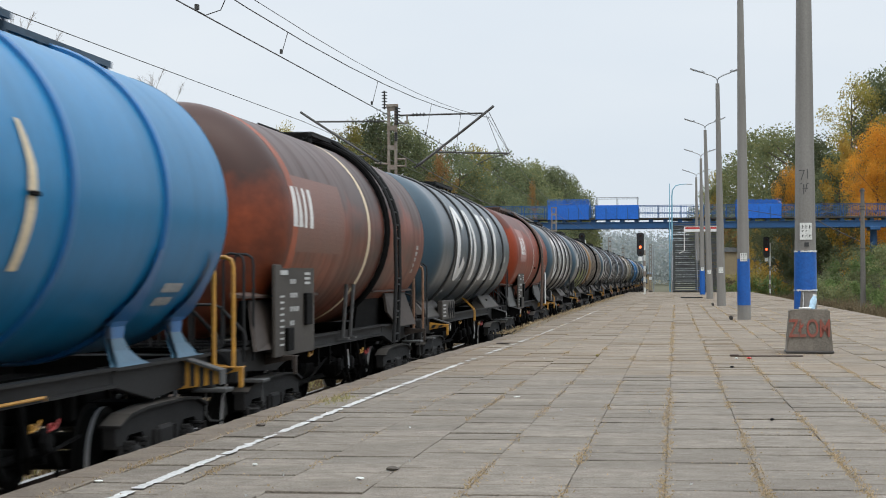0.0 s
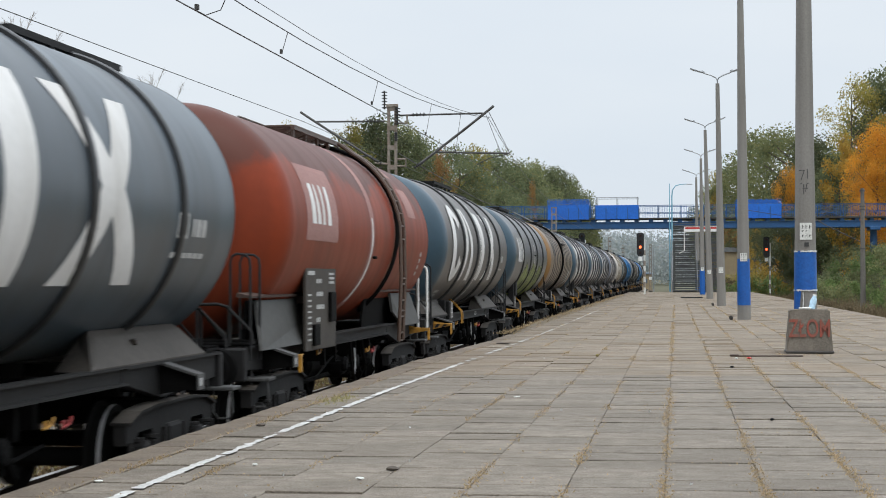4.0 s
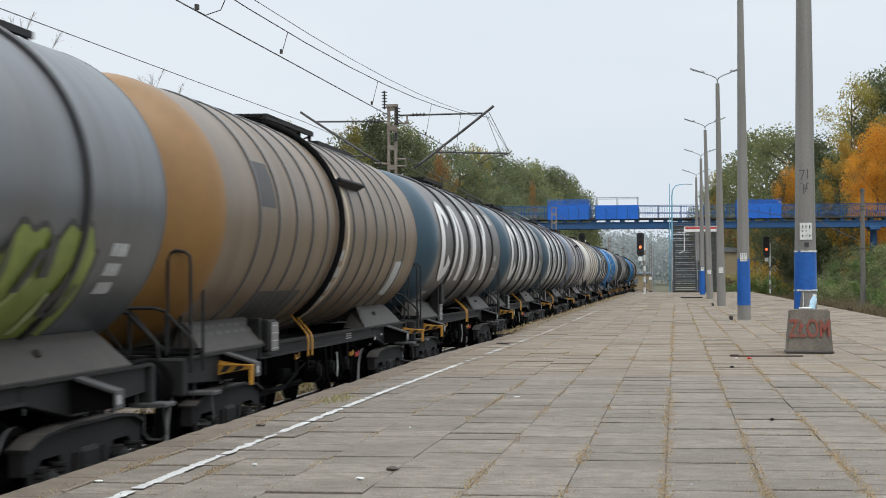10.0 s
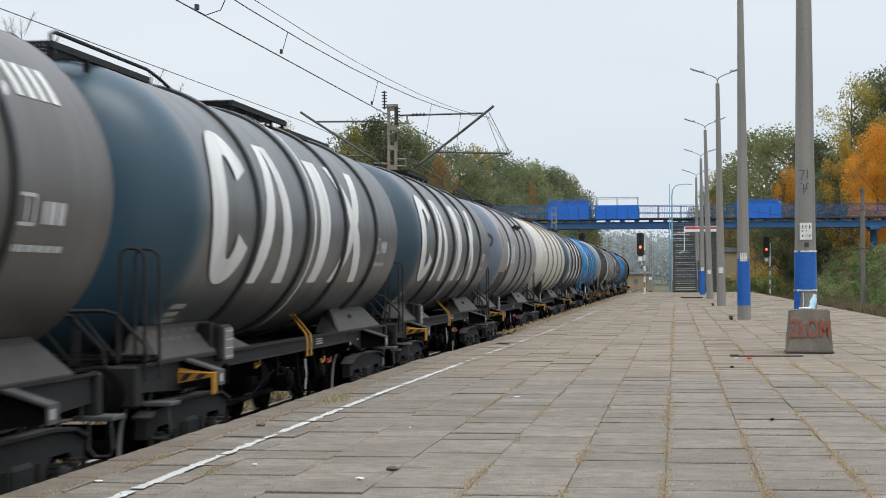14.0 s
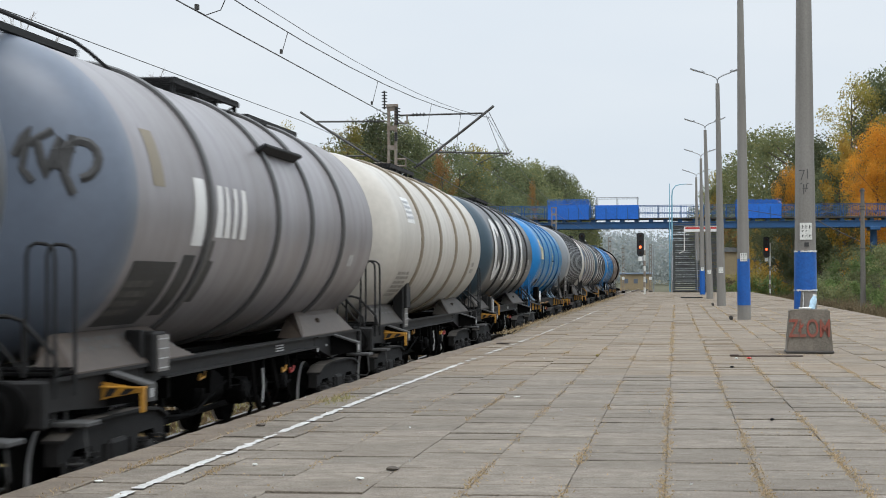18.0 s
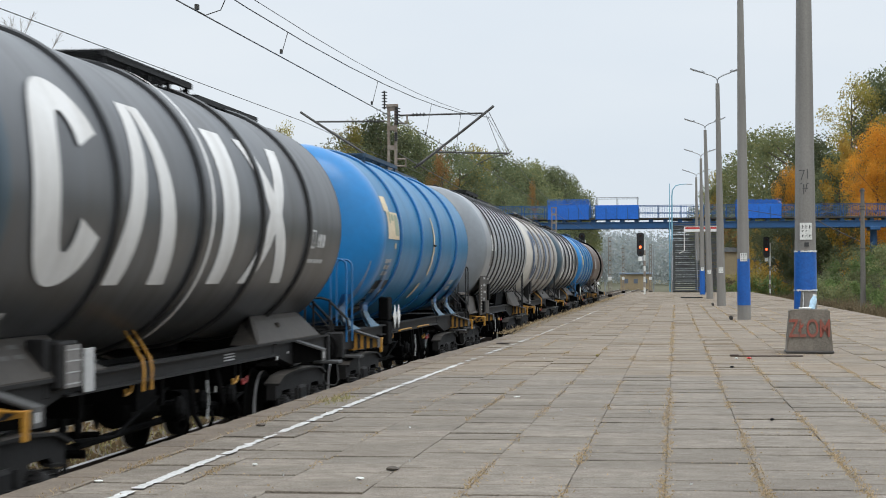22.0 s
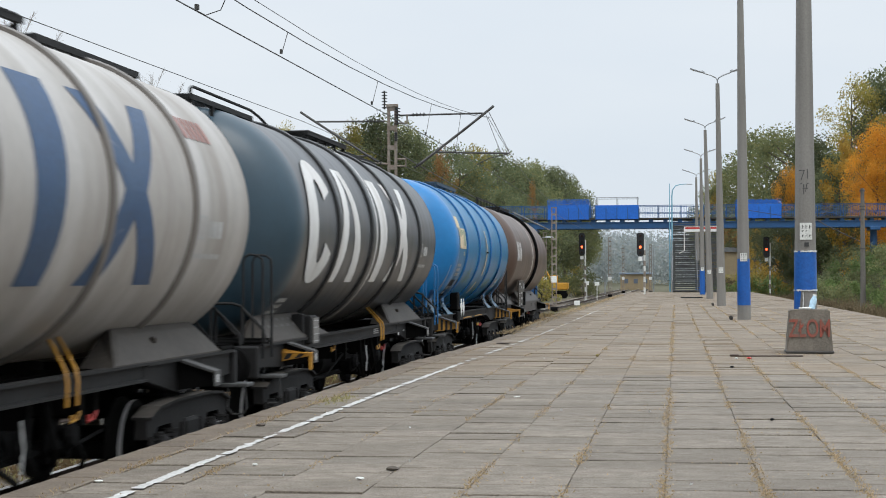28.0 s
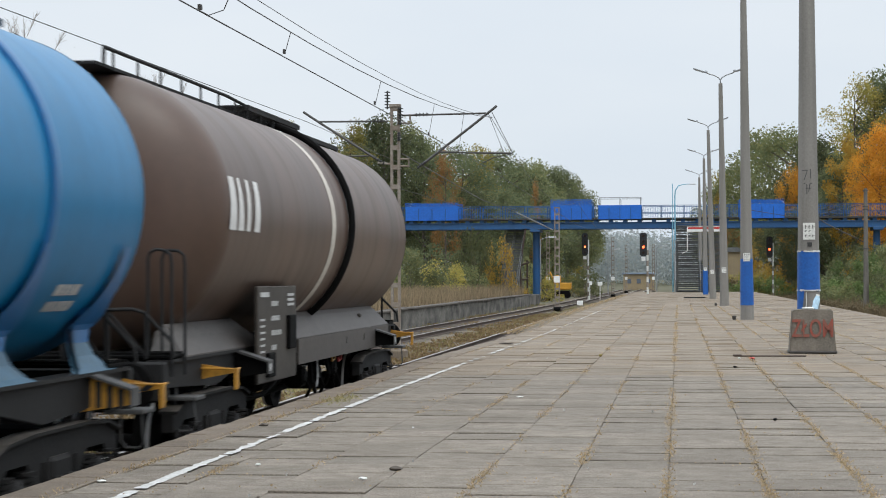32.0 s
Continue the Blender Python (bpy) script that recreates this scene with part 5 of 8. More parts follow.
def tank_wagon(i, spec):
    global RT, ZA
    RT = spec.get("radius", 1.36)
    ZA = spec.get("axis", RT + 1.30)
    rear = ENDS[i] + DISH - 0.04
    lt = rear - (ENDS[i - 1] + DISH - 0.04 + GAP) if i else 12.7
    s = lt / 2
    w = thing("tank_wagon", pose(AXIS, rear - s, RAIL_Z), spec["label"], "tank wagon", "tank wagons of the train")
    body, end = M[spec["body"]], M[spec["end"]]
    d = DISH
    # shell and dished ends; the front end sits back over the frame
    lap = spec.get("end_lap", 0.75)
    knuckle = -(s - d - lap) - (0.12 if lap > 0.3 and spec["end"] != spec["body"] else 0.0)
    bm = lathe(nb(), [(y, RT) for y in spread(-(s - d - lap), s - d, 12)], 96, ZA)
    part("tank_shell", bm, body, w, smooth=True)
    deep = 0.55
    prof = [(-(s - d - lap) + 0.002, RT + 0.003), (knuckle, RT + 0.003)]
    for k in range(1, 15):
        q = math.pi / 2 * k / 14
        prof.append((knuckle - deep * math.sin(q), RT * math.cos(q) ** 0.62 if k < 14 else 0.0))
    part("tank_end", lathe(nb(), prof, 96, ZA), end, w, spec.get("end_label", ""), smooth=True)
    prof = [(s - d - 0.02, RT + 0.003), (s - d, RT + 0.003)]
    for k in range(1, 10):
        q = math.pi / 2 * k / 9
        prof.append((s - d + d * math.sin(q), RT * math.cos(q) ** 0.55 if k < 9 else 0.0))
    part("tank_end", lathe(nb(), prof, 96, ZA), M[spec.get("rear", spec["body"])], w, smooth=True)
    if spec.get("tag"):
        def on_end(x, z, lift=0.02):
            c = min(1.0, math.hypot(x, z) / RT) ** (1 / 0.62)
            return (x, knuckle - deep * math.sqrt(max(0.0, 1 - c * c)) - lift, ZA + z)
        for pts in ([(0.56, 0.30), (0.66, 0.52), (0.62, 0.20), (0.70, 0.10)], [(0.60, 0.36), (0.84, 0.50)], [(0.72, 0.44), (0.80, 0.14), (0.90, 0.44), (0.86, 0.20)], [(0.84, 0.34), (1.0, 0.36)],
                    [(0.98, 0.46), (0.93, 0.16), (1.0, 0.0)], [(1.03 + 0.13 * math.cos(q * 0.5 + 2.2), 0.27 - 0.15 * math.sin(q * 0.5 + 2.2)) for q in range(12)]):
            fine = []
            for (x0, z0), (x1, z1) in zip(pts, pts[1:]):
                fine += [on_end(x0 + (x1 - x0) * t, z0 + (z1 - z0) * t, -0.025) for t in (0.0, 0.33, 0.66)]
            bm = tube(nb(), fine + [on_end(*pts[-1], -0.025)], 0.045, 6)
            part("sprayed_stroke", bm, M["ink"], w, "black sprayed stroke", smooth=True)
    # stiffening ribs
    for off in spec.get("ribs", ()):
        key = "rib_%s_%s_%s_%s" % (spec.get("rib", "rib_dark"), spec.get("rib_w", 0.1), RT, ZA)
        me = shared(key, ring_mesh(RT, spec.get("rib_w", 0.1), spec.get("rib_h", 0.045)), M[spec.get("rib", "rib_dark")], True)
        put("rib", me, w, pose(0, s - DISH - off, 0))
    # walkways on top
    cw = spec.get("catwalk", "catwalk")
    top = ZA + RT
    wl_ = spec.get("walk_long", 3.1)
    wk = put("catwalk", shared("catwalk_%s_%s" % (cw, wl_), lambda b: walk_main(b, wl_), M[cw]), w, pose(0, spec.get("walk_at", 0.9), top - 0.02))
    for k in range(int(wl_ / 0.19)):
        put("slat", shared("slat_" + cw, lambda b: box(b, (0, 0, 0), (0.86, 0.12, 0.022)), M[cw]), wk, pose(0, -wl_ / 2 + 0.08 + k * 0.19, 0.125))
    if spec.get("walk_rail"):
        put("handrail", shared("walk_rail_%s_%s" % (cw, wl_), lambda b: walk_rail(b, wl_), M[cw], True), wk)
    for yy in (s - 2.4, -s + 1.3)[:2 if spec.get("front_walk") else 1]:
        gw = put("gangway", shared("gangway_" + cw, walk_low, M[cw]), w, pose(0, yy, top - (0.09 if yy > 0 else 0.10)))
        if yy < 0:
            put("handrail", shared("gangway_rail", gangway_rail, M[cw], True), gw)
        for k in range(11):
            put("slat", shared("low_slat_" + cw, lambda b: box(b, (0, 0, 0), (0.7, 0.08, 0.025)), M[cw]), gw, pose(0, -1.42 + k * 0.28, 0.12))
    if spec.get("top_rail"):
        bm = nb()
        for xx in (0.3,):
            tube(bm, [(xx, -s + 0.6, top + 0.0), (xx, -s + 0.62, top + 0.17), (xx, -1.2, top + 0.17), (xx, 0.4, top + 0.12)], 0.02, 7)
            for k in range(7):
                yk = -s + 0.9 + k * (s - 0.9) / 7
                tube(bm, [(xx, yk, top - 0.03), (xx, yk, top + 0.17)], 0.014, 6)
            box(bm, (xx - 0.2, -s / 2, top + 0.015), (0.3, s - 1.0, 0.03))
        part("top_handrail", bm, M[cw], w)
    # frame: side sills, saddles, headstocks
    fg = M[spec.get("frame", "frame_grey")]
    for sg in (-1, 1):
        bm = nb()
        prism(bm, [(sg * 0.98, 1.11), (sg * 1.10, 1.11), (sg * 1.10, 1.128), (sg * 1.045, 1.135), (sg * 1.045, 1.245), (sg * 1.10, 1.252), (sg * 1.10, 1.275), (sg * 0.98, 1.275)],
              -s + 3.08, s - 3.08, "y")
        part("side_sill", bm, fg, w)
        for e in (-1, 1):
            turn = pose(0, e * s, 0, 0, 0, 0) if e < 0 else pose(0, s, 0, 0, 0, 180)
            flip = (sg > 0) == (e < 0)
            key = "end_box" if flip else "end_box_mirror"
            mk = end_box if flip else (lambda b: mirrored(end_box(b)))
            put("end_sill", shared(key, mk, fg), w, turn)
            jy = spec.get("jack", (1.5, 1.95))[0 if e < 0 else 1]
            if jy is not None:
                striped = spec.get("jack_striped", False)
                # dark bracket face, pale flange: shade and light put into their colours
                key, mk, jm = ("jack_yellow", jack_bracket, "yellow_paint") if striped else ("jack_bracket", jack_bracket, "under")
                bk = put("jack_bracket", shared(key + str(sg), mk if sg > 0 else (lambda b: mirrored(jack_bracket(b))), M[jm]), w, pose(0, e * (s - jy), 0))
                put("bracket_flange", shared("bracket_edge" + str(sg), bracket_edge if sg > 0 else (lambda b: mirrored(bracket_edge(b))), M["frame_light"]), bk, None, "flange edge in a paler, lit grey")
                if sg > 0 and striped:
                    put("black_striping", shared("jack_stripes", jack_stripes, M["black"]), bk)
                elif sg > 0:
                    put("bracket_mark", shared("bracket_mark", lambda b: box(b, (1.428, -0.02, 1.08), (0.006, 0.08, 0.07)), M["label"]), bk, None, "small pale stencil mark")
            if sg > 0:
                put("footstep", shared("end_step", end_step, M["frame_light"]), w, pose(0, e * (s + 0.02) + (0.55 if e < 0 else 0.1), 0), "worn grey footstep with wire stirrup")
    for e in (-1, 1):
        bm = nb()
        box(bm, (0, e * (s + 0.10), 1.08), (2.2, 0.14, 0.36), bevel=0.02)
        part("headstock", bm, fg, w)
        bm = nb()
        box(bm, (0, e * (s - 0.25), 1.30), (2.2, 0.5, 0.035), bevel=0.01)
        for k in range(5):
            box(bm, (0, e * (s - 0.05 - 0.1 * k), 1.325), (2.2, 0.03, 0.02))
        part("end_platform", bm, M["under"], w)
        put("coupling", shared("coupling", coupling_gear, M["black"]), w, pose(0, -s - 0.05, 0) if e < 0 else pose(0, s + 0.05, 0, 0, 0, 180))
        if spec.get("saddle", "plate") == "plate":
            sm = M[spec.get("saddle_mat", "saddle")]
            for sg in (-1, 1):
                bm = nb()
                rows = []
                # plate from under the shell out to the sill, with a rolled foot
                for x, z, ya, yb in ((0.74, 1.50, -0.80, 3.35), (0.83, 1.575, -0.78, 3.35), (0.895, 1.52, -0.74, 3.42), (0.96, 1.445, -0.68, 3.55), (1.02, 1.37, -0.62, 3.72), (1.065, 1.315, -0.55, 3.9), (1.09, 1.285, -0.50, 4.05), (1.09, 1.262, -0.50, 4.05), (0.74, 1.262, -0.60, 3.9)):
                    rows.append([bm.verts.new((sg * x, e * (s + ya), z)), bm.verts.new((sg * x, e * (s - yb - (spec.get("skirt", 0.0) if e > 0 else 0.0)), z))])
                for p, q in zip(rows, rows[1:]):
                    bm.faces.new((p[0], p[1], q[1], q[0]))
                bm.faces.new([r[0] for r in rows])
                bm.faces.new([r[1] for r in rows][::-1])
                bm.faces.new((rows[-1][0], rows[-1][1], rows[0][1], rows[0][0]))
                bmesh.ops.recalc_face_normals(bm, faces=bm.faces[:])
                part("saddle", bm, sm, w)
                if e > 0 and "skirt" in spec:
                    bm = nb()
                    long = spec["skirt"]
                    prism(bm, [(s - 0.75, 1.275), (s - 3.9 - long, 1.275), (s - 3.9 - long, 0.97), (s - 1.3, 0.97), (s - 0.8, 1.12)], sg * 1.105, sg * 1.13)
                    part("sill_skirt", bm, M["skirt_grey"], w, "dull grey skirt plate over the sill")
                    for yk in (1.5, 3.0, 4.4):
                        bm = nb()
                        box(bm, (sg * 1.135, s - yk, 1.16), (0.012, 0.07, 0.09))
                        part("skirt_mark", bm, M["faint_mark"], w)
                if sg > 0 and e < 0:
                    bm = nb()
                    rng = random.Random(i)
                    for k in range(7):
                        y = -s + 0.95 + 0.34 * k
                        for z in (1.53, 1.46):
                            h = 0.10 + 0.14 * rng.random()
                            v = [bm.verts.new((0.885 + (1.53 - zz) * 0.84 + 0.008, yy, zz)) for zz, yy in ((z, y), (z, y + h), (z - 0.03, y + h), (z - 0.03, y))]
                            bm.faces.new(v)
                    tagged(part("saddle_print", bm, M["faint_mark"], w), kind="stuff")
                if sg > 0 and e > 0:
                    bm = nb()
                    box(bm, (0.97, s - 2.5, 1.455), (0.06, 0.07, 0.06), bevel=0.015)
                    part("drain_stub", bm, sm, w)
        elif spec["saddle"] == "feet":
            for sg in (-1, 1):
                for yy in (s - 0.75, s - 2.6):
                    bm = nb()
                    feet = [(1.04, 1.78, 0.30), (0.99, 1.68, 0.25), (0.95, 1.60, 0.20), (0.95, 1.50, 0.17), (0.99, 1.40, 0.22), (1.06, 1.31, 0.34), (1.10, 1.275, 0.46), (1.10, 1.262, 0.46)]
                    lean = -0.12 * e
                    for x2, top in ((0.0, 1), (-0.06, 0)):
                        left, right = ([bm.verts.new((sg * (x + x2), e * yy + q * h + lean * (1.6 - z), z)) for x, z, h in feet] for q in (-1, 1))
                        for k in range(len(feet) - 1):
                            bm.faces.new((left[k], right[k], right[k + 1], left[k + 1])).material_index = 1 if k < 3 else 0
                    ft = part("saddle_foot", bm, M["saddle_blue"], w, "pale blue saddle foot")
                    ft.data.materials.append(M["rib_blue"])
                    part("saddle_strap", strip(nb(), [(e * yy - 0.06, -0.4), (e * yy - 0.09, -0.62), (e * yy - 0.18, -0.85), (e * yy - 0.28, -1.0), (e * yy - 0.31, -1.14)], [(e * yy + 0.06, -0.4), (e * yy + 0.09, -0.62), (e * yy + 0.18, -0.85), (e * yy + 0.28, -1.0), (e * yy + 0.31, -1.14)], 16, 0.046) if sg > 0 else
                         strip(nb(), [(e * yy - 0.2, math.pi * RT + 0.62), (e * yy - 0.13, math.pi * RT + 1.1)], [(e * yy + 0.2, math.pi * RT + 0.62), (e * yy + 0.13, math.pi * RT + 1.1)], 6, 0.03), M["rib_blue"], w)
        else:
            for sg in (-1, 1):
                bm = nb()
                zt = spec.get("cheek_z", 1.76)
                quad = [(1.05, 0.62, zt), (1.05, 2.75, zt), (1.10, 2.78, zt - 0.30), (1.20, 2.35, 1.22), (1.20, 0.30, 1.22)]
                f0 = [bm.verts.new((sg * x, e * (s - y), z)) for x, y, z in quad]
                g0 = [bm.verts.new((sg * (x - 0.04), e * (s - y), z)) for x, y, z in quad]
                bm.faces.new(f0), bm.faces.new(g0[::-1])
                for k in range(5):
                    bm.faces.new((f0[k], g0[k], g0[(k + 1) % 5], f0[(k + 1) % 5]))
                bmesh.ops.recalc_face_normals(bm, faces=bm.faces[:])
                part("saddle_cheek", bm, M[spec.get("cheek_mat", "cheek_grey")], w, "grey saddle plate")
                bm = nb()
                ya, yb = sorted((e * (s - 0.12), e * (s - (4.2 if zt > 1.7 else 2.9))))
                wide = 1.10 if zt > 1.7 else 1.0
                prism(bm, [(sg * 0.94, zt + 0.04), (sg * wide, zt + 0.03), (sg * wide, zt + 0.055), (sg * 0.94, zt + 0.09)], ya, yb, "y")
                part("saddle_shelf", bm, M["shelf_dust"] if zt > 1.7 else M["saddle"], w, "dusty narrow shelf along the tank")
                # near-black sheet added for the shaded hollow under the tank
                bm = nb()
                ya, yb = sorted((e * (s - 0.6), e * (s - 4.7)))
                prism(bm, [(sg * 0.86, 1.2), (sg * 0.90, 1.2), (sg * 0.96, zt), (sg * 0.92, zt)], ya, yb, "y")
                part("saddle_web", bm, M["under"], w)
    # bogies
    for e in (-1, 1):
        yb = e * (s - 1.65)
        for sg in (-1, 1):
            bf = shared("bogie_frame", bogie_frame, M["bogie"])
            # second slot: the paler tone for the lit, dusty tops
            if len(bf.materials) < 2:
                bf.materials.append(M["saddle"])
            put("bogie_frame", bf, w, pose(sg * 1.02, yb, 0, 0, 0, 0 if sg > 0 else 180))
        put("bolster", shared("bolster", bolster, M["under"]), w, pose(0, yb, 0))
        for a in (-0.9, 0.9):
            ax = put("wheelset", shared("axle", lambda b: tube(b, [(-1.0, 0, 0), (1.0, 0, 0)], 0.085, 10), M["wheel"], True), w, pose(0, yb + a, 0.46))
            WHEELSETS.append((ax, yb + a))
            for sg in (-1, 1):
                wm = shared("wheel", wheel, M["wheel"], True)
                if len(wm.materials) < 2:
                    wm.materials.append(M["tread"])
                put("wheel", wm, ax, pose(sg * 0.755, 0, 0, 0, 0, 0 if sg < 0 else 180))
        for sg in (-1, 1):
            put("buffer", shared("buffer", buffer_mesh, M["under"], True), w, pose(sg * 0.875, e * (s + 0.18), 0, 0, 0, 0 if e > 0 else 180))
        bm = nb()
        tube(bm, [(0, e * (s + 0.2), 1.0), (0.05, e * (s + 0.5), 0.9), (0, e * (s + 0.79), 0.98)], 0.05, 6)
        tube(bm, [(0.4, e * (s + 0.2), 0.95), (0.35, e * (s + 0.5), 0.6), (0.2, e * (s + 0.78), 0.75)], 0.03, 6)
        part("coupling", bm, M["under"], w)
        for sg in ((1,) if e > 0 else (1, -1)):
            st = put("corner_step", shared("step_" + spec.get("step", "yellow_paint"), step_frame, M[spec.get("step", "yellow_paint")]), w, pose(0, -s + 1.35 if e < 0 else s + spec.get("step_rear", 0.02), 0), "yellow handle and step") if sg > 0 and (e < 0 or spec.get("front_step", True)) else None
            if st is not None and spec.get("striped", True):
                put("black_striping", shared("step_black", step_black, M["black"]), st)
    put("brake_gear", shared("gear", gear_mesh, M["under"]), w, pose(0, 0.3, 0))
    if spec.get("loops", True):
        put("end_handrail", shared("loop_" + spec.get("loop_mat", "catwalk"), rail_loop, M[spec.get("loop_mat", "catwalk")], True), w, pose(0, -s + 0.02, 0))
    if spec.get("rear_loop"):
        bm = nb()
        tube(bm, [(1.12, s + 0.0, 1.12), (1.12, s + 0.0, 2.06), (1.10, s, 2.13), (1.05, s, 2.16), (0.8, s, 2.16)], 0.024, 8)
        tube(bm, [(1.24, s + 0.32, 1.12), (1.24, s + 0.32, 2.12), (1.22, s + 0.32, 2.19), (1.16, s + 0.32, 2.22), (0.85, s + 0.32, 2.22)], 0.022, 8)
        part("end_handrail", bm, M[spec["rear_loop"]], w, spec["rear_label"], smooth=True)
    for yy in (-s - 0.04, s + 0.04):
        put("low_handrail", shared("rail_low", rail_low, M["frame_grey"], True), w, pose(0, yy, 0))
    put("hand_valve", shared("hand_valve", hand_valve, M["yellow_paint"]), w, pose(0, s - 4.9, 0))
    put("hand_valve", shared("hand_valve_red", hand_valve, M["red_hose"]), w, pose(0.02, s - 4.55, -0.02), "red brake lever")
    put("hand_valve", shared("hand_valve", hand_valve, M["yellow_paint"]), w, pose(0, s - 8.7, 0.12))
    put("strap", shared("strap", lambda b: tube(b, [(1.05, 0, 1.0), (1.06, 0.02, 0.8), (1.05, 0.0, 0.62)], 0.012, 6), M["label"]), w, pose(0, s - 6.1, 0), "pale hanging strap")
    if spec.get("hoses", True):
        for u in (0, 0.24):
            put("hose", shared("hose", hose_mesh, M["yellow_paint"], True), w, pose(0, s - DISH - spec.get("hose_at", 8.1) + u, 0), "orange hose")
    # small data case on the sill
    if spec.get("case", "small") == "small":
        bm = nb()
        y = s - 10.5
        box(bm, (1.03, y - 0.02, 1.36), (0.22, 0.42, 0.36), bevel=0.02)
        box(bm, (0.99, y - 0.28, 1.34), (0.14, 0.14, 0.44), bevel=0.01)
        cs = part("data_case", bm, M["frame_grey"], w)
        bm = nb()
        box(bm, (1.15, y + 0.03, 1.35), (0.012, 0.34, 0.32))
        part("data_plate", bm, M["card_grey"], cs)
        if spec.get("white_card", False):
            bm = nb()
            box(bm, (1.13, y + 0.47, 1.30), (0.014, 0.24, 0.34), bevel=0.004)
            part("white_plate", bm, M["label"], cs, "plain white card beside the case")
        bm = nb()
        for k in range(4):
            box(bm, (1.158, y + 0.03, 1.22 + k * 0.085), (0.006, 0.30, 0.010))
        tagged(part("plate_print", bm, M["label"], cs), kind="stuff")
        bm = nb()
        for k in range(3):
            box(bm, (1.054, s - 5.2, 1.16 + 0.03 * k), (0.006, 0.42, 0.014))
        box(bm, (1.054, s - 2.9, 1.08), (0.006, 0.10, 0.05))
        box(bm, (1.054, s - 2.3, 1.12), (0.006, 0.12, 0.025))
        box(bm, (1.054, -s + 2.1, 1.12), (0.006, 0.10, 0.04))
        tagged(part("sill_print", bm, M["label"], w), kind="stuff")
    elif spec["case"] == "wide":
        bm = nb()
        y = s - 11.6
        box(bm, (1.10, y, 1.37), (0.10, 2.0, 0.38), bevel=0.015)
        cs = part("data_case", bm, M["saddle"], w, "wide grey data case with dark diamonds")
        for k in range(3):
            yy = y - 0.1 + 0.36 * k
            bm = prism(nb(), [(yy, 1.37), (yy + 0.16, 1.54), (yy + 0.32, 1.37), (yy + 0.16, 1.20)][::-1], 1.15, 1.156)
            part("warning_plate", bm, M["under"], cs, "dark diamond plate")
        bm = nb()
        for k in range(4):
            box(bm, (1.153, y - 0.65, 1.26 + 0.07 * k), (0.006, 0.4, 0.03))
        tagged(part("plate_print", bm, M["label"], cs), kind="stuff")
    elif spec["case"] == "tall":
        bm = nb()
        y = s - 10.05
        box(bm, (1.08, y, 1.71), (0.14, 0.46, 0.42), bevel=0.015)
        box(bm, (1.04, y, 1.36), (0.10, 0.40, 0.34), bevel=0.01)
        box(bm, (1.02, y - 0.3, 1.56), (0.16, 0.12, 0.84), bevel=0.01)
        cs = part("data_case", bm, M["frame_grey"], w)
        bm = nb()
        for k in range(4):
            box(bm, (1.114, y, 1.22 + k * 0.09), (0.006, 0.32, 0.010))
        tagged(part("plate_print", bm, M["label"], cs), kind="stuff")
        bm = nb()
        box(bm, (1.104, y, 1.36), (0.012, 0.38, 0.36))
        part("data_plate", bm, M["card_grey"], cs)
    elif spec["case"] == "panel":
        bm = nb()
        y = s - spec.get("panel_at", 9.6)
        pz = spec.get("panel_z", 1.64)
        box(bm, (1.23, y, pz), (0.04, spec.get("panel_long", 1.95), 1.04), bevel=0.01)
        cs = part("data_panel", bm, M["saddle"], w, "large grey sheet panel with data lines")
        bm = nb()
        rng = random.Random(i)
        for k in range(9):
            box(bm, (1.254, y - 0.76, pz + 0.16 - 0.068 * k), (0.006, 0.22 - 0.05 * rng.random(), 0.022))
        for k, (a, b) in enumerate([(4, 0.2), (5, 0.0), (6, -0.2), (3, -0.45)]):
            for q in range(a):
                box(bm, (1.254, y - 0.3 + 0.085 * q, pz + 0.33 - 0.16 * k), (0.006, 0.045, 0.055))
        for k in range(3):
            box(bm, (1.254, y + 0.66, pz + 0.42 - 0.055 * k), (0.006, 0.32, 0.03))
        box(bm, (1.254, y - 0.66, pz + 0.43), (0.006, 0.4, 0.05))
        tagged(part("data_print", bm, M["label"], cs), kind="stuff")
        bm = nb()
        box(bm, (1.27, y + 0.62, pz), (0.05, 0.34, 0.38), bevel=0.01)
        part("panel_flap", bm, M["under"], cs)
        bm = nb()
        box(bm, (1.27, y - 0.45, pz - 0.33), (0.05, 0.32, 0.26), bevel=0.01)
        part("panel_flap", bm, M["under"], cs)
    for fn in spec.get("deco", ()):
        fn(w, s - DISH, body)
    return w


WHEELSETS = []


def deco_large(mt="letter", stripe=True):
    def go(w, s, body):
        big_marks(w, s, M[mt])
        if stripe:
            bm = nb()
            bar(bm, s - 6.78, -1.5, s - 6.78, 1.75, 0.09, 26, lift=0.05)
            part("level_stripe", bm, M["letter"], w, "white level stripe along a rib")
        data_field(w, s)
        text_bars(w, s - 11.7, -0.95, 0.6, 0.5, 5, M["label"])
    return go


def deco_logo(w, s, body):
    bm = crescent(nb(), s - 1.95, 0.78, 0.16, 0.2, 0.07, 0.07, 30, 330, 12)
    for k in range(4):
        bar(bm, s - 1.6 + 0.24 * k, 0.62, s - 1.6 + 0.24 * k, 0.92, 0.15, 3)
    part("livery_mark", bm, M["letter"], w, "small white painted mark")


def deco_white_logo(w, s, body):
    bm = nb()
    for k in range(6):
        bar(bm, s - 2.0 + 0.2 * k, 0.66, s - 2.0 + 0.2 * k, 0.9, 0.13, 3)
    part("livery_mark", bm, M["pink_patch"], w, "faded red painted mark")


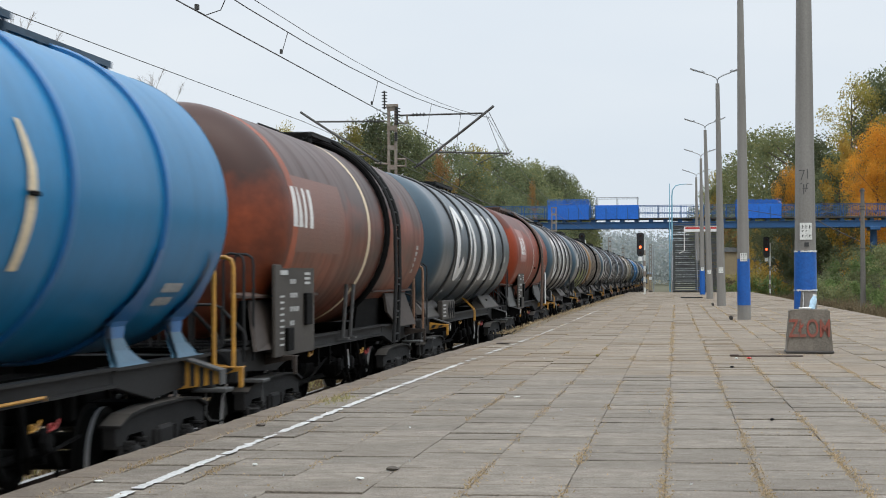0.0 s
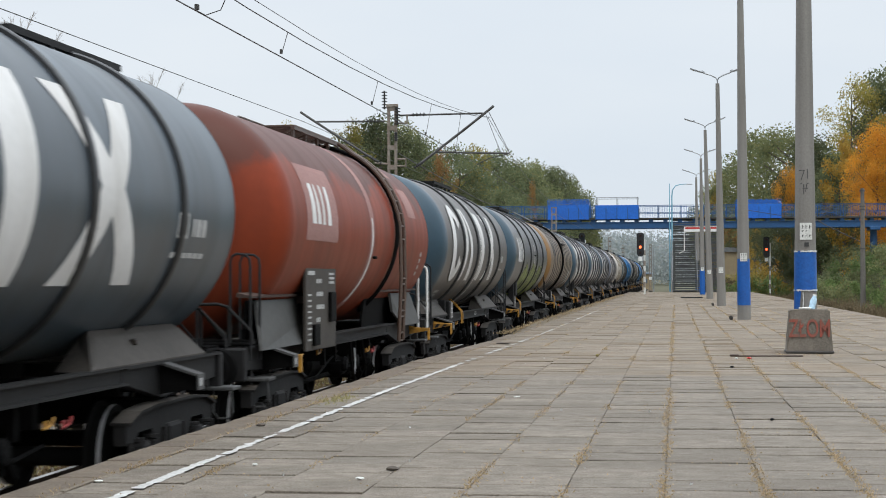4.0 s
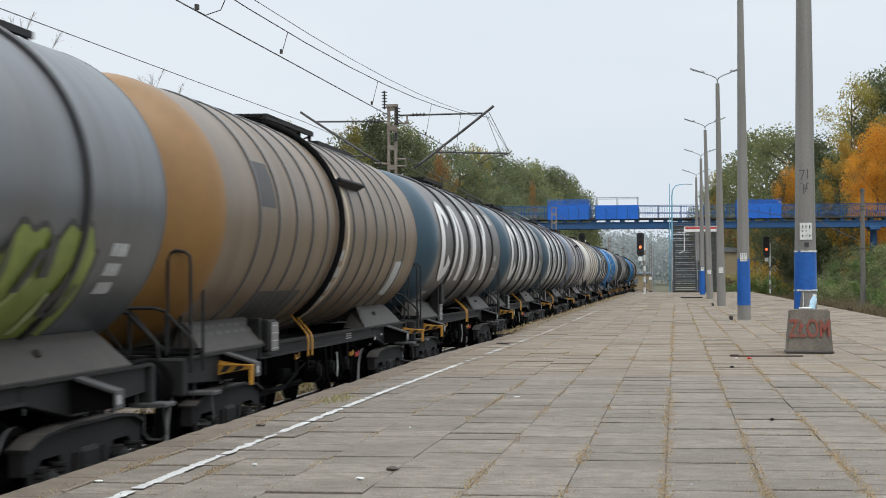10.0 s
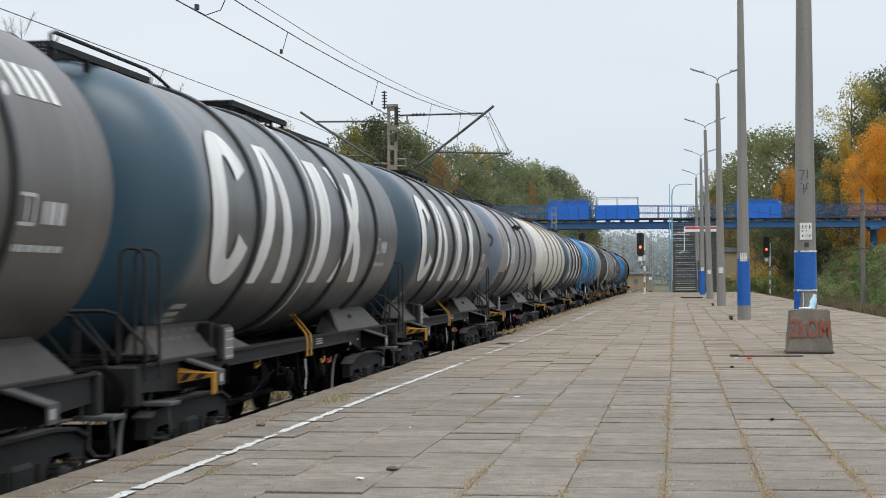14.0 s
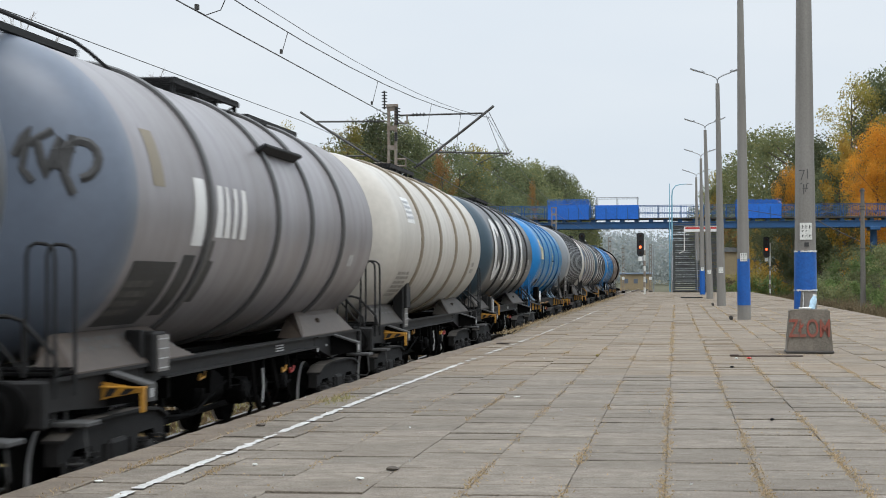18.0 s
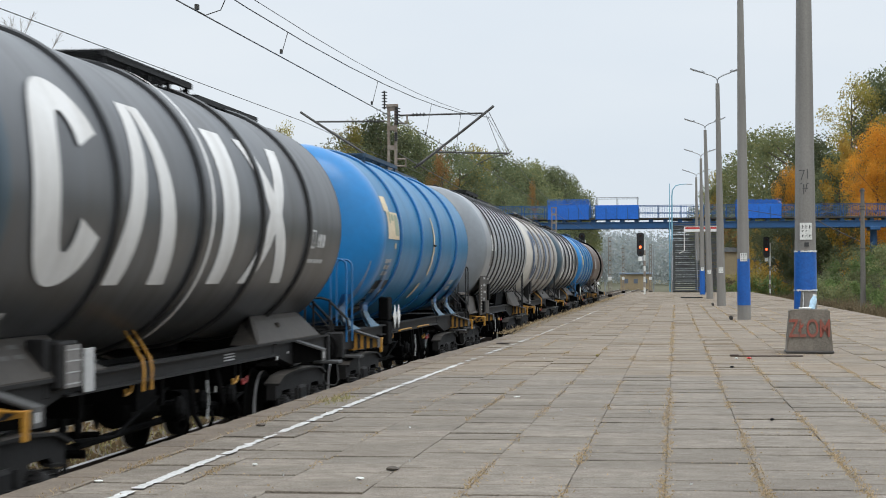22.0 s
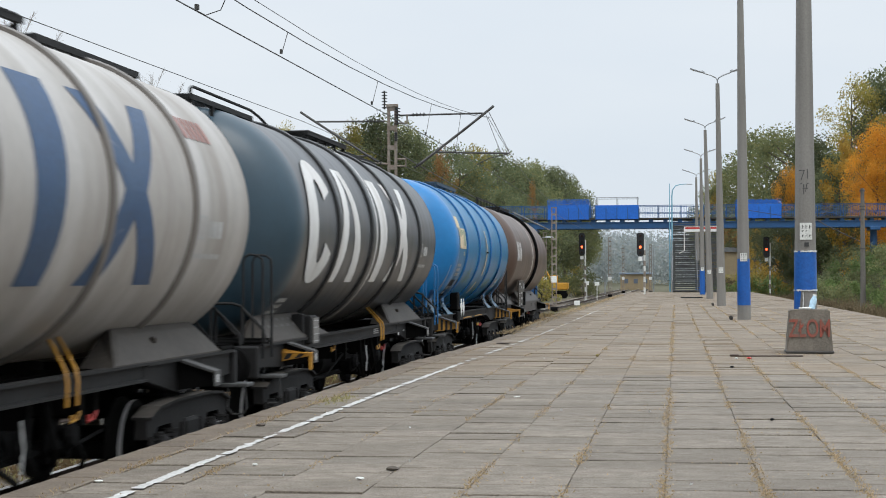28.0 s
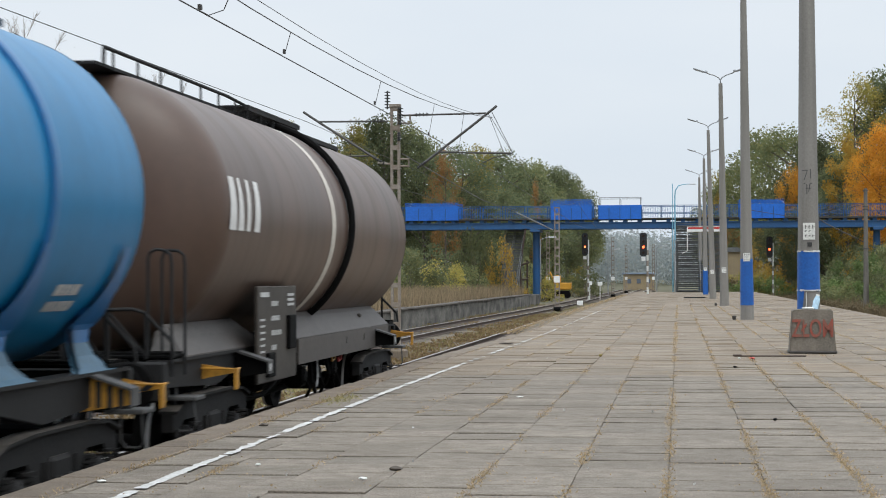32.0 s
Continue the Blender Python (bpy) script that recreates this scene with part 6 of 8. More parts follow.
def deco_band(mt, off, width=0.13):
    def go(w, s, body):
        bm = nb()
        lathe(bm, [(s - off - width / 2, RT + 0.004), (s - off + width / 2, RT + 0.004)], 72, ZA)
        part("painted_band", bm, M[mt], w, "pale painted band round the tank", smooth=True)
    return go


def deco_ladder(off, mt="catwalk"):
    def go(w, s, body):
        y = s - off
        bm = nb()
        pts = [(0.5, y - 0.35, ZA + RT + 0.06)] + [((RT + 0.09) * math.cos(a), y - 0.2, ZA + (RT + 0.09) * math.sin(a)) for a in [radians(q) for q in range(62, -5, -8)]]
        pts += [(1.46, y - 0.2, 2.0), (1.44, y - 0.2, 1.5), (1.42, y - 0.2, 1.04)]
        tube(bm, pts, 0.03, 7)
        stile = part("side_ladder", bm, M[mt], w, "dark curved side ladder", smooth=True)
        bm = nb()
        tube(bm, [(a, b + 0.4, c) for a, b, c in pts], 0.03, 7)
        part("stile", bm, M[mt], stile, smooth=True)
        for a, b, c in pts[2:] + [(1.425 + 0.01 * k, y - 0.2, 1.16 + 0.25 * k) for k in range(4)]:
            bm = nb()
            tube(bm, [(a, b, c), (a, b + 0.4, c)], 0.015, 5)
            part("rung", bm, M[mt], stile, smooth=True)
    return go


def deco_pipe(off, mt="under", r=0.045):
    def go(w, s, body):
        y = s - off
        bm = nb()
        tube(bm, [((RT + 0.05) * math.cos(a), y + 0.12 * math.sin(a * 2), ZA + (RT + 0.05) * math.sin(a)) for a in [radians(q) for q in range(85, -62, -7)]], r, 8)
        part("vent_pipe", bm, M[mt], w, smooth=True)
    return go


def deco_patch(mt, o1, o0, v0, v1, label="painted patch"):
    def go(w, s, body):
        part("paint_patch", patch(nb(), s - o1, s - o0, v0, v1, 10, lift=0.004), M[mt], w, label)
    return go


def deco_small(o, v, size, mt="letter"):
    def go(w, s, body):
        small_marks(w, s - o, v, size, M[mt])
    return go


def deco_text(o, v, width, h, lines, mt="label"):
    def go(w, s, body):
        text_bars(w, s - o, v, width, h, lines, M[mt])
    return go


def deco_print(o, v, width, h):
    def go(w, s, body):
        bm = nb()
        rng = random.Random(3)
        for k in range(4):
            x = 0.0
            while x < width - 0.05:
                ww = rng.uniform(0.05, 0.14)
                patch(bm, s - o + x, s - o + min(width, x + ww), v - h * (k + 0.75) / 4, v - h * (k + 0.25) / 4, 1, 0.010)
                x += ww + 0.03
        tagged(part("data_print", bm, M["blue_ink"], w), kind="stuff")
    return go


def deco_gauge(o, v0=-1.2, v1=0.5, mt="letter"):
    def go(w, s, body):
        bm = nb()
        strip(bm, [(s - o - 0.10, v0), (s - o - 0.02, (v0 + v1) / 2), (s - o - 0.06, v1)], [(s - o + 0.06, v0), (s - o + 0.10, (v0 + v1) / 2), (s - o + 0.03, v1)], 14)
        part("level_mark", bm, M[mt], w, "white level mark")
        bm = nb()
        box(bm, (RT + 0.02, s - o + 0.06, ZA + (v0 + v1) * 0.4), (0.05, 0.16, 0.04), bevel=0.01)
        part("level_clip", bm, M["under"], w)
    return go


def blob(bm, us, lows, highs, n=8, lift=0.006):
    """A filled wavy patch on the shell between two outlines."""
    cols = [[bm.verts.new(on_shell(u, a + (b - a) * k / n, lift)) for k in range(n + 1)] for u, a, b in zip(us, lows, highs)]
    for p, q in zip(cols, cols[1:]):
        for k in range(n):
            bm.faces.new((p[k], q[k], q[k + 1], p[k + 1]))
    return bm


def deco_graffiti(w, s, body):
    """Lime sprayed scrawl: a run of overlapping fat letters without meaning, dark outlines and pale highlights."""
    rng = random.Random(11)
    us = [s - 9.3 + 0.1 * k for k in range(78)]
    def top(u):
        k = u - s + 9.3
        return -0.38 + 0.08 * math.sin(k * 2.1) + 0.07 * math.sin(k * 5.3 + 1) + 0.05 * math.sin(k * 13) - 0.35 * max(0, 1 - k / 0.8)
    def low(u):
        k = u - s + 9.3
        return -1.38 + 0.12 * math.sin(k * 1.7 + 2) + 0.06 * math.sin(k * 7)
    part("sprayed_scrawl", blob(nb(), us, [low(u) - 0.05 for u in us], [top(u) + 0.05 for u in us], 8, 0.005), M["dark_patch"], w, "dark outline of the scrawl")
    part("sprayed_scrawl", blob(nb(), us[1:-1], [low(u) for u in us[1:-1]], [top(u) for u in us[1:-1]], 8, 0.010), M["graffiti"], w, "lime sprayed scrawl")
    bm = nb()
    for k in range(15):
        u = s - 9.0 + k * 0.49 + 0.12 * rng.random()
        a = rng.uniform(-1.3, -0.85)
        bar(bm, u + rng.uniform(-0.25, 0.1), a, u + rng.uniform(-0.05, 0.3), a + rng.uniform(0.25, 0.7), rng.uniform(0.03, 0.10), 8, lift=0.016 + 0.0004 * k)
    part("sprayed_scrawl", bm, M["lime_pale"], w, "pale highlights of the scrawl")
    bm = nb()
    for k in range(19):
        u = s - 9.0 + k * 0.385 + 0.15 * rng.random()
        v = rng.uniform(-1.25, -0.6)
        bar(bm, u, v, u + rng.uniform(-0.2, 0.3), v + rng.uniform(0.12, 0.40), rng.uniform(0.06, 0.20), 5, lift=0.028 + 0.0004 * k)
        if k % 4 == 1:
            crescent(bm, u + 0.1, v + 0.1, 0.16, 0.13, 0.06, 0.05, 20, 300, 12, 0.034)
    part("sprayed_scrawl", bm, M["dark_patch"], w, "dark strokes in the scrawl")
    part("sprayed_scrawl", bar(bar(nb(), s - 4.1, -0.75, s - 4.0, -0.45, 0.16, 5, 0.04), s - 6.6, -0.6, s - 6.45, -0.3, 0.12, 5, 0.04), M["black"], w, "black blots in the scrawl")


def deco_posts(o):
    def go(w, s, body):
        for k in range(2):
            bm = nb()
            y = s - o - 0.55 * k
            tube(bm, [(1.12, y, 1.16), (1.15, y, 1.6), (1.17, y + 0.03, 1.92)], 0.028, 7)
            box(bm, (1.15, y, 1.18), (0.12, 0.12, 0.03))
            part("prop", bm, M["frame_light"], w, "grey prop between sill and tank", smooth=True)
    return go


def deco_hood(o, mt="catwalk", tilt=32):
    def go(w, s, body):
        bm = nb()
        a = radians(tilt)
        box(bm, ((RT + 0.07) * math.cos(a), s - o, ZA + (RT + 0.07) * math.sin(a)), (0.14, 1.9, 0.045), Euler((0, -0.5, 0)), bevel=0.01)
        part("drip_hood", bm, M[mt], w, "projecting drip strip")
    return go


def deco_diamonds(w, s, body):
    for k in range(2):
        y = s - 8.75 + 0.40 * k
        bm = prism(nb(), [(y, 1.38), (y + 0.17, 1.57), (y + 0.34, 1.38), (y + 0.17, 1.19)][::-1], 1.13, 1.142)
        part("warning_plate", bm, M["white"], w, "white diamond warning plate")
    bm = nb()
    box(bm, (1.06, s - 9.1, 1.52), (0.16, 0.40, 0.36), bevel=0.02)
    box(bm, (1.06, s - 9.1, 1.13), (0.16, 0.40, 0.36), bevel=0.02)
    part("equipment_case", bm, M["under"], w)


def deco_gauge_wide(o):
    def go(w, s, body):
        bm = nb()
        strip(bm, [(s - o - 0.01, -0.62), (s - o + 0.03, -0.2), (s - o + 0.04, 0.1), (s - o - 0.06, 0.42)], [(s - o + 0.17, -0.62), (s - o + 0.22, -0.2), (s - o + 0.20, 0.1), (s - o + 0.02, 0.42)], 18, 0.012)
        part("level_mark", bm, M["cream_band"], w, "cream level mark")
        part("level_mark", strip(nb(), [(s - o - 0.5, -1.12), (s - o - 0.4, -0.78)], [(s - o - 0.28, -1.12), (s - o - 0.14, -0.78)], 5, 0.012), M["cream_band"], w, "cream square mark")
        bm = nb()
        box(bm, (RT + 0.025, s - o + 0.13, ZA - 0.08), (0.03, 0.20, 0.035), bevel=0.01)
        part("level_clip", bm, M["under"], w)
    return go


def deco_scrawl(w, s, body):
    """Faded olive spray, half worn away."""
    rng = random.Random(21)
    bm = nb()
    for u0, n, va, vb in ((s - 8.6, 6, -0.85, -0.45), (s - 5.4, 4, -1.1, -0.8), (s - 3.9, 5, -1.1, -0.70)):
        for k in range(n):
            u = u0 + 0.17 * k
            a = rng.uniform(va, (va + vb) / 2)
            bar(bm, u, a, u + rng.uniform(-0.2, 0.25), rng.uniform((va + vb) / 2, vb), rng.uniform(0.03, 0.075), 6, 0.010 + 0.0005 * k)
    tagged(part("sprayed_scrawl", bm, M["olive_spray"], w), "faded olive sprayed scrawl", kind="stuff")


def deco_rods(w, s, body):
    for y in (s - 5.2, s - 7.4):
        bm = nb()
        tube(bm, [(1.13, y - 0.7, 1.13), (1.14, y - 0.65, 1.15), (1.14, y + 0.65, 1.15), (1.13, y + 0.7, 1.13)], 0.013, 7)
        part("step_rod", bm, M["yellow_paint"], w, "orange rod along the sill")


def deco_bus(w, s, body):
    """Cream painted emblem with a green patch."""
    part("emblem", patch(patch(nb(), s - 10.66, s - 9.58, -0.06, 0.36, 5), s - 10.85, s - 10.35, 0.36, 0.60, 4), M["cream_band"], w, "cream painted emblem")
    part("emblem_detail", patch(patch(patch(nb(), s - 10.0, s - 9.66, 0.0, 0.32, 3, 0.012), s - 10.5, s - 10.38, 0.18, 0.36, 3, 0.012), s - 10.3, s - 10.08, 0.22, 0.32, 3, 0.012), M["emblem_green"], w, "green emblem detail")
    part("emblem_foot", patch(nb(), s - 9.98, s - 9.84, -0.2, -0.12, 2), M["cream_band"], w)


RIBS = (2.1, 4.55, 7.0, 9.6)
GX = dict(front_step=False, body="t_grey", end="t_teal", ribs=RIBS, deco=(deco_large(),), end_label="dark teal dished tank end",
          label="weathered grey tank wagon with dark ribs and large white livery shapes")


def gx(**k):
    d = dict(GX)
    d.update(k)
    return d


BLUE = dict(walk_long=3.6, walk_at=0.85, body="t_blue_worn", end="t_blue", end_lap=1.65, ribs=(2.15, 4.6, 7.05, 9.45), rib="rib_blue", saddle="feet", jack=(0.95, 0.85), jack_striped=True, catwalk="blue_walk", hoses=False, case="none", loop_mat="rib_blue",
            deco=(deco_gauge_wide(5.55), deco_diamonds, deco_bus, deco_patch("soot_patch", 10.72, 9.55, -1.7, -0.72, "dark painted data field"), deco_text(10.65, -0.85, 0.95, 0.5, 4), deco_text(10.6, -0.35, 0.6, 0.3, 3), deco_scrawl, deco_rods, deco_text(1.5, -0.7, 0.6, 0.3, 2, "label")),
            label="bright blue ribbed tank wagon with pale blue saddle feet")
SPECS = [
    dict(BLUE, rear_loop="yellow_paint", rear_label="orange end handrail", deco=BLUE["deco"][:2] + BLUE["deco"][-2:], label="bright blue ribbed tank wagon with orange end handrails"),
    dict(body="t_brown", end="t_brown", end_lap=0.95, ribs=(), saddle="cheek", cheek_mat="saddle_brown", case="panel", panel_at=10.62, panel_long=2.2, hoses=False, striped=False, step="saddle_brown", rear_loop="rust_step", rear_label="rusty end handrail", jack=(None, None), step_rear=-0.6,
         walk_long=2.0, walk_at=1.85, walk_rail=True,
         deco=(deco_band("rust_orange", 10.72, 0.34), deco_band("cream_band", 5.66, 0.2), deco_posts(5.9), deco_ladder(3.62), deco_pipe(4.33), deco_patch("brown_patch", 10.6, 7.6, -0.35, 0.55), deco_small(10.85, 0.17, 0.52), deco_text(0.9, -0.1, 0.24, 0.5, 5)),
         label="rust-red and brown tank wagon with a cream band and side ladder"),
    gx(body="t_slate", walk_at=1.1, ribs=(1.9, 4.4, 6.9, 9.4, 11.9), case="wide", hose_at=6.3, label="blue-grey tank wagon with dark ribs and large white livery shapes"),
    dict(body="t_red", end="t_red", ribs=(), saddle="cheek", case="panel", hoses=False, striped=False, rear_loop="letter", rear_label="white end handrail", jack=(0.95, None), step_rear=-0.6, walk_long=3.6, walk_at=1.0, walk_rail=True, catwalk="t_last",
         deco=(deco_band("pink_patch", 5.9, 0.35), deco_ladder(3.65, "t_last"), deco_pipe(3.9, "under", 0.03), deco_patch("pink_patch", 10.6, 8.6, -0.2, 0.75, "faded pink patch"),
               deco_small(10.3, 0.25, 0.55), deco_gauge(5.9, -1.1, 0.2), deco_patch("pink_patch", 2.15, 1.25, 0.34, 0.86, "faded pink patch"), deco_patch("pink_patch", 2.9, 1.5, 1.12, 1.5, "faded pink patch"), deco_text(0.9, -0.2, 0.2, 0.45, 4)),
         label="brick-red tank wagon with faded pink patches and side ladder"),
    gx(body="t_greybrown"),
    gx(body="t_grey", deco=(deco_small(11.25, 0.13, 0.74), deco_graffiti, deco_gauge(5.5, -0.3, 0.35), deco_text(1.3, -0.35, 0.4, 0.5, 3)), case="tall",
       label="grey tank wagon with dark ribs and a lime graffiti scrawl"),
    dict(body="t_khaki", end="t_ochre", ribs=tuple(1.35 + 0.94 * k for k in range(12)), rib="rib_grey", rib_w=0.05, rib_h=0.02, end_lap=0.02, rear="t_khaki",
         deco=(deco_hood(6.1, "catwalk", 25), deco_band("cream_band", 6.45, 0.1), deco_pipe(7.2, "under", 0.04), deco_text(6.9, -0.25, 0.35, 0.9, 4), deco_patch("dark_patch", 11.7, 10.9, 0.1, 0.6, "scuffed dark patch"),
               deco_patch("label", 2.0, 1.2, -1.0, -0.4, "pale data patch"), deco_patch("dark_patch", 10.8, 8.4, -1.4, -0.85, "scuffed dark patch")), hose_at=8.0,
         end_label="flat ochre tank end", label="brown khaki tank wagon with many thin ribs and an ochre end"),
    gx(body="t_greybrown", case="tall", hose_at=5.4, deco=(deco_large(), deco_logo), label="brown-grey tank wagon with dark ribs and large white livery shapes"),
    gx(body="t_grey", front_walk=True, hose_at=5.9),
    gx(body="t_grey", end="t_navy", hose_at=5.9, label="slate grey tank wagon with dark ribs and large white livery shapes"),
    dict(body="t_lilac", front_step=False, end="t_steel", front_walk=True, tag=True, ribs=(2.37, 4.41, 6.28, 9.2), rib="rib_grey", end_lap=0.9, walk_long=2.9, walk_at=0.6, deco=(
        deco_hood(5.5), deco_patch("letter", 9.75, 9.35, -0.36, 0.26, "white painted mark"), deco_small(8.95, -0.02, 0.55), deco_patch("t_smear", 11.05, 10.7, 0.12, 0.62, "ochre paint smear"),
        deco_patch("soot_patch", 11.3, 10.0, -1.2, -0.52, "dark scuffed data field"), deco_patch("soot_patch", 9.85, 9.45, -1.1, -0.45, "dark scuffed patch"), deco_patch("soot_patch", 9.3, 8.75, -0.95, -0.5, "dark scuffed patch"), deco_text(11.3, -0.68, 0.9, 0.4, 4, "faint_mark"), deco_patch("dark_patch", 9.3, 8.9, -0.6, -0.3, "dark patch"), deco_text(1.6, -0.3, 0.4, 0.25, 1)), saddle_mat="t_rust_saddle", hoses=False,
        label="lilac-grey ribbed tank wagon with a black tag and white mark"),
    dict(body="t_cream", end="t_cream", front_step=False, ribs=(2.13, 4.63, 7.0, 9.5), rib="t_cream_rib", case="tall", hoses=False, deco=(
        deco_patch("dark_patch", 9.25, 9.2, 0.15, 0.5, "short dark rust streak"), deco_patch("white", 10.95, 10.15, 0.25, 0.7, "white data label"), deco_print(10.9, 0.66, 0.7, 0.36), deco_text(11.4, -0.55, 1.3, 0.5, 6, "worn_print"), deco_text(1.4, -0.3, 0.5, 0.3, 2, "worn_print")),
        label="cream white tank wagon with stained ribs"),
    gx(body="t_dark", end="t_navy", white_card=True, label="charcoal tank wagon with dark ribs and large white livery shapes"),
    dict(BLUE, deco=tuple(d for d in BLUE["deco"] if d is not deco_scrawl)),
    dict(radius=1.41, axis=2.70, walk_long=2.8, walk_at=1.05, walk_rail=True, body="t_silver", end="t_silver_end", ribs=tuple(0.85 + 0.98 * k for k in range(10)), rib="rib_dark", rib_w=0.05, rib_h=0.03, end_lap=1.4, saddle="cheek", cheek_z=1.6, case="panel", cheek_mat="saddle", panel_at=10.5, hoses=False, jack=(3.1, 1.1), jack_striped=True, panel_z=1.67,
         deco=(deco_patch("t_greybrown", 10.1, 9.25, -0.42, 0.86, "dark painted panel"), deco_small(10.05, 0.12, 0.42), deco_band("letter", 6.5, 0.2)),
         label="silver grey tank wagon with many thin ribs"),
    dict(walk_long=2.0, walk_at=1.35, body="t_white", front_step=False, end="t_cream", ribs=RIBS, rib="rib_taupe", case="tall", hose_at=4.9, end_lap=0.9, deco=(deco_large("letter_blue", False), deco_white_logo), label="dirty white tank wagon with large blue livery shapes"),
    gx(body="t_dark", end="t_navy", front_walk=True, hose_at=4.7, label="dark grey tank wagon with dark ribs and large white livery shapes"),
    dict(BLUE, label="bright blue ribbed tank wagon with a cream emblem and olive scrawl"),
    dict(body="t_last", end="t_last", ribs=(), end_lap=0.88, saddle_mat="skirt_grey", skirt=3.7, case="panel", panel_at=9.3, panel_z=1.40, hoses=False, striped=False, cheek_z=1.55, cheek_mat="t_last", jack=(2.7, 1.95), top_rail=True,
         deco=(deco_band("pale_band", 6.1, 0.26), deco_pipe(5.1, "under", 0.045), deco_small(11.5, 0.08, 0.58)), label="dark brown tank wagon with a pale band, last of the train"),
]
WAGONS = [tank_wagon(i, sp) for i, sp in enumerate(SPECS)]


# ---------------------------------------------------------------- trees, bushes, grass
def leaf_cloud(name, centres, sizes, per, leaf, material, seed, flat=1.0, droop=0.0):
    """Many small leaf quads scattered through clumps; returns a mesh."""
    rng = np.random.default_rng(seed)
    pts = []
    for c, s in zip(centres, sizes):
        d = rng.normal(size=(per, 3))
        d /= np.linalg.norm(d, axis=1)[:, None]
        r = rng.random(per)[:, None] ** 0.45
        p = np.array(c) + d * r * s * np.array([1, 1, flat])
        pts.append(p)
    p = np.concatenate(pts)
    n = len(p)
    a = rng.normal(size=(n, 3))
    a /= np.linalg.norm(a, axis=1)[:, None]
    b = np.cross(a, rng.normal(size=(n, 3)))
    b /= np.linalg.norm(b, axis=1)[:, None]
    sz = leaf * (0.5 + rng.random(n))[:, None]
    v = np.stack([p - a * sz * 0.5, p + b * sz * 0.33, p + a * sz * 0.5, p - b * sz * 0.33], 1).reshape(-1, 3)
    f = np.arange(n * 4).reshape(-1, 4)
    me = bpy.data.meshes.new(name)
    me.from_pydata(v.tolist(), [], f.tolist())
    me.materials.append(material)
    return me


def tree(name, h, spread_r, leafm, seed, label, low=0.25, clumps=62, per=215, leaf=0.215, sparse=1.0, twigs=0):
    rng = random.Random(seed)
    ob = thing(name, pose(0, 0, 0), label, "tree", "trees along the line")
    bm = nb()
    lean = rng.uniform(-0.4, 0.4)
    trunk = [(0, 0, -0.6), (lean * 0.3, 0, h * 0.25), (lean, 0.2, h * 0.5), (lean * 1.2, 0.1, h * 0.9)]
    tube(bm, trunk, 0.018 * h + 0.05, 8, r_end=0.03)
    centres, sizes = [], []
    for k in range(clumps):
        t = low + (1.0 - low) * (k + 0.5) / clumps
        prof = math.sin(math.pi * min(1, (t - low) / (1 - low) * 0.82 + 0.14)) ** 0.7
        a = rng.uniform(0, 2 * math.pi)
        r = spread_r * prof * rng.uniform(0.35, 1.08)
        c = (lean * t + r * math.cos(a), r * math.sin(a), h * t * rng.uniform(0.95, 1.0))
        centres.append(c)
        sizes.append(spread_r * rng.uniform(0.20, 0.38))
        if k % 3 == 0:
            z = max(h * 0.15, c[2] - r * 0.7)
            tube(bm, [(lean * z / h, 0, z), (c[0] * 0.55, c[1] * 0.55, (z + c[2]) / 2 + 0.2), c], 0.09, 5, r_end=0.015)
    part("trunk", bm, M["bark"], ob, smooth=True)
    if twigs:
        bm = nb()
        for c in centres:
            way = Vector((c[0] + rng.gauss(0, 0.6), c[1] + rng.gauss(0, 0.6), spread_r * rng.uniform(0.7, 1.3))).normalized() * spread_r * rng.uniform(0.35, 0.5)
            foot = Vector(c) - way * 0.5
            tube(bm, [foot, foot + way * 0.6 + Vector((rng.gauss(0, 0.05), rng.gauss(0, 0.05), 0)), foot + way], 0.02, 3, r_end=0.006)
            for k in range(twigs):
                t = rng.uniform(0.15, 0.95)
                d = (way.normalized() + Vector((rng.gauss(0, 0.55), rng.gauss(0, 0.55), rng.gauss(0.1, 0.3)))) * spread_r * rng.uniform(0.06, 0.17) * (1.3 - t)
                p = foot + way * t
                tube(bm, [p, p + d * 0.5 + Vector((rng.gauss(0, 0.03), rng.gauss(0, 0.03), 0.02)), p + d], 0.010, 3, r_end=0.004)
        tagged(part("twig_crown", bm, M["twig"], ob), "thin bare twigs", kind="stuff")
    put("crown", leaf_cloud("crown", centres, sizes, int(per * sparse), leaf, leafm, seed), ob)
    return ob


KINDS = {
    "oak": tree("oak_tree", 15, 4.6, M["green"], 3, "broad green oak with a few yellow leaves"),
    "oak_b": tree("oak_tree", 15, 4.2, M["green_b"], 8, "dense dark green oak beside the line", clumps=64),
    "turn": tree("lime_tree", 15, 3.8, M["olive"], 5, "tall tree turning olive and yellow", low=0.18),
    "birch": tree("birch_tree", 15, 3.0, M["yellow"], 21, "yellow autumn birch tree", low=0.2, clumps=40),
    "maple": tree("maple_tree", 15, 4.6, M["orange"], 33, "bright orange autumn maple", low=0.25, clumps=64, per=380, leaf=0.16),
    "rowan": tree("rowan_tree", 15, 4.0, M["russet"], 37, "russet autumn rowan among green trees", low=0.3, clumps=40, sparse=0.8),
    "thin": tree("poplar_tree", 15, 3.0, M["olive"], 41, "sparse half-bare tree with olive leaves", low=0.3, clumps=46, per=130, leaf=0.15),
    "bare": tree("bare_tree", 15, 3.4, M["twig"], 52, "nearly bare tree with thin twigs", low=0.35, clumps=44, per=8, leaf=0.06, twigs=26),
}
USED = {k: False for k in KINDS}


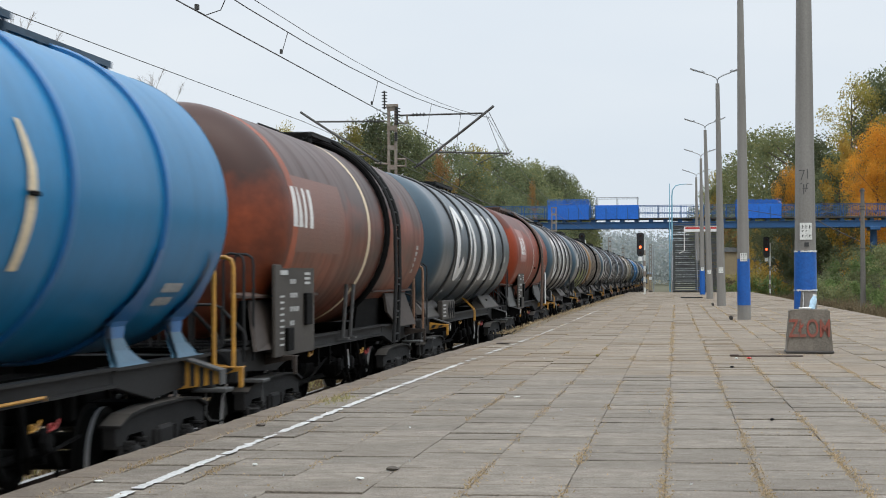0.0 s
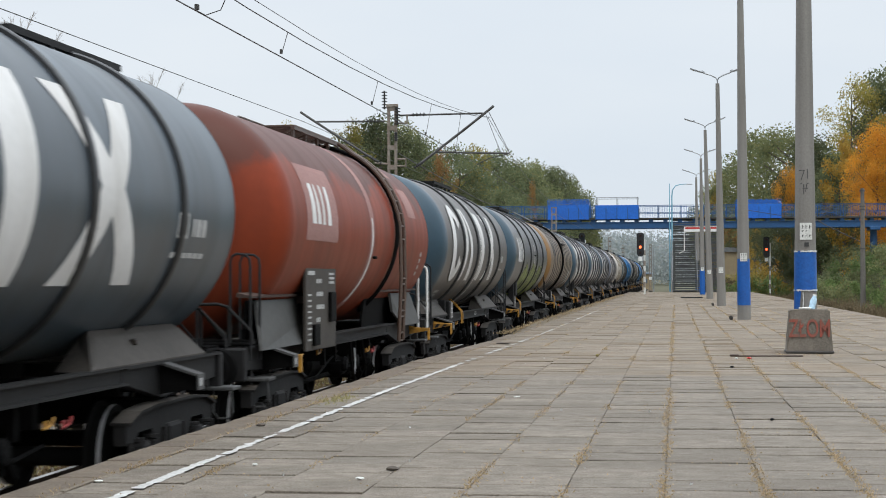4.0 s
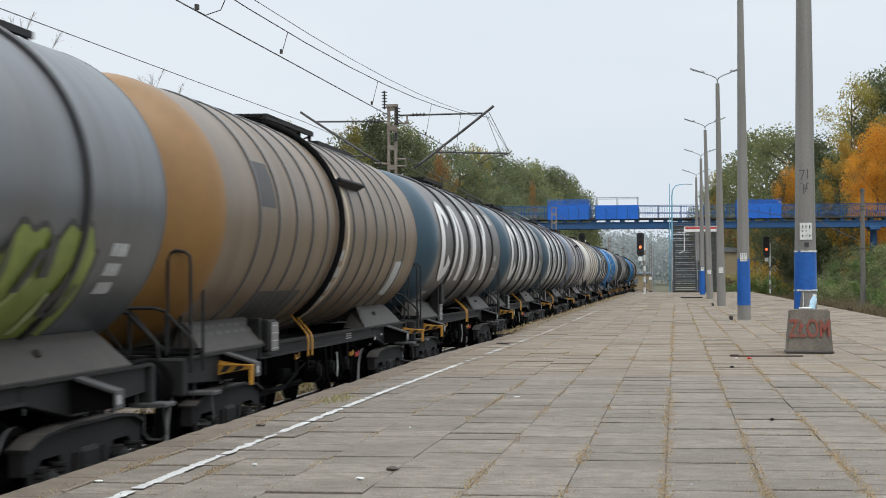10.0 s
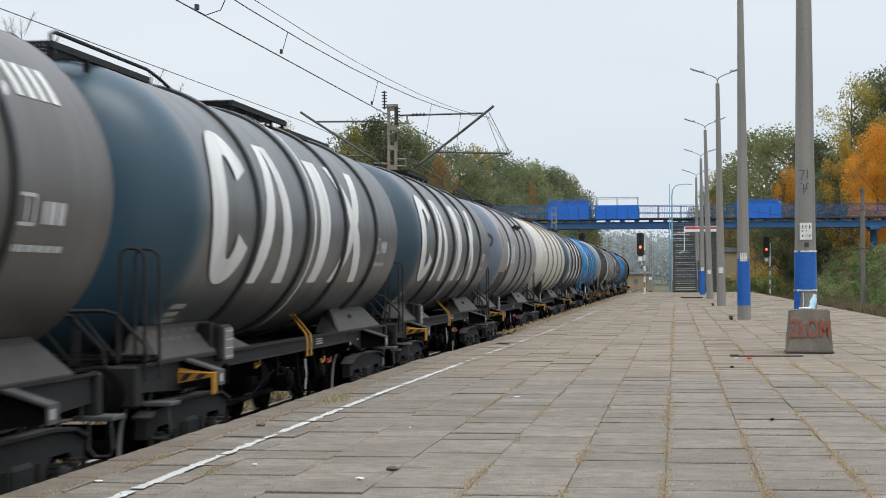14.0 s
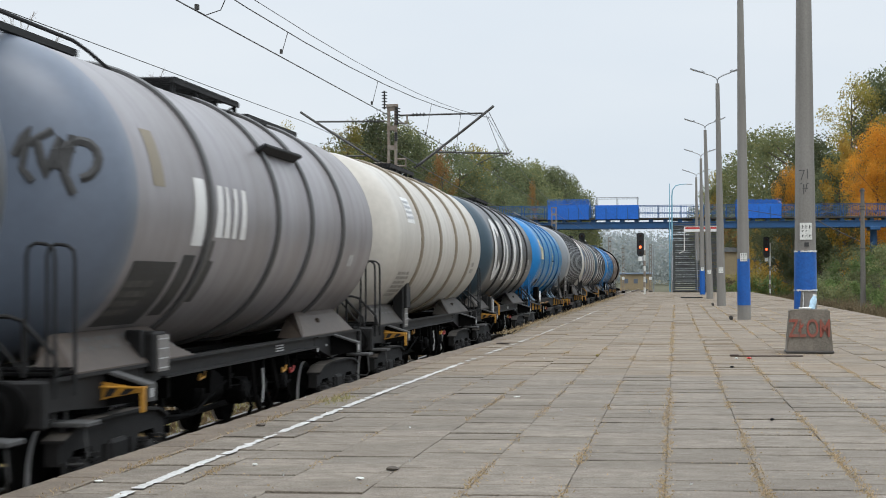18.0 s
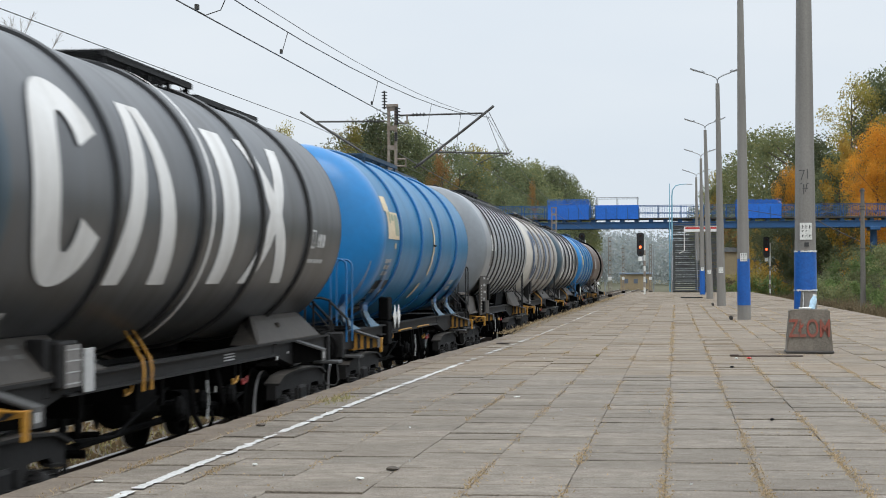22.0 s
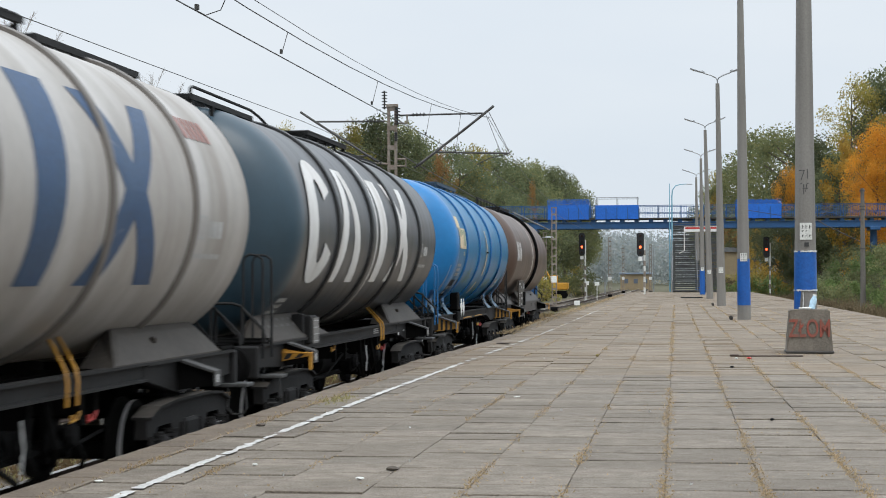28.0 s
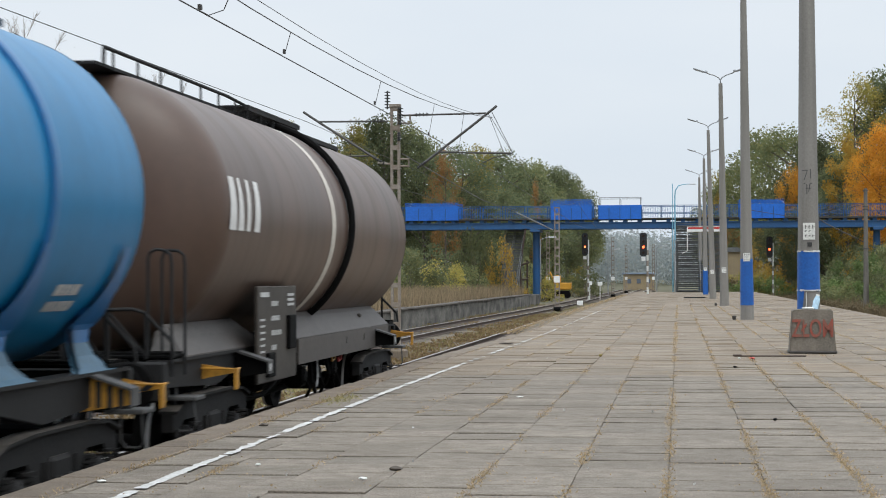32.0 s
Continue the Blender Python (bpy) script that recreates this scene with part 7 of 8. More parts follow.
def plant(kind, x, y, h, wide=1.0):
    """Sets a tree of height h at (x, y)."""
    m = Matrix.LocRotScale((x, y, ground_z(x, y) - 0.1), Euler((0, 0, (x * 7.3 + y) % 6.28)), None)
    ob = KINDS[kind]
    if USED[kind]:
        ob = copy_thing(ob, m)
    USED[kind] = True
    ob.matrix_basis = m @ Matrix.Diagonal((wide * h / 15.0, wide * h / 15.0, h / 15.0, 1))


for row in [
    # across the tracks
    ("bare", -28.3, 78, 13, 0.8), ("bare", -27.4, 96, 12.5, 0.8), ("thin", -38.4, 176, 16.6, 0.8), ("thin", -31.6, 176, 16.9, 0.9),
    ("oak_b", -29.9, 184, 17.6), ("oak", -28.9, 190, 17.5), ("oak_b", -34.4, 200, 17.4), ("oak_b", -25.4, 182, 15.6, 0.8),
    ("rowan", -22.1, 174, 13.5, 0.5), ("oak_b", -23.6, 200, 15.7), ("turn", -23.9, 222, 17.3, 0.7), ("oak_b", -22.1, 228, 17.2),
    ("oak_b", -21.2, 240, 16.8), ("oak", -20.4, 255, 17.8), ("oak_b", -19.3, 268, 18.4), ("rowan", -17.9, 232, 14.6, 0.22),
    ("oak_b", -18.5, 285, 18.6), ("oak", -18.4, 310, 18.8), ("oak_b", -18.6, 340, 18.3), ("oak", -19.9, 390, 17.5, 0.8), ("oak_b", -30.5, 200, 16.1),
    ("oak_b", -34.8, 190, 14.7), ("oak_b", -29.4, 230, 15), ("oak", -27.6, 260, 16.7), ("oak_b", -25, 290, 17.6), ("oak", -34.2, 175, 13.6),
    ("oak_b", -27.5, 205, 11.6, 1.1), ("oak_b", -21.4, 190, 11.1, 1.1), ("oak_b", -19.7, 210, 12.1, 1.1), ("oak_b", -17.8, 235, 13.2, 1.1),
    ("oak", -18.1, 300, 15.1, 1.1),
    # on the platform's other side
    ("oak", 8.7, 420, 22.3), ("turn", 9.1, 350, 21.8), ("birch", 6.1, 300, 15.4, 0.8), ("oak", 10.1, 300, 20.1), ("oak", 11.2, 235, 20.7, 1.1),
    ("oak", 13.1, 222, 19.4, 1.1), ("oak_b", 15.4, 205, 16.5), ("oak_b", 13.8, 192, 15), ("maple", 11.7, 190, 13, 0.55),
    ("oak_b", 11.2, 176, 8.9, 0.9), ("birch", 16, 178, 14.6, 0.75), ("thin", 18, 190, 21.1, 0.9), ("thin", 20.1, 192, 20.4, 0.9),
    ("oak_b", 17.2, 200, 14.4), ("oak_b", 22, 195, 22, 0.8), ("maple", 18.3, 170.5, 13.8, 0.75), ("oak_b", 23.3, 192, 20.4),
    ("maple", 20, 171, 14.2, 0.75), ("oak_b", 19.4, 190, 13.2, 1.1), ("birch", 9, 210, 8.7, 0.7), ("rowan", 6.7, 230, 9, 0.8),
    ("oak_b", 10.5, 190, 9.6, 1.2), ("oak_b", 9.2, 260, 11.4, 1.2), ("oak", 14.5, 185, 10.2, 1.1), ("oak_b", 15.5, 180, 11.9, 1.1),
]:
    plant(*row)


def bush(name, h, r, leafm, seed, label, per=130, leaf=0.2, clumps=22):
    rng = random.Random(seed)
    ob = thing(name, pose(0, 0, 0), label, "bush", "bushes beside the line")
    bm = nb()
    centres, sizes = [], []
    for k in range(clumps):
        a, q = rng.uniform(0, 6.28), r * math.sqrt(rng.random())
        z = h * rng.uniform(0.12, 1.0) * (1 - 0.45 * (q / r) ** 2)
        c = (q * math.cos(a), q * math.sin(a), z)
        centres.append(c)
        sizes.append(h * rng.uniform(0.14, 0.26))
        tube(bm, [(c[0] * 0.25, c[1] * 0.25, -0.3), (c[0] * 0.7, c[1] * 0.7, z * 0.6), c], 0.035, 5, r_end=0.008)
    part("branchwork", bm, M["bark"], ob)
    put("leaves", leaf_cloud("leaves", centres, sizes, per, leaf, leafm, seed), ob)
    return ob


BUSH = {
    "g": bush("green_bush", 3, 2.4, M["green"], 4, "leafy green bush on the bank", per=120, leaf=0.16),
    "d": bush("green_bush", 3, 2.6, M["green_b"], 7, "dense dark green bush on the bank", per=130, leaf=0.15),
    "f": bush("green_bush", 3, 2.4, M["fresh"], 9, "fresh green bush on the bank", per=120, leaf=0.16),
    "y": bush("yellow_bush", 3, 2.2, M["yellow"], 13, "yellow autumn bush beside the line", per=170, leaf=0.13),
    "o": bush("olive_bush", 3, 2.2, M["olive"], 17, "olive and yellow autumn bush", per=170, leaf=0.13),
    "s": bush("brown_brush", 3, 2.2, M["litter_leaf"], 19, "dry brown brushwood on the bank", leaf=0.16),
}
BUSED = {k: False for k in BUSH}


def set_bush(kind, x, y, h, wide=1.0):
    m = Matrix.LocRotScale((x, y, max(ground_z(x, y), -0.3 if -22 < x < -12.4 and y < 150 else -9)), Euler((0, 0, x * 5 + y)), None)
    ob = BUSH[kind]
    if BUSED[kind]:
        ob = copy_thing(ob, m)
    BUSED[kind] = True
    ob.matrix_basis = m @ Matrix.Diagonal((wide * h / 3, wide * h / 3, h / 3, 1))


rb = random.Random(77)
for row in [("o", -17.4, 138, 3.2, 0.8), ("g", -19.5, 130, 3.0), ("g", -16.2, 148, 5.4, 0.42), ("y", -14.6, 149, 5.2, 0.34), ("g", -22, 146, 4.0), ("g", -20.5, 124, 3.4), ("o", -25, 140, 3.4), ("g", -16.4, 143, 2.6, 0.8),
            ("d", -24, 160, 4.6, 1.3), ("d", -20, 172, 4.4, 1.2), ("g", -17, 178, 5), ("o", -13.6, 182, 3), ("y", -15.6, 226, 2.2), ("g", -11.2, 218, 3.5), ("g", -17, 225, 4), ("o", -14.5, 240, 3), ("d", -18, 200, 4.5, 1.2),
            ("y", -13.2, 152, 2.0, 0.6), ("f", 5.0, 172, 2.6), ("o", 6.4, 178, 3.4), ("s", 4.2, 176, 2.4), ("f", 8.0, 176, 3.2), ("y", 9.4, 182, 4.0), ("f", 15.2, 158, 2.2, 1.2), ("f", 17.8, 152, 2.4, 1.2), ("f", 13.4, 140, 1.8, 1.2), ("f", 16.0, 138, 2.4, 1.3), ("g", -18, 260, 4), ("o", -19, 300, 5)]:
    set_bush(*row)
for k in range(37):
    y = 62 + k * 3.85
    x = 10.6 + rb.uniform(0, 3.0) + (2 if 110 < y < 128 else 0)
    def low(xx, h, lift):
        return max(1.0, min(h, EYE_Z + lift * y - ground_z(xx, y)))
    set_bush(rb.choice("gfdff"), x, y, low(x, rb.uniform(1.4, 2.6), 0.010))
    xb = x + 4.5 + rb.uniform(-1, 1)
    set_bush(rb.choice("gdyodf"), xb, y + rb.uniform(-1, 1), low(xb, rb.uniform(2.6, 4.6), 0.017))
    if k % 2:
        xb = x + 9 + rb.uniform(-1, 1)
        set_bush(rb.choice("dyogf"), xb, y, low(xb, rb.uniform(4, 6.5), 0.020))
    if k % 2 == 0 and k < 26:
        set_bush("s", 8.9 + rb.uniform(-0.4, 0.6), y, rb.uniform(0.8, 1.3), 1.4)


def blades(name, n, where, h0, h1, width, material, seed, label, category, lean=0.35):
    """Upright grass blades; where(rng) gives a foot (x, y, z)."""
    rng = random.Random(seed)
    v, f = [], []
    for k in range(n):
        x, y, z = where(rng)
        h, a = rng.uniform(h0, h1), rng.uniform(0, 6.28)
        wx, wy = math.cos(a) * width, math.sin(a) * width
        lx, ly = rng.gauss(0, lean) * h, rng.gauss(0, lean) * h
        i = len(v)
        v += [(x - wx, y - wy, z), (x + wx, y + wy, z), (x + lx * 0.5 + wx * 0.6, y + ly * 0.5 + wy * 0.6, z + h * 0.6), (x + lx * 0.5 - wx * 0.6, y + ly * 0.5 - wy * 0.6, z + h * 0.6), (x + lx, y + ly, z + h)]
        f += [(i, i + 1, i + 2, i + 3), (i + 3, i + 2, i + 4)]
    me = bpy.data.meshes.new(name)
    me.from_pydata(v, [], f)
    me.materials.append(material)
    return tagged(new(name, me), label, category, kind="stuff")


blades("tall_dry_grass", 22000, lambda r: (r.uniform(-23, -12.7), r.uniform(66, 156), -0.26), 0.3, 1.15, 0.02, M["straw"], 3, "tall dry straw grass on the far platform", "grass", 0.18)
blades("near_track_grass", 3500, lambda r: (r.choice([-4.5, -7.3, -7.6, -7.9]) + r.gauss(0, 0.25), r.uniform(8, 45), -1.02), 0.03, 0.10, 0.012, M["moss"], 15, "scrubby green grass growing through the ballast", "grass")
blades("track_grass", 4500, lambda r: (r.choice([-7.6, -7.9, -8.3, -11.8]) + r.gauss(0, 0.35), r.uniform(12, 160), -1.05), 0.05, 0.2, 0.012, M["moss"], 5, "scrubby green and yellow grass between the tracks", "grass")
blades("bank_grass", 9000, lambda r: (lambda x, y: (x, y, ground_z(x, y) - 0.05))(r.uniform(6.5, 12), r.uniform(50, 175)), 0.3, 1.2, 0.025, M["litter_leaf"], 6, "dry grass and weeds on the bank", "grass", 0.25)

# distant wood that closes the view along the line; its haze is leaf colour
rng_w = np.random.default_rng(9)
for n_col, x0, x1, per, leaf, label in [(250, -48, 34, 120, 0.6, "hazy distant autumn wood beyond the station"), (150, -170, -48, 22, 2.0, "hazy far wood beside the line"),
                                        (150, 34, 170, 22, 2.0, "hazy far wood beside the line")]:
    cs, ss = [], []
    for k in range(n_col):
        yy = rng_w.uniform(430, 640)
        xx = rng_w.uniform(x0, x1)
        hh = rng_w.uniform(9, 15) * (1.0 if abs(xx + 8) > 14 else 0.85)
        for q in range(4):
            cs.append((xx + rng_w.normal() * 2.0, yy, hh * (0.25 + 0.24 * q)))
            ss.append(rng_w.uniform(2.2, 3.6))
    tagged(new("far_wood", leaf_cloud("far_wood", cs, ss, per, leaf, M["haze_leaf"], n_col)), label, "wood", kind="stuff")

# low station shed and small lineside things beyond the bridge
shed = thing("station_shed", pose(-7.0, 330, -1.0), "long low shed with a blue roof band beyond the bridge", "building")
bm = nb()
box(bm, (0, 0, 1.4), (5.4, 6, 2.8))
part("wall", bm, M["far_wall"], shed)
bm = nb()
box(bm, (0, 0, 2.95), (5.9, 6.6, 0.3), bevel=0.05)
part("roof", bm, M["far_roof"], shed)
for k in range(3):
    bm = nb()
    box(bm, (-1.7 + k * 1.7, -3.02, 1.6), (0.7, 0.08, 0.8))
    part("window", bm, M["t_steel"], shed)
hut = thing("white_hut", pose(5.9, 205, -1.0), "pale concrete hut half hidden behind the stair", "building")
bm = nb()
box(bm, (0, 0, 2.55), (2.8, 4, 5.1))
part("wall", bm, M["far_wall"], hut)
bm = nb()
prism(bm, [(-1.6, 5.0), (1.6, 5.0), (0.5, 5.5), (-0.5, 5.5)], -2.2, 2.2, "y")
part("roof", bm, M["stair"], hut)

# yellow road-rail excavator beside the far track
ex = thing("excavator", pose(-12.7, 200, -1.0) @ Matrix.Scale(0.85, 4), "yellow excavator parked beside the far track", "excavator")
for nm, c, sz, mt in [("upper_body", (0.3, 0, 1.55), (1.9, 1.7, 0.9), "excav"), ("cab", (-0.45, -0.35, 2.3), (0.9, 0.9, 1.3), "excav"), ("cab_window", (-0.45, -0.82, 2.5), (0.66, 0.04, 0.7), "lamp_glass"), ("cab_window", (-0.92, -0.35, 2.5), (0.04, 0.66, 0.7), "lamp_glass"), ("undercarriage", (0, 0, 0.75), (2.2, 1.6, 0.4), "under"), ("counterweight", (1.1, 0, 1.6), (0.5, 1.6, 0.8), "excav")]:
    bm = nb()
    box(bm, c, sz, bevel=0.08)
    part(nm, bm, M[mt], ex)
bm = nb()
tube(bm, [(-0.7, 0.4, 1.9), (-1.5, 0.4, 3.4), (-2.0, 0.4, 2.6), (-1.9, 0.4, 1.3)], 0.14, 6)
part("boom", bm, M["excav"], ex)
for x in (-0.8, 0.8):
    for y in (-0.75, 0.75):
        bm = nb()
        lathe(bm, [(y - 0.16, 0), (y - 0.16, 0.42), (y + 0.16, 0.42), (y + 0.16, 0)], 16, 0.42, x)
        part("wheel", bm, M["under"], ex)
for (x, y, h) in [(-8.86, 185, 1.18), (-7.83, 185, 1.12), (-7.72, 145, -0.25)]:
    pl = thing("lineside_plate", pose(x, y, -1.0), "small white lineside plate on a post", "sign", "lineside plates")
    bm = nb()
    tube(bm, [(0, 0, 0), (0, 0, h + 0.3)], 0.04, 6)
    part("post", bm, M["sign"], pl)
    bm = nb()
    box(bm, (0, -0.05, h + 0.5), (0.46, 0.03, 0.36), bevel=0.01)
    part("plate", bm, M["white"], pl)
for (x, y, h) in [(-22.5, 222, 11.4), (-13.8, 185, 6.2), (-26.0, 188, 7.6), (-9.5, 250, 6.0), (-3.4, 290, 7.0)]:
    ob = thing("street_lamp", pose(x, y, ground_z(x, y)), "slim grey lamp standard beyond the tracks", "street lamp", "far lamps")
    bm = nb()
    tube(bm, [(0, 0, 0), (0, 0, h)], 0.09, 7, r_end=0.05)
    tube(bm, [(0, 0, h), (0.5, 0, h + 0.2), (1.0, 0, h + 0.25)], 0.04, 6)
    part("shaft", bm, M["steel_grey"], ob)
    bm = nb()
    box(bm, (1.2, 0, h + 0.25), (0.8, 0.3, 0.14), bevel=0.03)
    part("lamp_head", bm, M["lamp_glass"], ob)
# leaning rusty frame behind the far platform
rf = thing("rusty_frame", pose(-14.3, 162, -0.3), "leaning rusty steel frame", "steel frame")
for a, b in [((0, 0, 0), (0.9, 0, 5.9)), ((0.5, 0, 0), (0.4, 0, 3.0)), ((1.0, 0.5, 0), (1.0, 0.5, 3.1)), ((0.2, 0, 2.6), (1.2, 0.2, 2.9)), ((0, 0, 1.4), (1.1, 0.3, 1.4))]:
    bm = nb()
    tube(bm, [a, b], 0.09, 6)
    part("member", bm, M["rail_rust"], rf)

rl = random.Random(999)
lit_c = [(rl.uniform(-12, -6.6) if k % 4 == 0 else rl.uniform(-8.7, -6.6), 9 + 105 * rl.random() ** 1.1, -0.98) for k in range(420)]
litter = new("fallen_leaves", leaf_cloud("fallen_leaves", lit_c, [0.7] * 420, 40, 0.09, M["fallen"], 61, flat=0.03))
tagged(litter, "brown fallen leaves strewn between the tracks", "fallen leaves", kind="stuff")

# tan leaf scraps blown over the slabs, thicker towards the back
rp = random.Random(314)
lit_p = [(rp.uniform(-3.5, 6.0) if k % 3 else rp.uniform(1.6, 6.2), 9 + 130 * rp.random() ** 1.15, 0.006) for k in range(800)]
scraps = new("leaf_scraps", leaf_cloud("leaf_scraps", lit_p, [0.4] * 800, 14, 0.013, M["scrap_leaf"], 62, flat=0.004))
tagged(scraps, "small tan leaf scraps strewn over the platform slabs", "fallen leaves", kind="stuff")
chip_p = [(rp.uniform(-3.6, 6.0), 9 + 40 * rp.random() ** 1.3, 0.006) for k in range(150)]
chips = new("pale_chips", leaf_cloud("pale_chips", chip_p, [0.5] * 150, 1, 0.022, M["white_line"], 63, flat=0.004))
tagged(chips, "tiny pale chips of paint and grit on the slabs", "grit", kind="stuff")


# ---------------------------------------------------------------- platform surface, piece by piece
PX, PY = 0.58, 0.545
JOINT0 = -0.07
rs = random.Random(101)


def slab_geo(sx, sy, tilt):
    """Top, chamfer and sides of one slab, centred."""
    v = []
    for z, q in ((0.0, 0.005), (-0.004, 0.0), (-0.06, 0.0)):
        for a, b in ((-1, -1), (1, -1), (1, 1), (-1, 1)):
            x, y = a * (sx / 2 - q), b * (sy / 2 - q)
            v.append((x, y, z + tilt[0] * x + tilt[1] * y))
    f = [(0, 1, 2, 3)]
    for k in range(4):
        n = (k + 1) % 4
        f += [(4 + k, 4 + n, n, k), (8 + k, 8 + n, 4 + n, 4 + k)]
    return v, f


SLABS = []
for k in range(14):
    v, f = slab_geo(PX - 0.002 - 0.004 * rs.random(), PY - 0.003 - 0.012 * rs.random() - (0.028 if k % 5 == 0 else 0.0), (rs.uniform(-0.006, 0.006), rs.gauss(-0.001, 0.007)))
    me = bpy.data.meshes.new("slab")
    me.from_pydata(v, [], f)
    me.materials.append(M["slab"])
    SLABS.append(me)
far_v, far_f = [], []
count = 0
for c in range(-6, 11):
    x = JOINT0 + PX * (c + 0.5)
    y = -17.0 + rs.random() * PY
    while y < PLAT_END - 0.3:
        z = rs.gauss(-0.004, 0.0028)
        if 9.2 < y < 23.6 and x < 2.5:
            put("slab", SLABS[rs.randrange(14)], platform, pose(x, y, z, 0, 0, rs.uniform(-0.3, 0.3)))
            count += 1
        else:
            v, f = slab_geo(PX - 0.002 - 0.004 * rs.random(), PY - 0.003 - 0.014 * rs.random() - (0.025 if rs.random() < 0.15 else 0.0), (rs.uniform(-0.006, 0.006), rs.gauss(-0.001, 0.007)))
            i = len(far_v)
            far_v += [(slab_x(a + x, y), b + y, d + z) for a, b, d in v]
            far_f += [tuple(i + q for q in ff) for ff in f]
        y += PY
# narrow cut slabs beside the coping
y = -17.0
while y < PLAT_END - 0.5:
    ln = rs.uniform(0.45, 0.7)
    v, f = slab_geo(0.03, ln - 0.02, (rs.uniform(-0.02, 0.02), rs.uniform(-0.01, 0.01)))
    i = len(far_v)
    z = rs.gauss(-0.006, 0.005)
    far_v += [(slab_x(a - 3.587, y), b + y + ln / 2, d + z) for a, b, d in v]
    far_f += [tuple(i + q for q in ff) for ff in f]
    y += ln
me = bpy.data.meshes.new("far_slabs")
me.from_pydata(far_v, [], far_f)
me.materials.append(M["slab_far"])
tagged(put("slab_field", me, platform), kind="stuff")
# coping stones along the edge
for k in range(-20, 150):
    ln = 1.03
    y = 4.0 + k * ln
    if k % 10 == 0 or 0 <= k < 10:
        bm2 = nb()
        box(bm2, (0, 0, -0.1), (0.30, ln - 0.015, 0.2), bevel=0.018)
        bmesh.ops.subdivide_edges(bm2, edges=[e for e in bm2.edges if abs((e.verts[0].co - e.verts[1].co).y) > 0.3], cuts=4)
        for vv in bm2.verts:
            vv.co += Vector((0.012, 0, 0.010)) * noise.noise(vv.co * 7 + Vector((0, k * 3.1, 0)))
        COPE = mesh_of(bm2, "coping_stone", M["coping"])
    if y < PLAT_END:
        turn = math.degrees((edge_x(y) - edge_x(y + ln)) / ln)
        put("coping_stone", COPE, platform, pose(edge_x(y + ln / 2) + 0.145 + rs.uniform(-0.006, 0.006), y + ln / 2, rs.uniform(-0.012, 0.002) + (0.008 if y > 24 else 0.0), 0, 0, turn))

# worn white safety line: one ragged stripe, rubbed away here and there
bm = nb()
rl = random.Random(4)
y, last_row = -17.0, None
while y < 100:
    worn = 0.25 + 0.45 * noise.noise((y * 0.4, 2.0, 0)) + 0.8 * noise.noise((y * 3.1, 5.0, 0))
    keep = worn > (-0.34 if y < 26 else (0.26 if y < 70 else 0.5)) and rl.random() > 0.05
    mid = -3.165 + 0.24 * max(0.0, min(1.0, (y - 20) / 22)) + 0.010 * noise.noise((math.floor(y / 0.545) * 3.7, 7.0, 0))
    thin = 1.0 if worn > 0.1 else 0.55
    row = (bm.verts.new((mid - thin * (0.036 + 0.034 * noise.noise((y * 9.0, 1.0, 0))), y + rl.uniform(-0.02, 0.02), 0.005)),
           bm.verts.new((mid + thin * (0.036 + 0.034 * noise.noise((y * 8.0, 3.0, 0))), y + rl.uniform(-0.02, 0.02), 0.005)))
    if keep and last_row:
        bm.faces.new((last_row[0], last_row[1], row[1], row[0]))
    last_row = row if keep else None
    y += rl.uniform(0.03, 0.07)
tagged(part("safety_line", bm, M["white_line"], platform, "worn white painted safety line"), kind="stuff")


# weeds in the long joints and along the coping
def joint_foot(r):
    while True:
        c = r.randrange(-6, 11)
        x = JOINT0 + PX * c + r.gauss(0, 0.026)
        y = 8.5 + 75 * r.random() ** 1.7
        d = noise.noise((c * 7.1, y * 0.75, 0.5)) + (0.25 if c in (0, 1, 2, 3, 4, 6) else -0.12)
        if d > r.uniform(-0.1, 0.5):
            return slab_x(x, y), y, -0.002


blades("joint_weeds", 34000, joint_foot, 0.004, 0.016, 0.0055, M["weed"], 8, "dry tan weeds growing in the slab joints", "weeds", 0.9)
blades("coping_weeds", 380, lambda r: (-3.61 + r.gauss(0, 0.04), 9 + 14 * r.random() ** 1.2, -0.01), 0.008, 0.025, 0.006, M["weed"], 9, "dry weeds along the coping joint", "weeds", 0.9)
# earth and dead weeds over the edge farther along
bm = nb()
rows = []
for j in range(90):
    y = 40 + j
    out = edge_x(y) + 0.03
    into = -3.52 + 0.10 * noise.noise((y * 0.6, 3.0, 0))
    rows.append([bm.verts.new((x, y, 0.012 + (0.02 + 0.02 * noise.noise((x * 4, y * 0.8, 0)) if 0 < k < 3 else -0.02))) for k, x in enumerate((out, out + 0.08, (out + into) / 2, into))])
for a, b in zip(rows, rows[1:]):
    for k in range(3):
        bm.faces.new((a[k], a[k + 1], b[k + 1], b[k]))
tagged(part("edge_earth", bm, M["ballast"], platform, "brown earth lying over the platform edge"), kind="stuff")
blades("edge_weeds", 2600, lambda r: (-3.76 + r.gauss(0, 0.10), 40 + 90 * r.random(), 0.01), 0.02, 0.07, 0.014, M["weed"], 19, "dead brown weeds along the far platform edge", "weeds", 0.9)
blades("green_tuft", 260, lambda r: (-3.45 + r.gauss(0, 0.09), 18.6 + r.gauss(0, 0.38), -0.01), 0.015, 0.045, 0.005, M["moss"], 10, "small green grass tuft at the platform edge", "grass", 0.8)

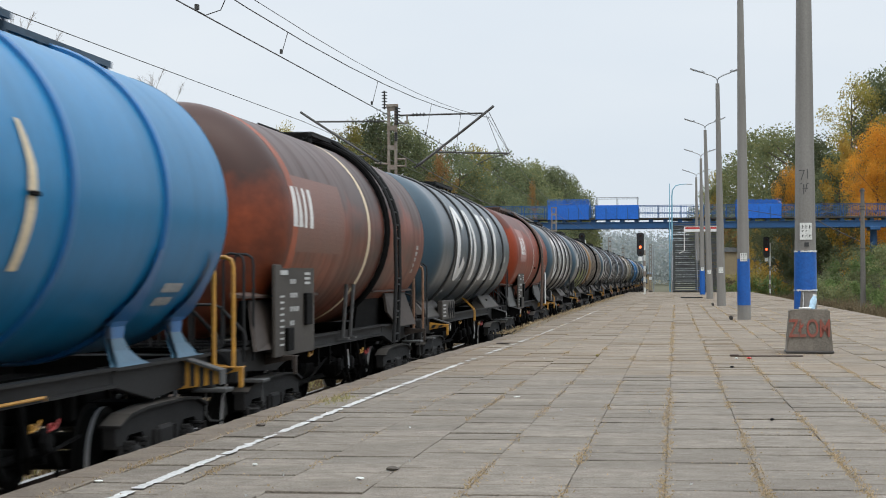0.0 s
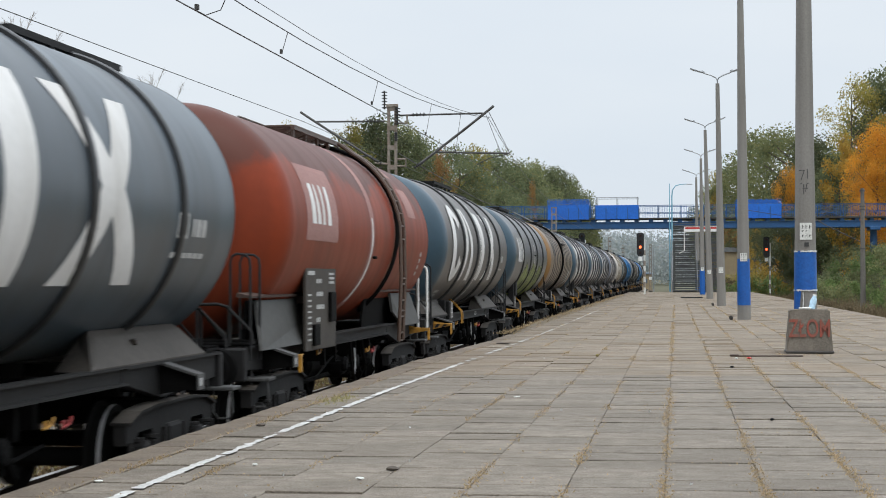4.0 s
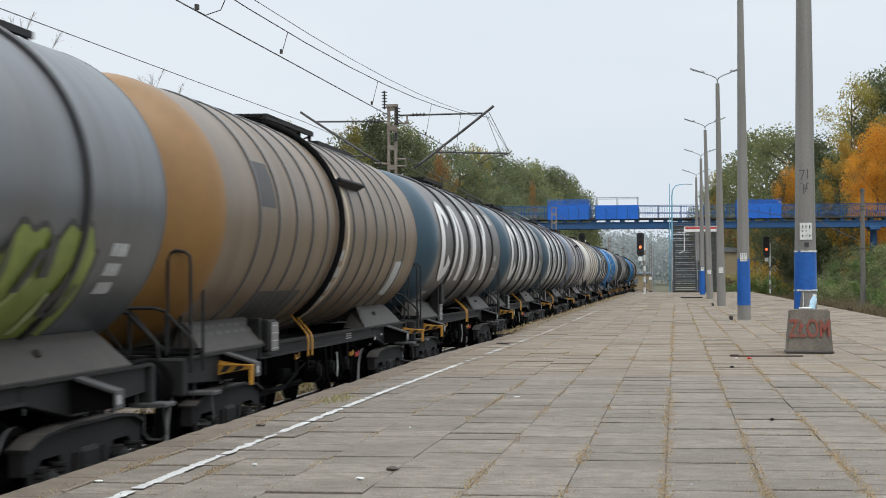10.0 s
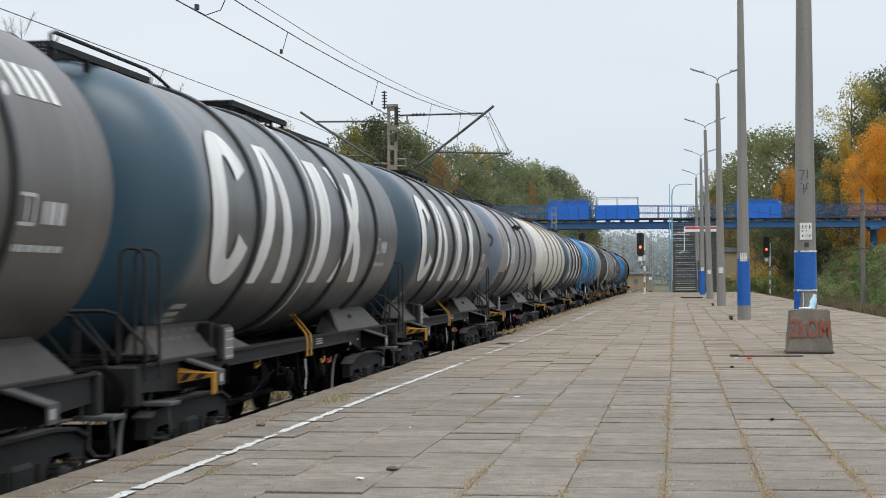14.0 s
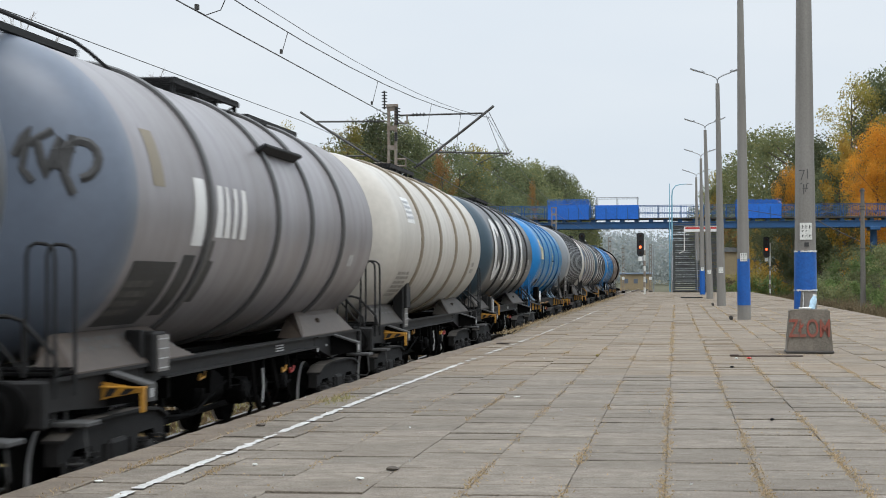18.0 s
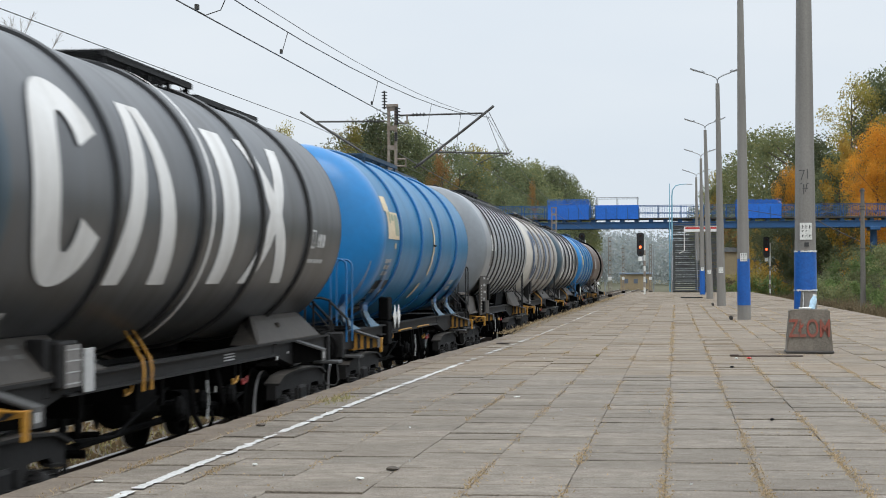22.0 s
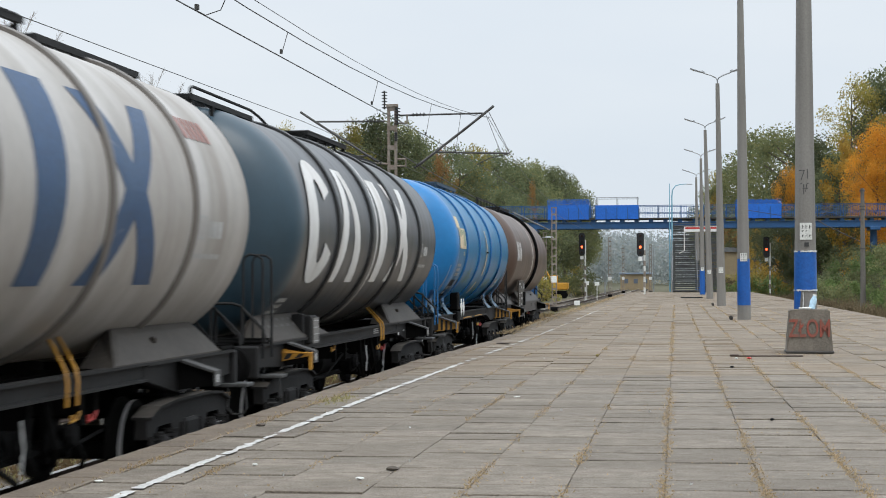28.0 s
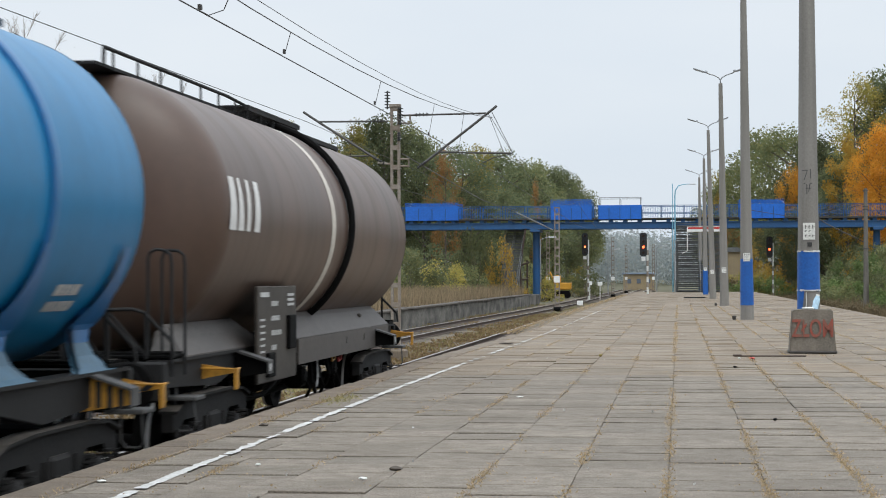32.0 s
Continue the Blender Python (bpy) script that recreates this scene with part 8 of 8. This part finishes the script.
# loose bits on the slabs
for x, y, sz, mt, lab in [
    (-1.82, 11.76, (0.08, 0.05, 0.025), "bark", "dark broken stone lying on the slabs"),
    (0.82, 16.13, (0.05, 0.03, 0.02), "under", "small dark stone on the slabs"),
    (-3.47, 15.16, (0.07, 0.05, 0.025), "bark", "dark stone near the edge"),
    (-2.78, 11.97, (0.05, 0.03, 0.015), "sign", "pale chip on the slabs"),
    (-1.94, 11.20, (0.045, 0.03, 0.015), "sign", "pale chip on the slabs"),
    (-1.64, 19.03, (0.06, 0.03, 0.012), "sign", "pale flat chip on the slabs"),
    (0.76, 25.54, (0.07, 0.05, 0.02), "under", "small dark stone on the slabs"),
    # no loose piece: dark lump added for the shadow in a broken-out recess
    (-3.22, 34.4, (0.17, 0.30, 0.03), "bark", "flat dark lump standing for a shadowed recess in the edge"),
    (1.10, 28.22, (0.1, 0.06, 0.03), "red_paint", "crushed red wrapper on the slabs"),
    (0.91, 28.22, (0.04, 0.04, 0.02), "sign", "pale chip on the slabs"),
    (-3.51, 10.90, (0.05, 0.03, 0.015), "sign", "pale chip on the slabs"),
    (-1.23, 29.03, (0.05, 0.04, 0.04), "moss", "small weed clump on the slabs"),
]:
    ob = thing("stone", pose(x, y, 0.002, 0, 0, x * 97), lab, "debris", "loose bits on the platform")
    bm = nb()
    bmesh.ops.create_icosphere(bm, subdivisions=2, radius=0.6)
    for vv in bm.verts:
        vv.co = Vector((vv.co.x * sz[0], vv.co.y * sz[1], (vv.co.z + 0.35) * sz[2])) * (1 + 0.35 * noise.noise(vv.co * 3 + Vector((x * 9, y, 0))))
    part("lump", bm, M[mt], ob)
sb = thing("steel_strip", pose(1.40, 28.9, 0.004, 0, 0, 1), "dark rusty steel strip lying across the slabs", "debris")
bm = nb()
box(bm, (0, 0, 0.012), (1.1, 0.06, 0.022), bevel=0.004)
box(bm, (-0.5, 0.02, 0.02), (0.14, 0.10, 0.03), bevel=0.006)
part("strip", bm, M["rail_rust"], sb)
hatch = thing("cover_plate", pose(0.95, 112, 0.002), "dark flat cover plate on the platform", "cover plate")
bm = nb()
box(bm, (0, 0, 0.02), (1.3, 3.0, 0.04), bevel=0.01)
part("plate", bm, M["under"], hatch)


# ---------------------------------------------------------------- moving things
def run_at(t):
    for (t0, s0), (t1, s1) in zip(RUN, RUN[1:]):
        if t <= t1:
            return s0 + (s1 - s0) * (t - t0) / (t1 - t0)
    return RUN[-1][1]


def motions():
    for wagon, (i, _) in zip(WAGONS, enumerate(WAGONS)):
        y0 = wagon.matrix_basis.translation.y
        walk(wagon, [(t, pose(AXIS, y0 - s, RAIL_Z)) for t, s in RUN])
    steps = [k / 15 for k in range(481)]
    for axle, y in WHEELSETS:
        walk(axle, [(t, pose(0, y, 0.46) @ Matrix.Rotation(run_at(t) / 0.46, 4, "X")) for t in steps])


motions()
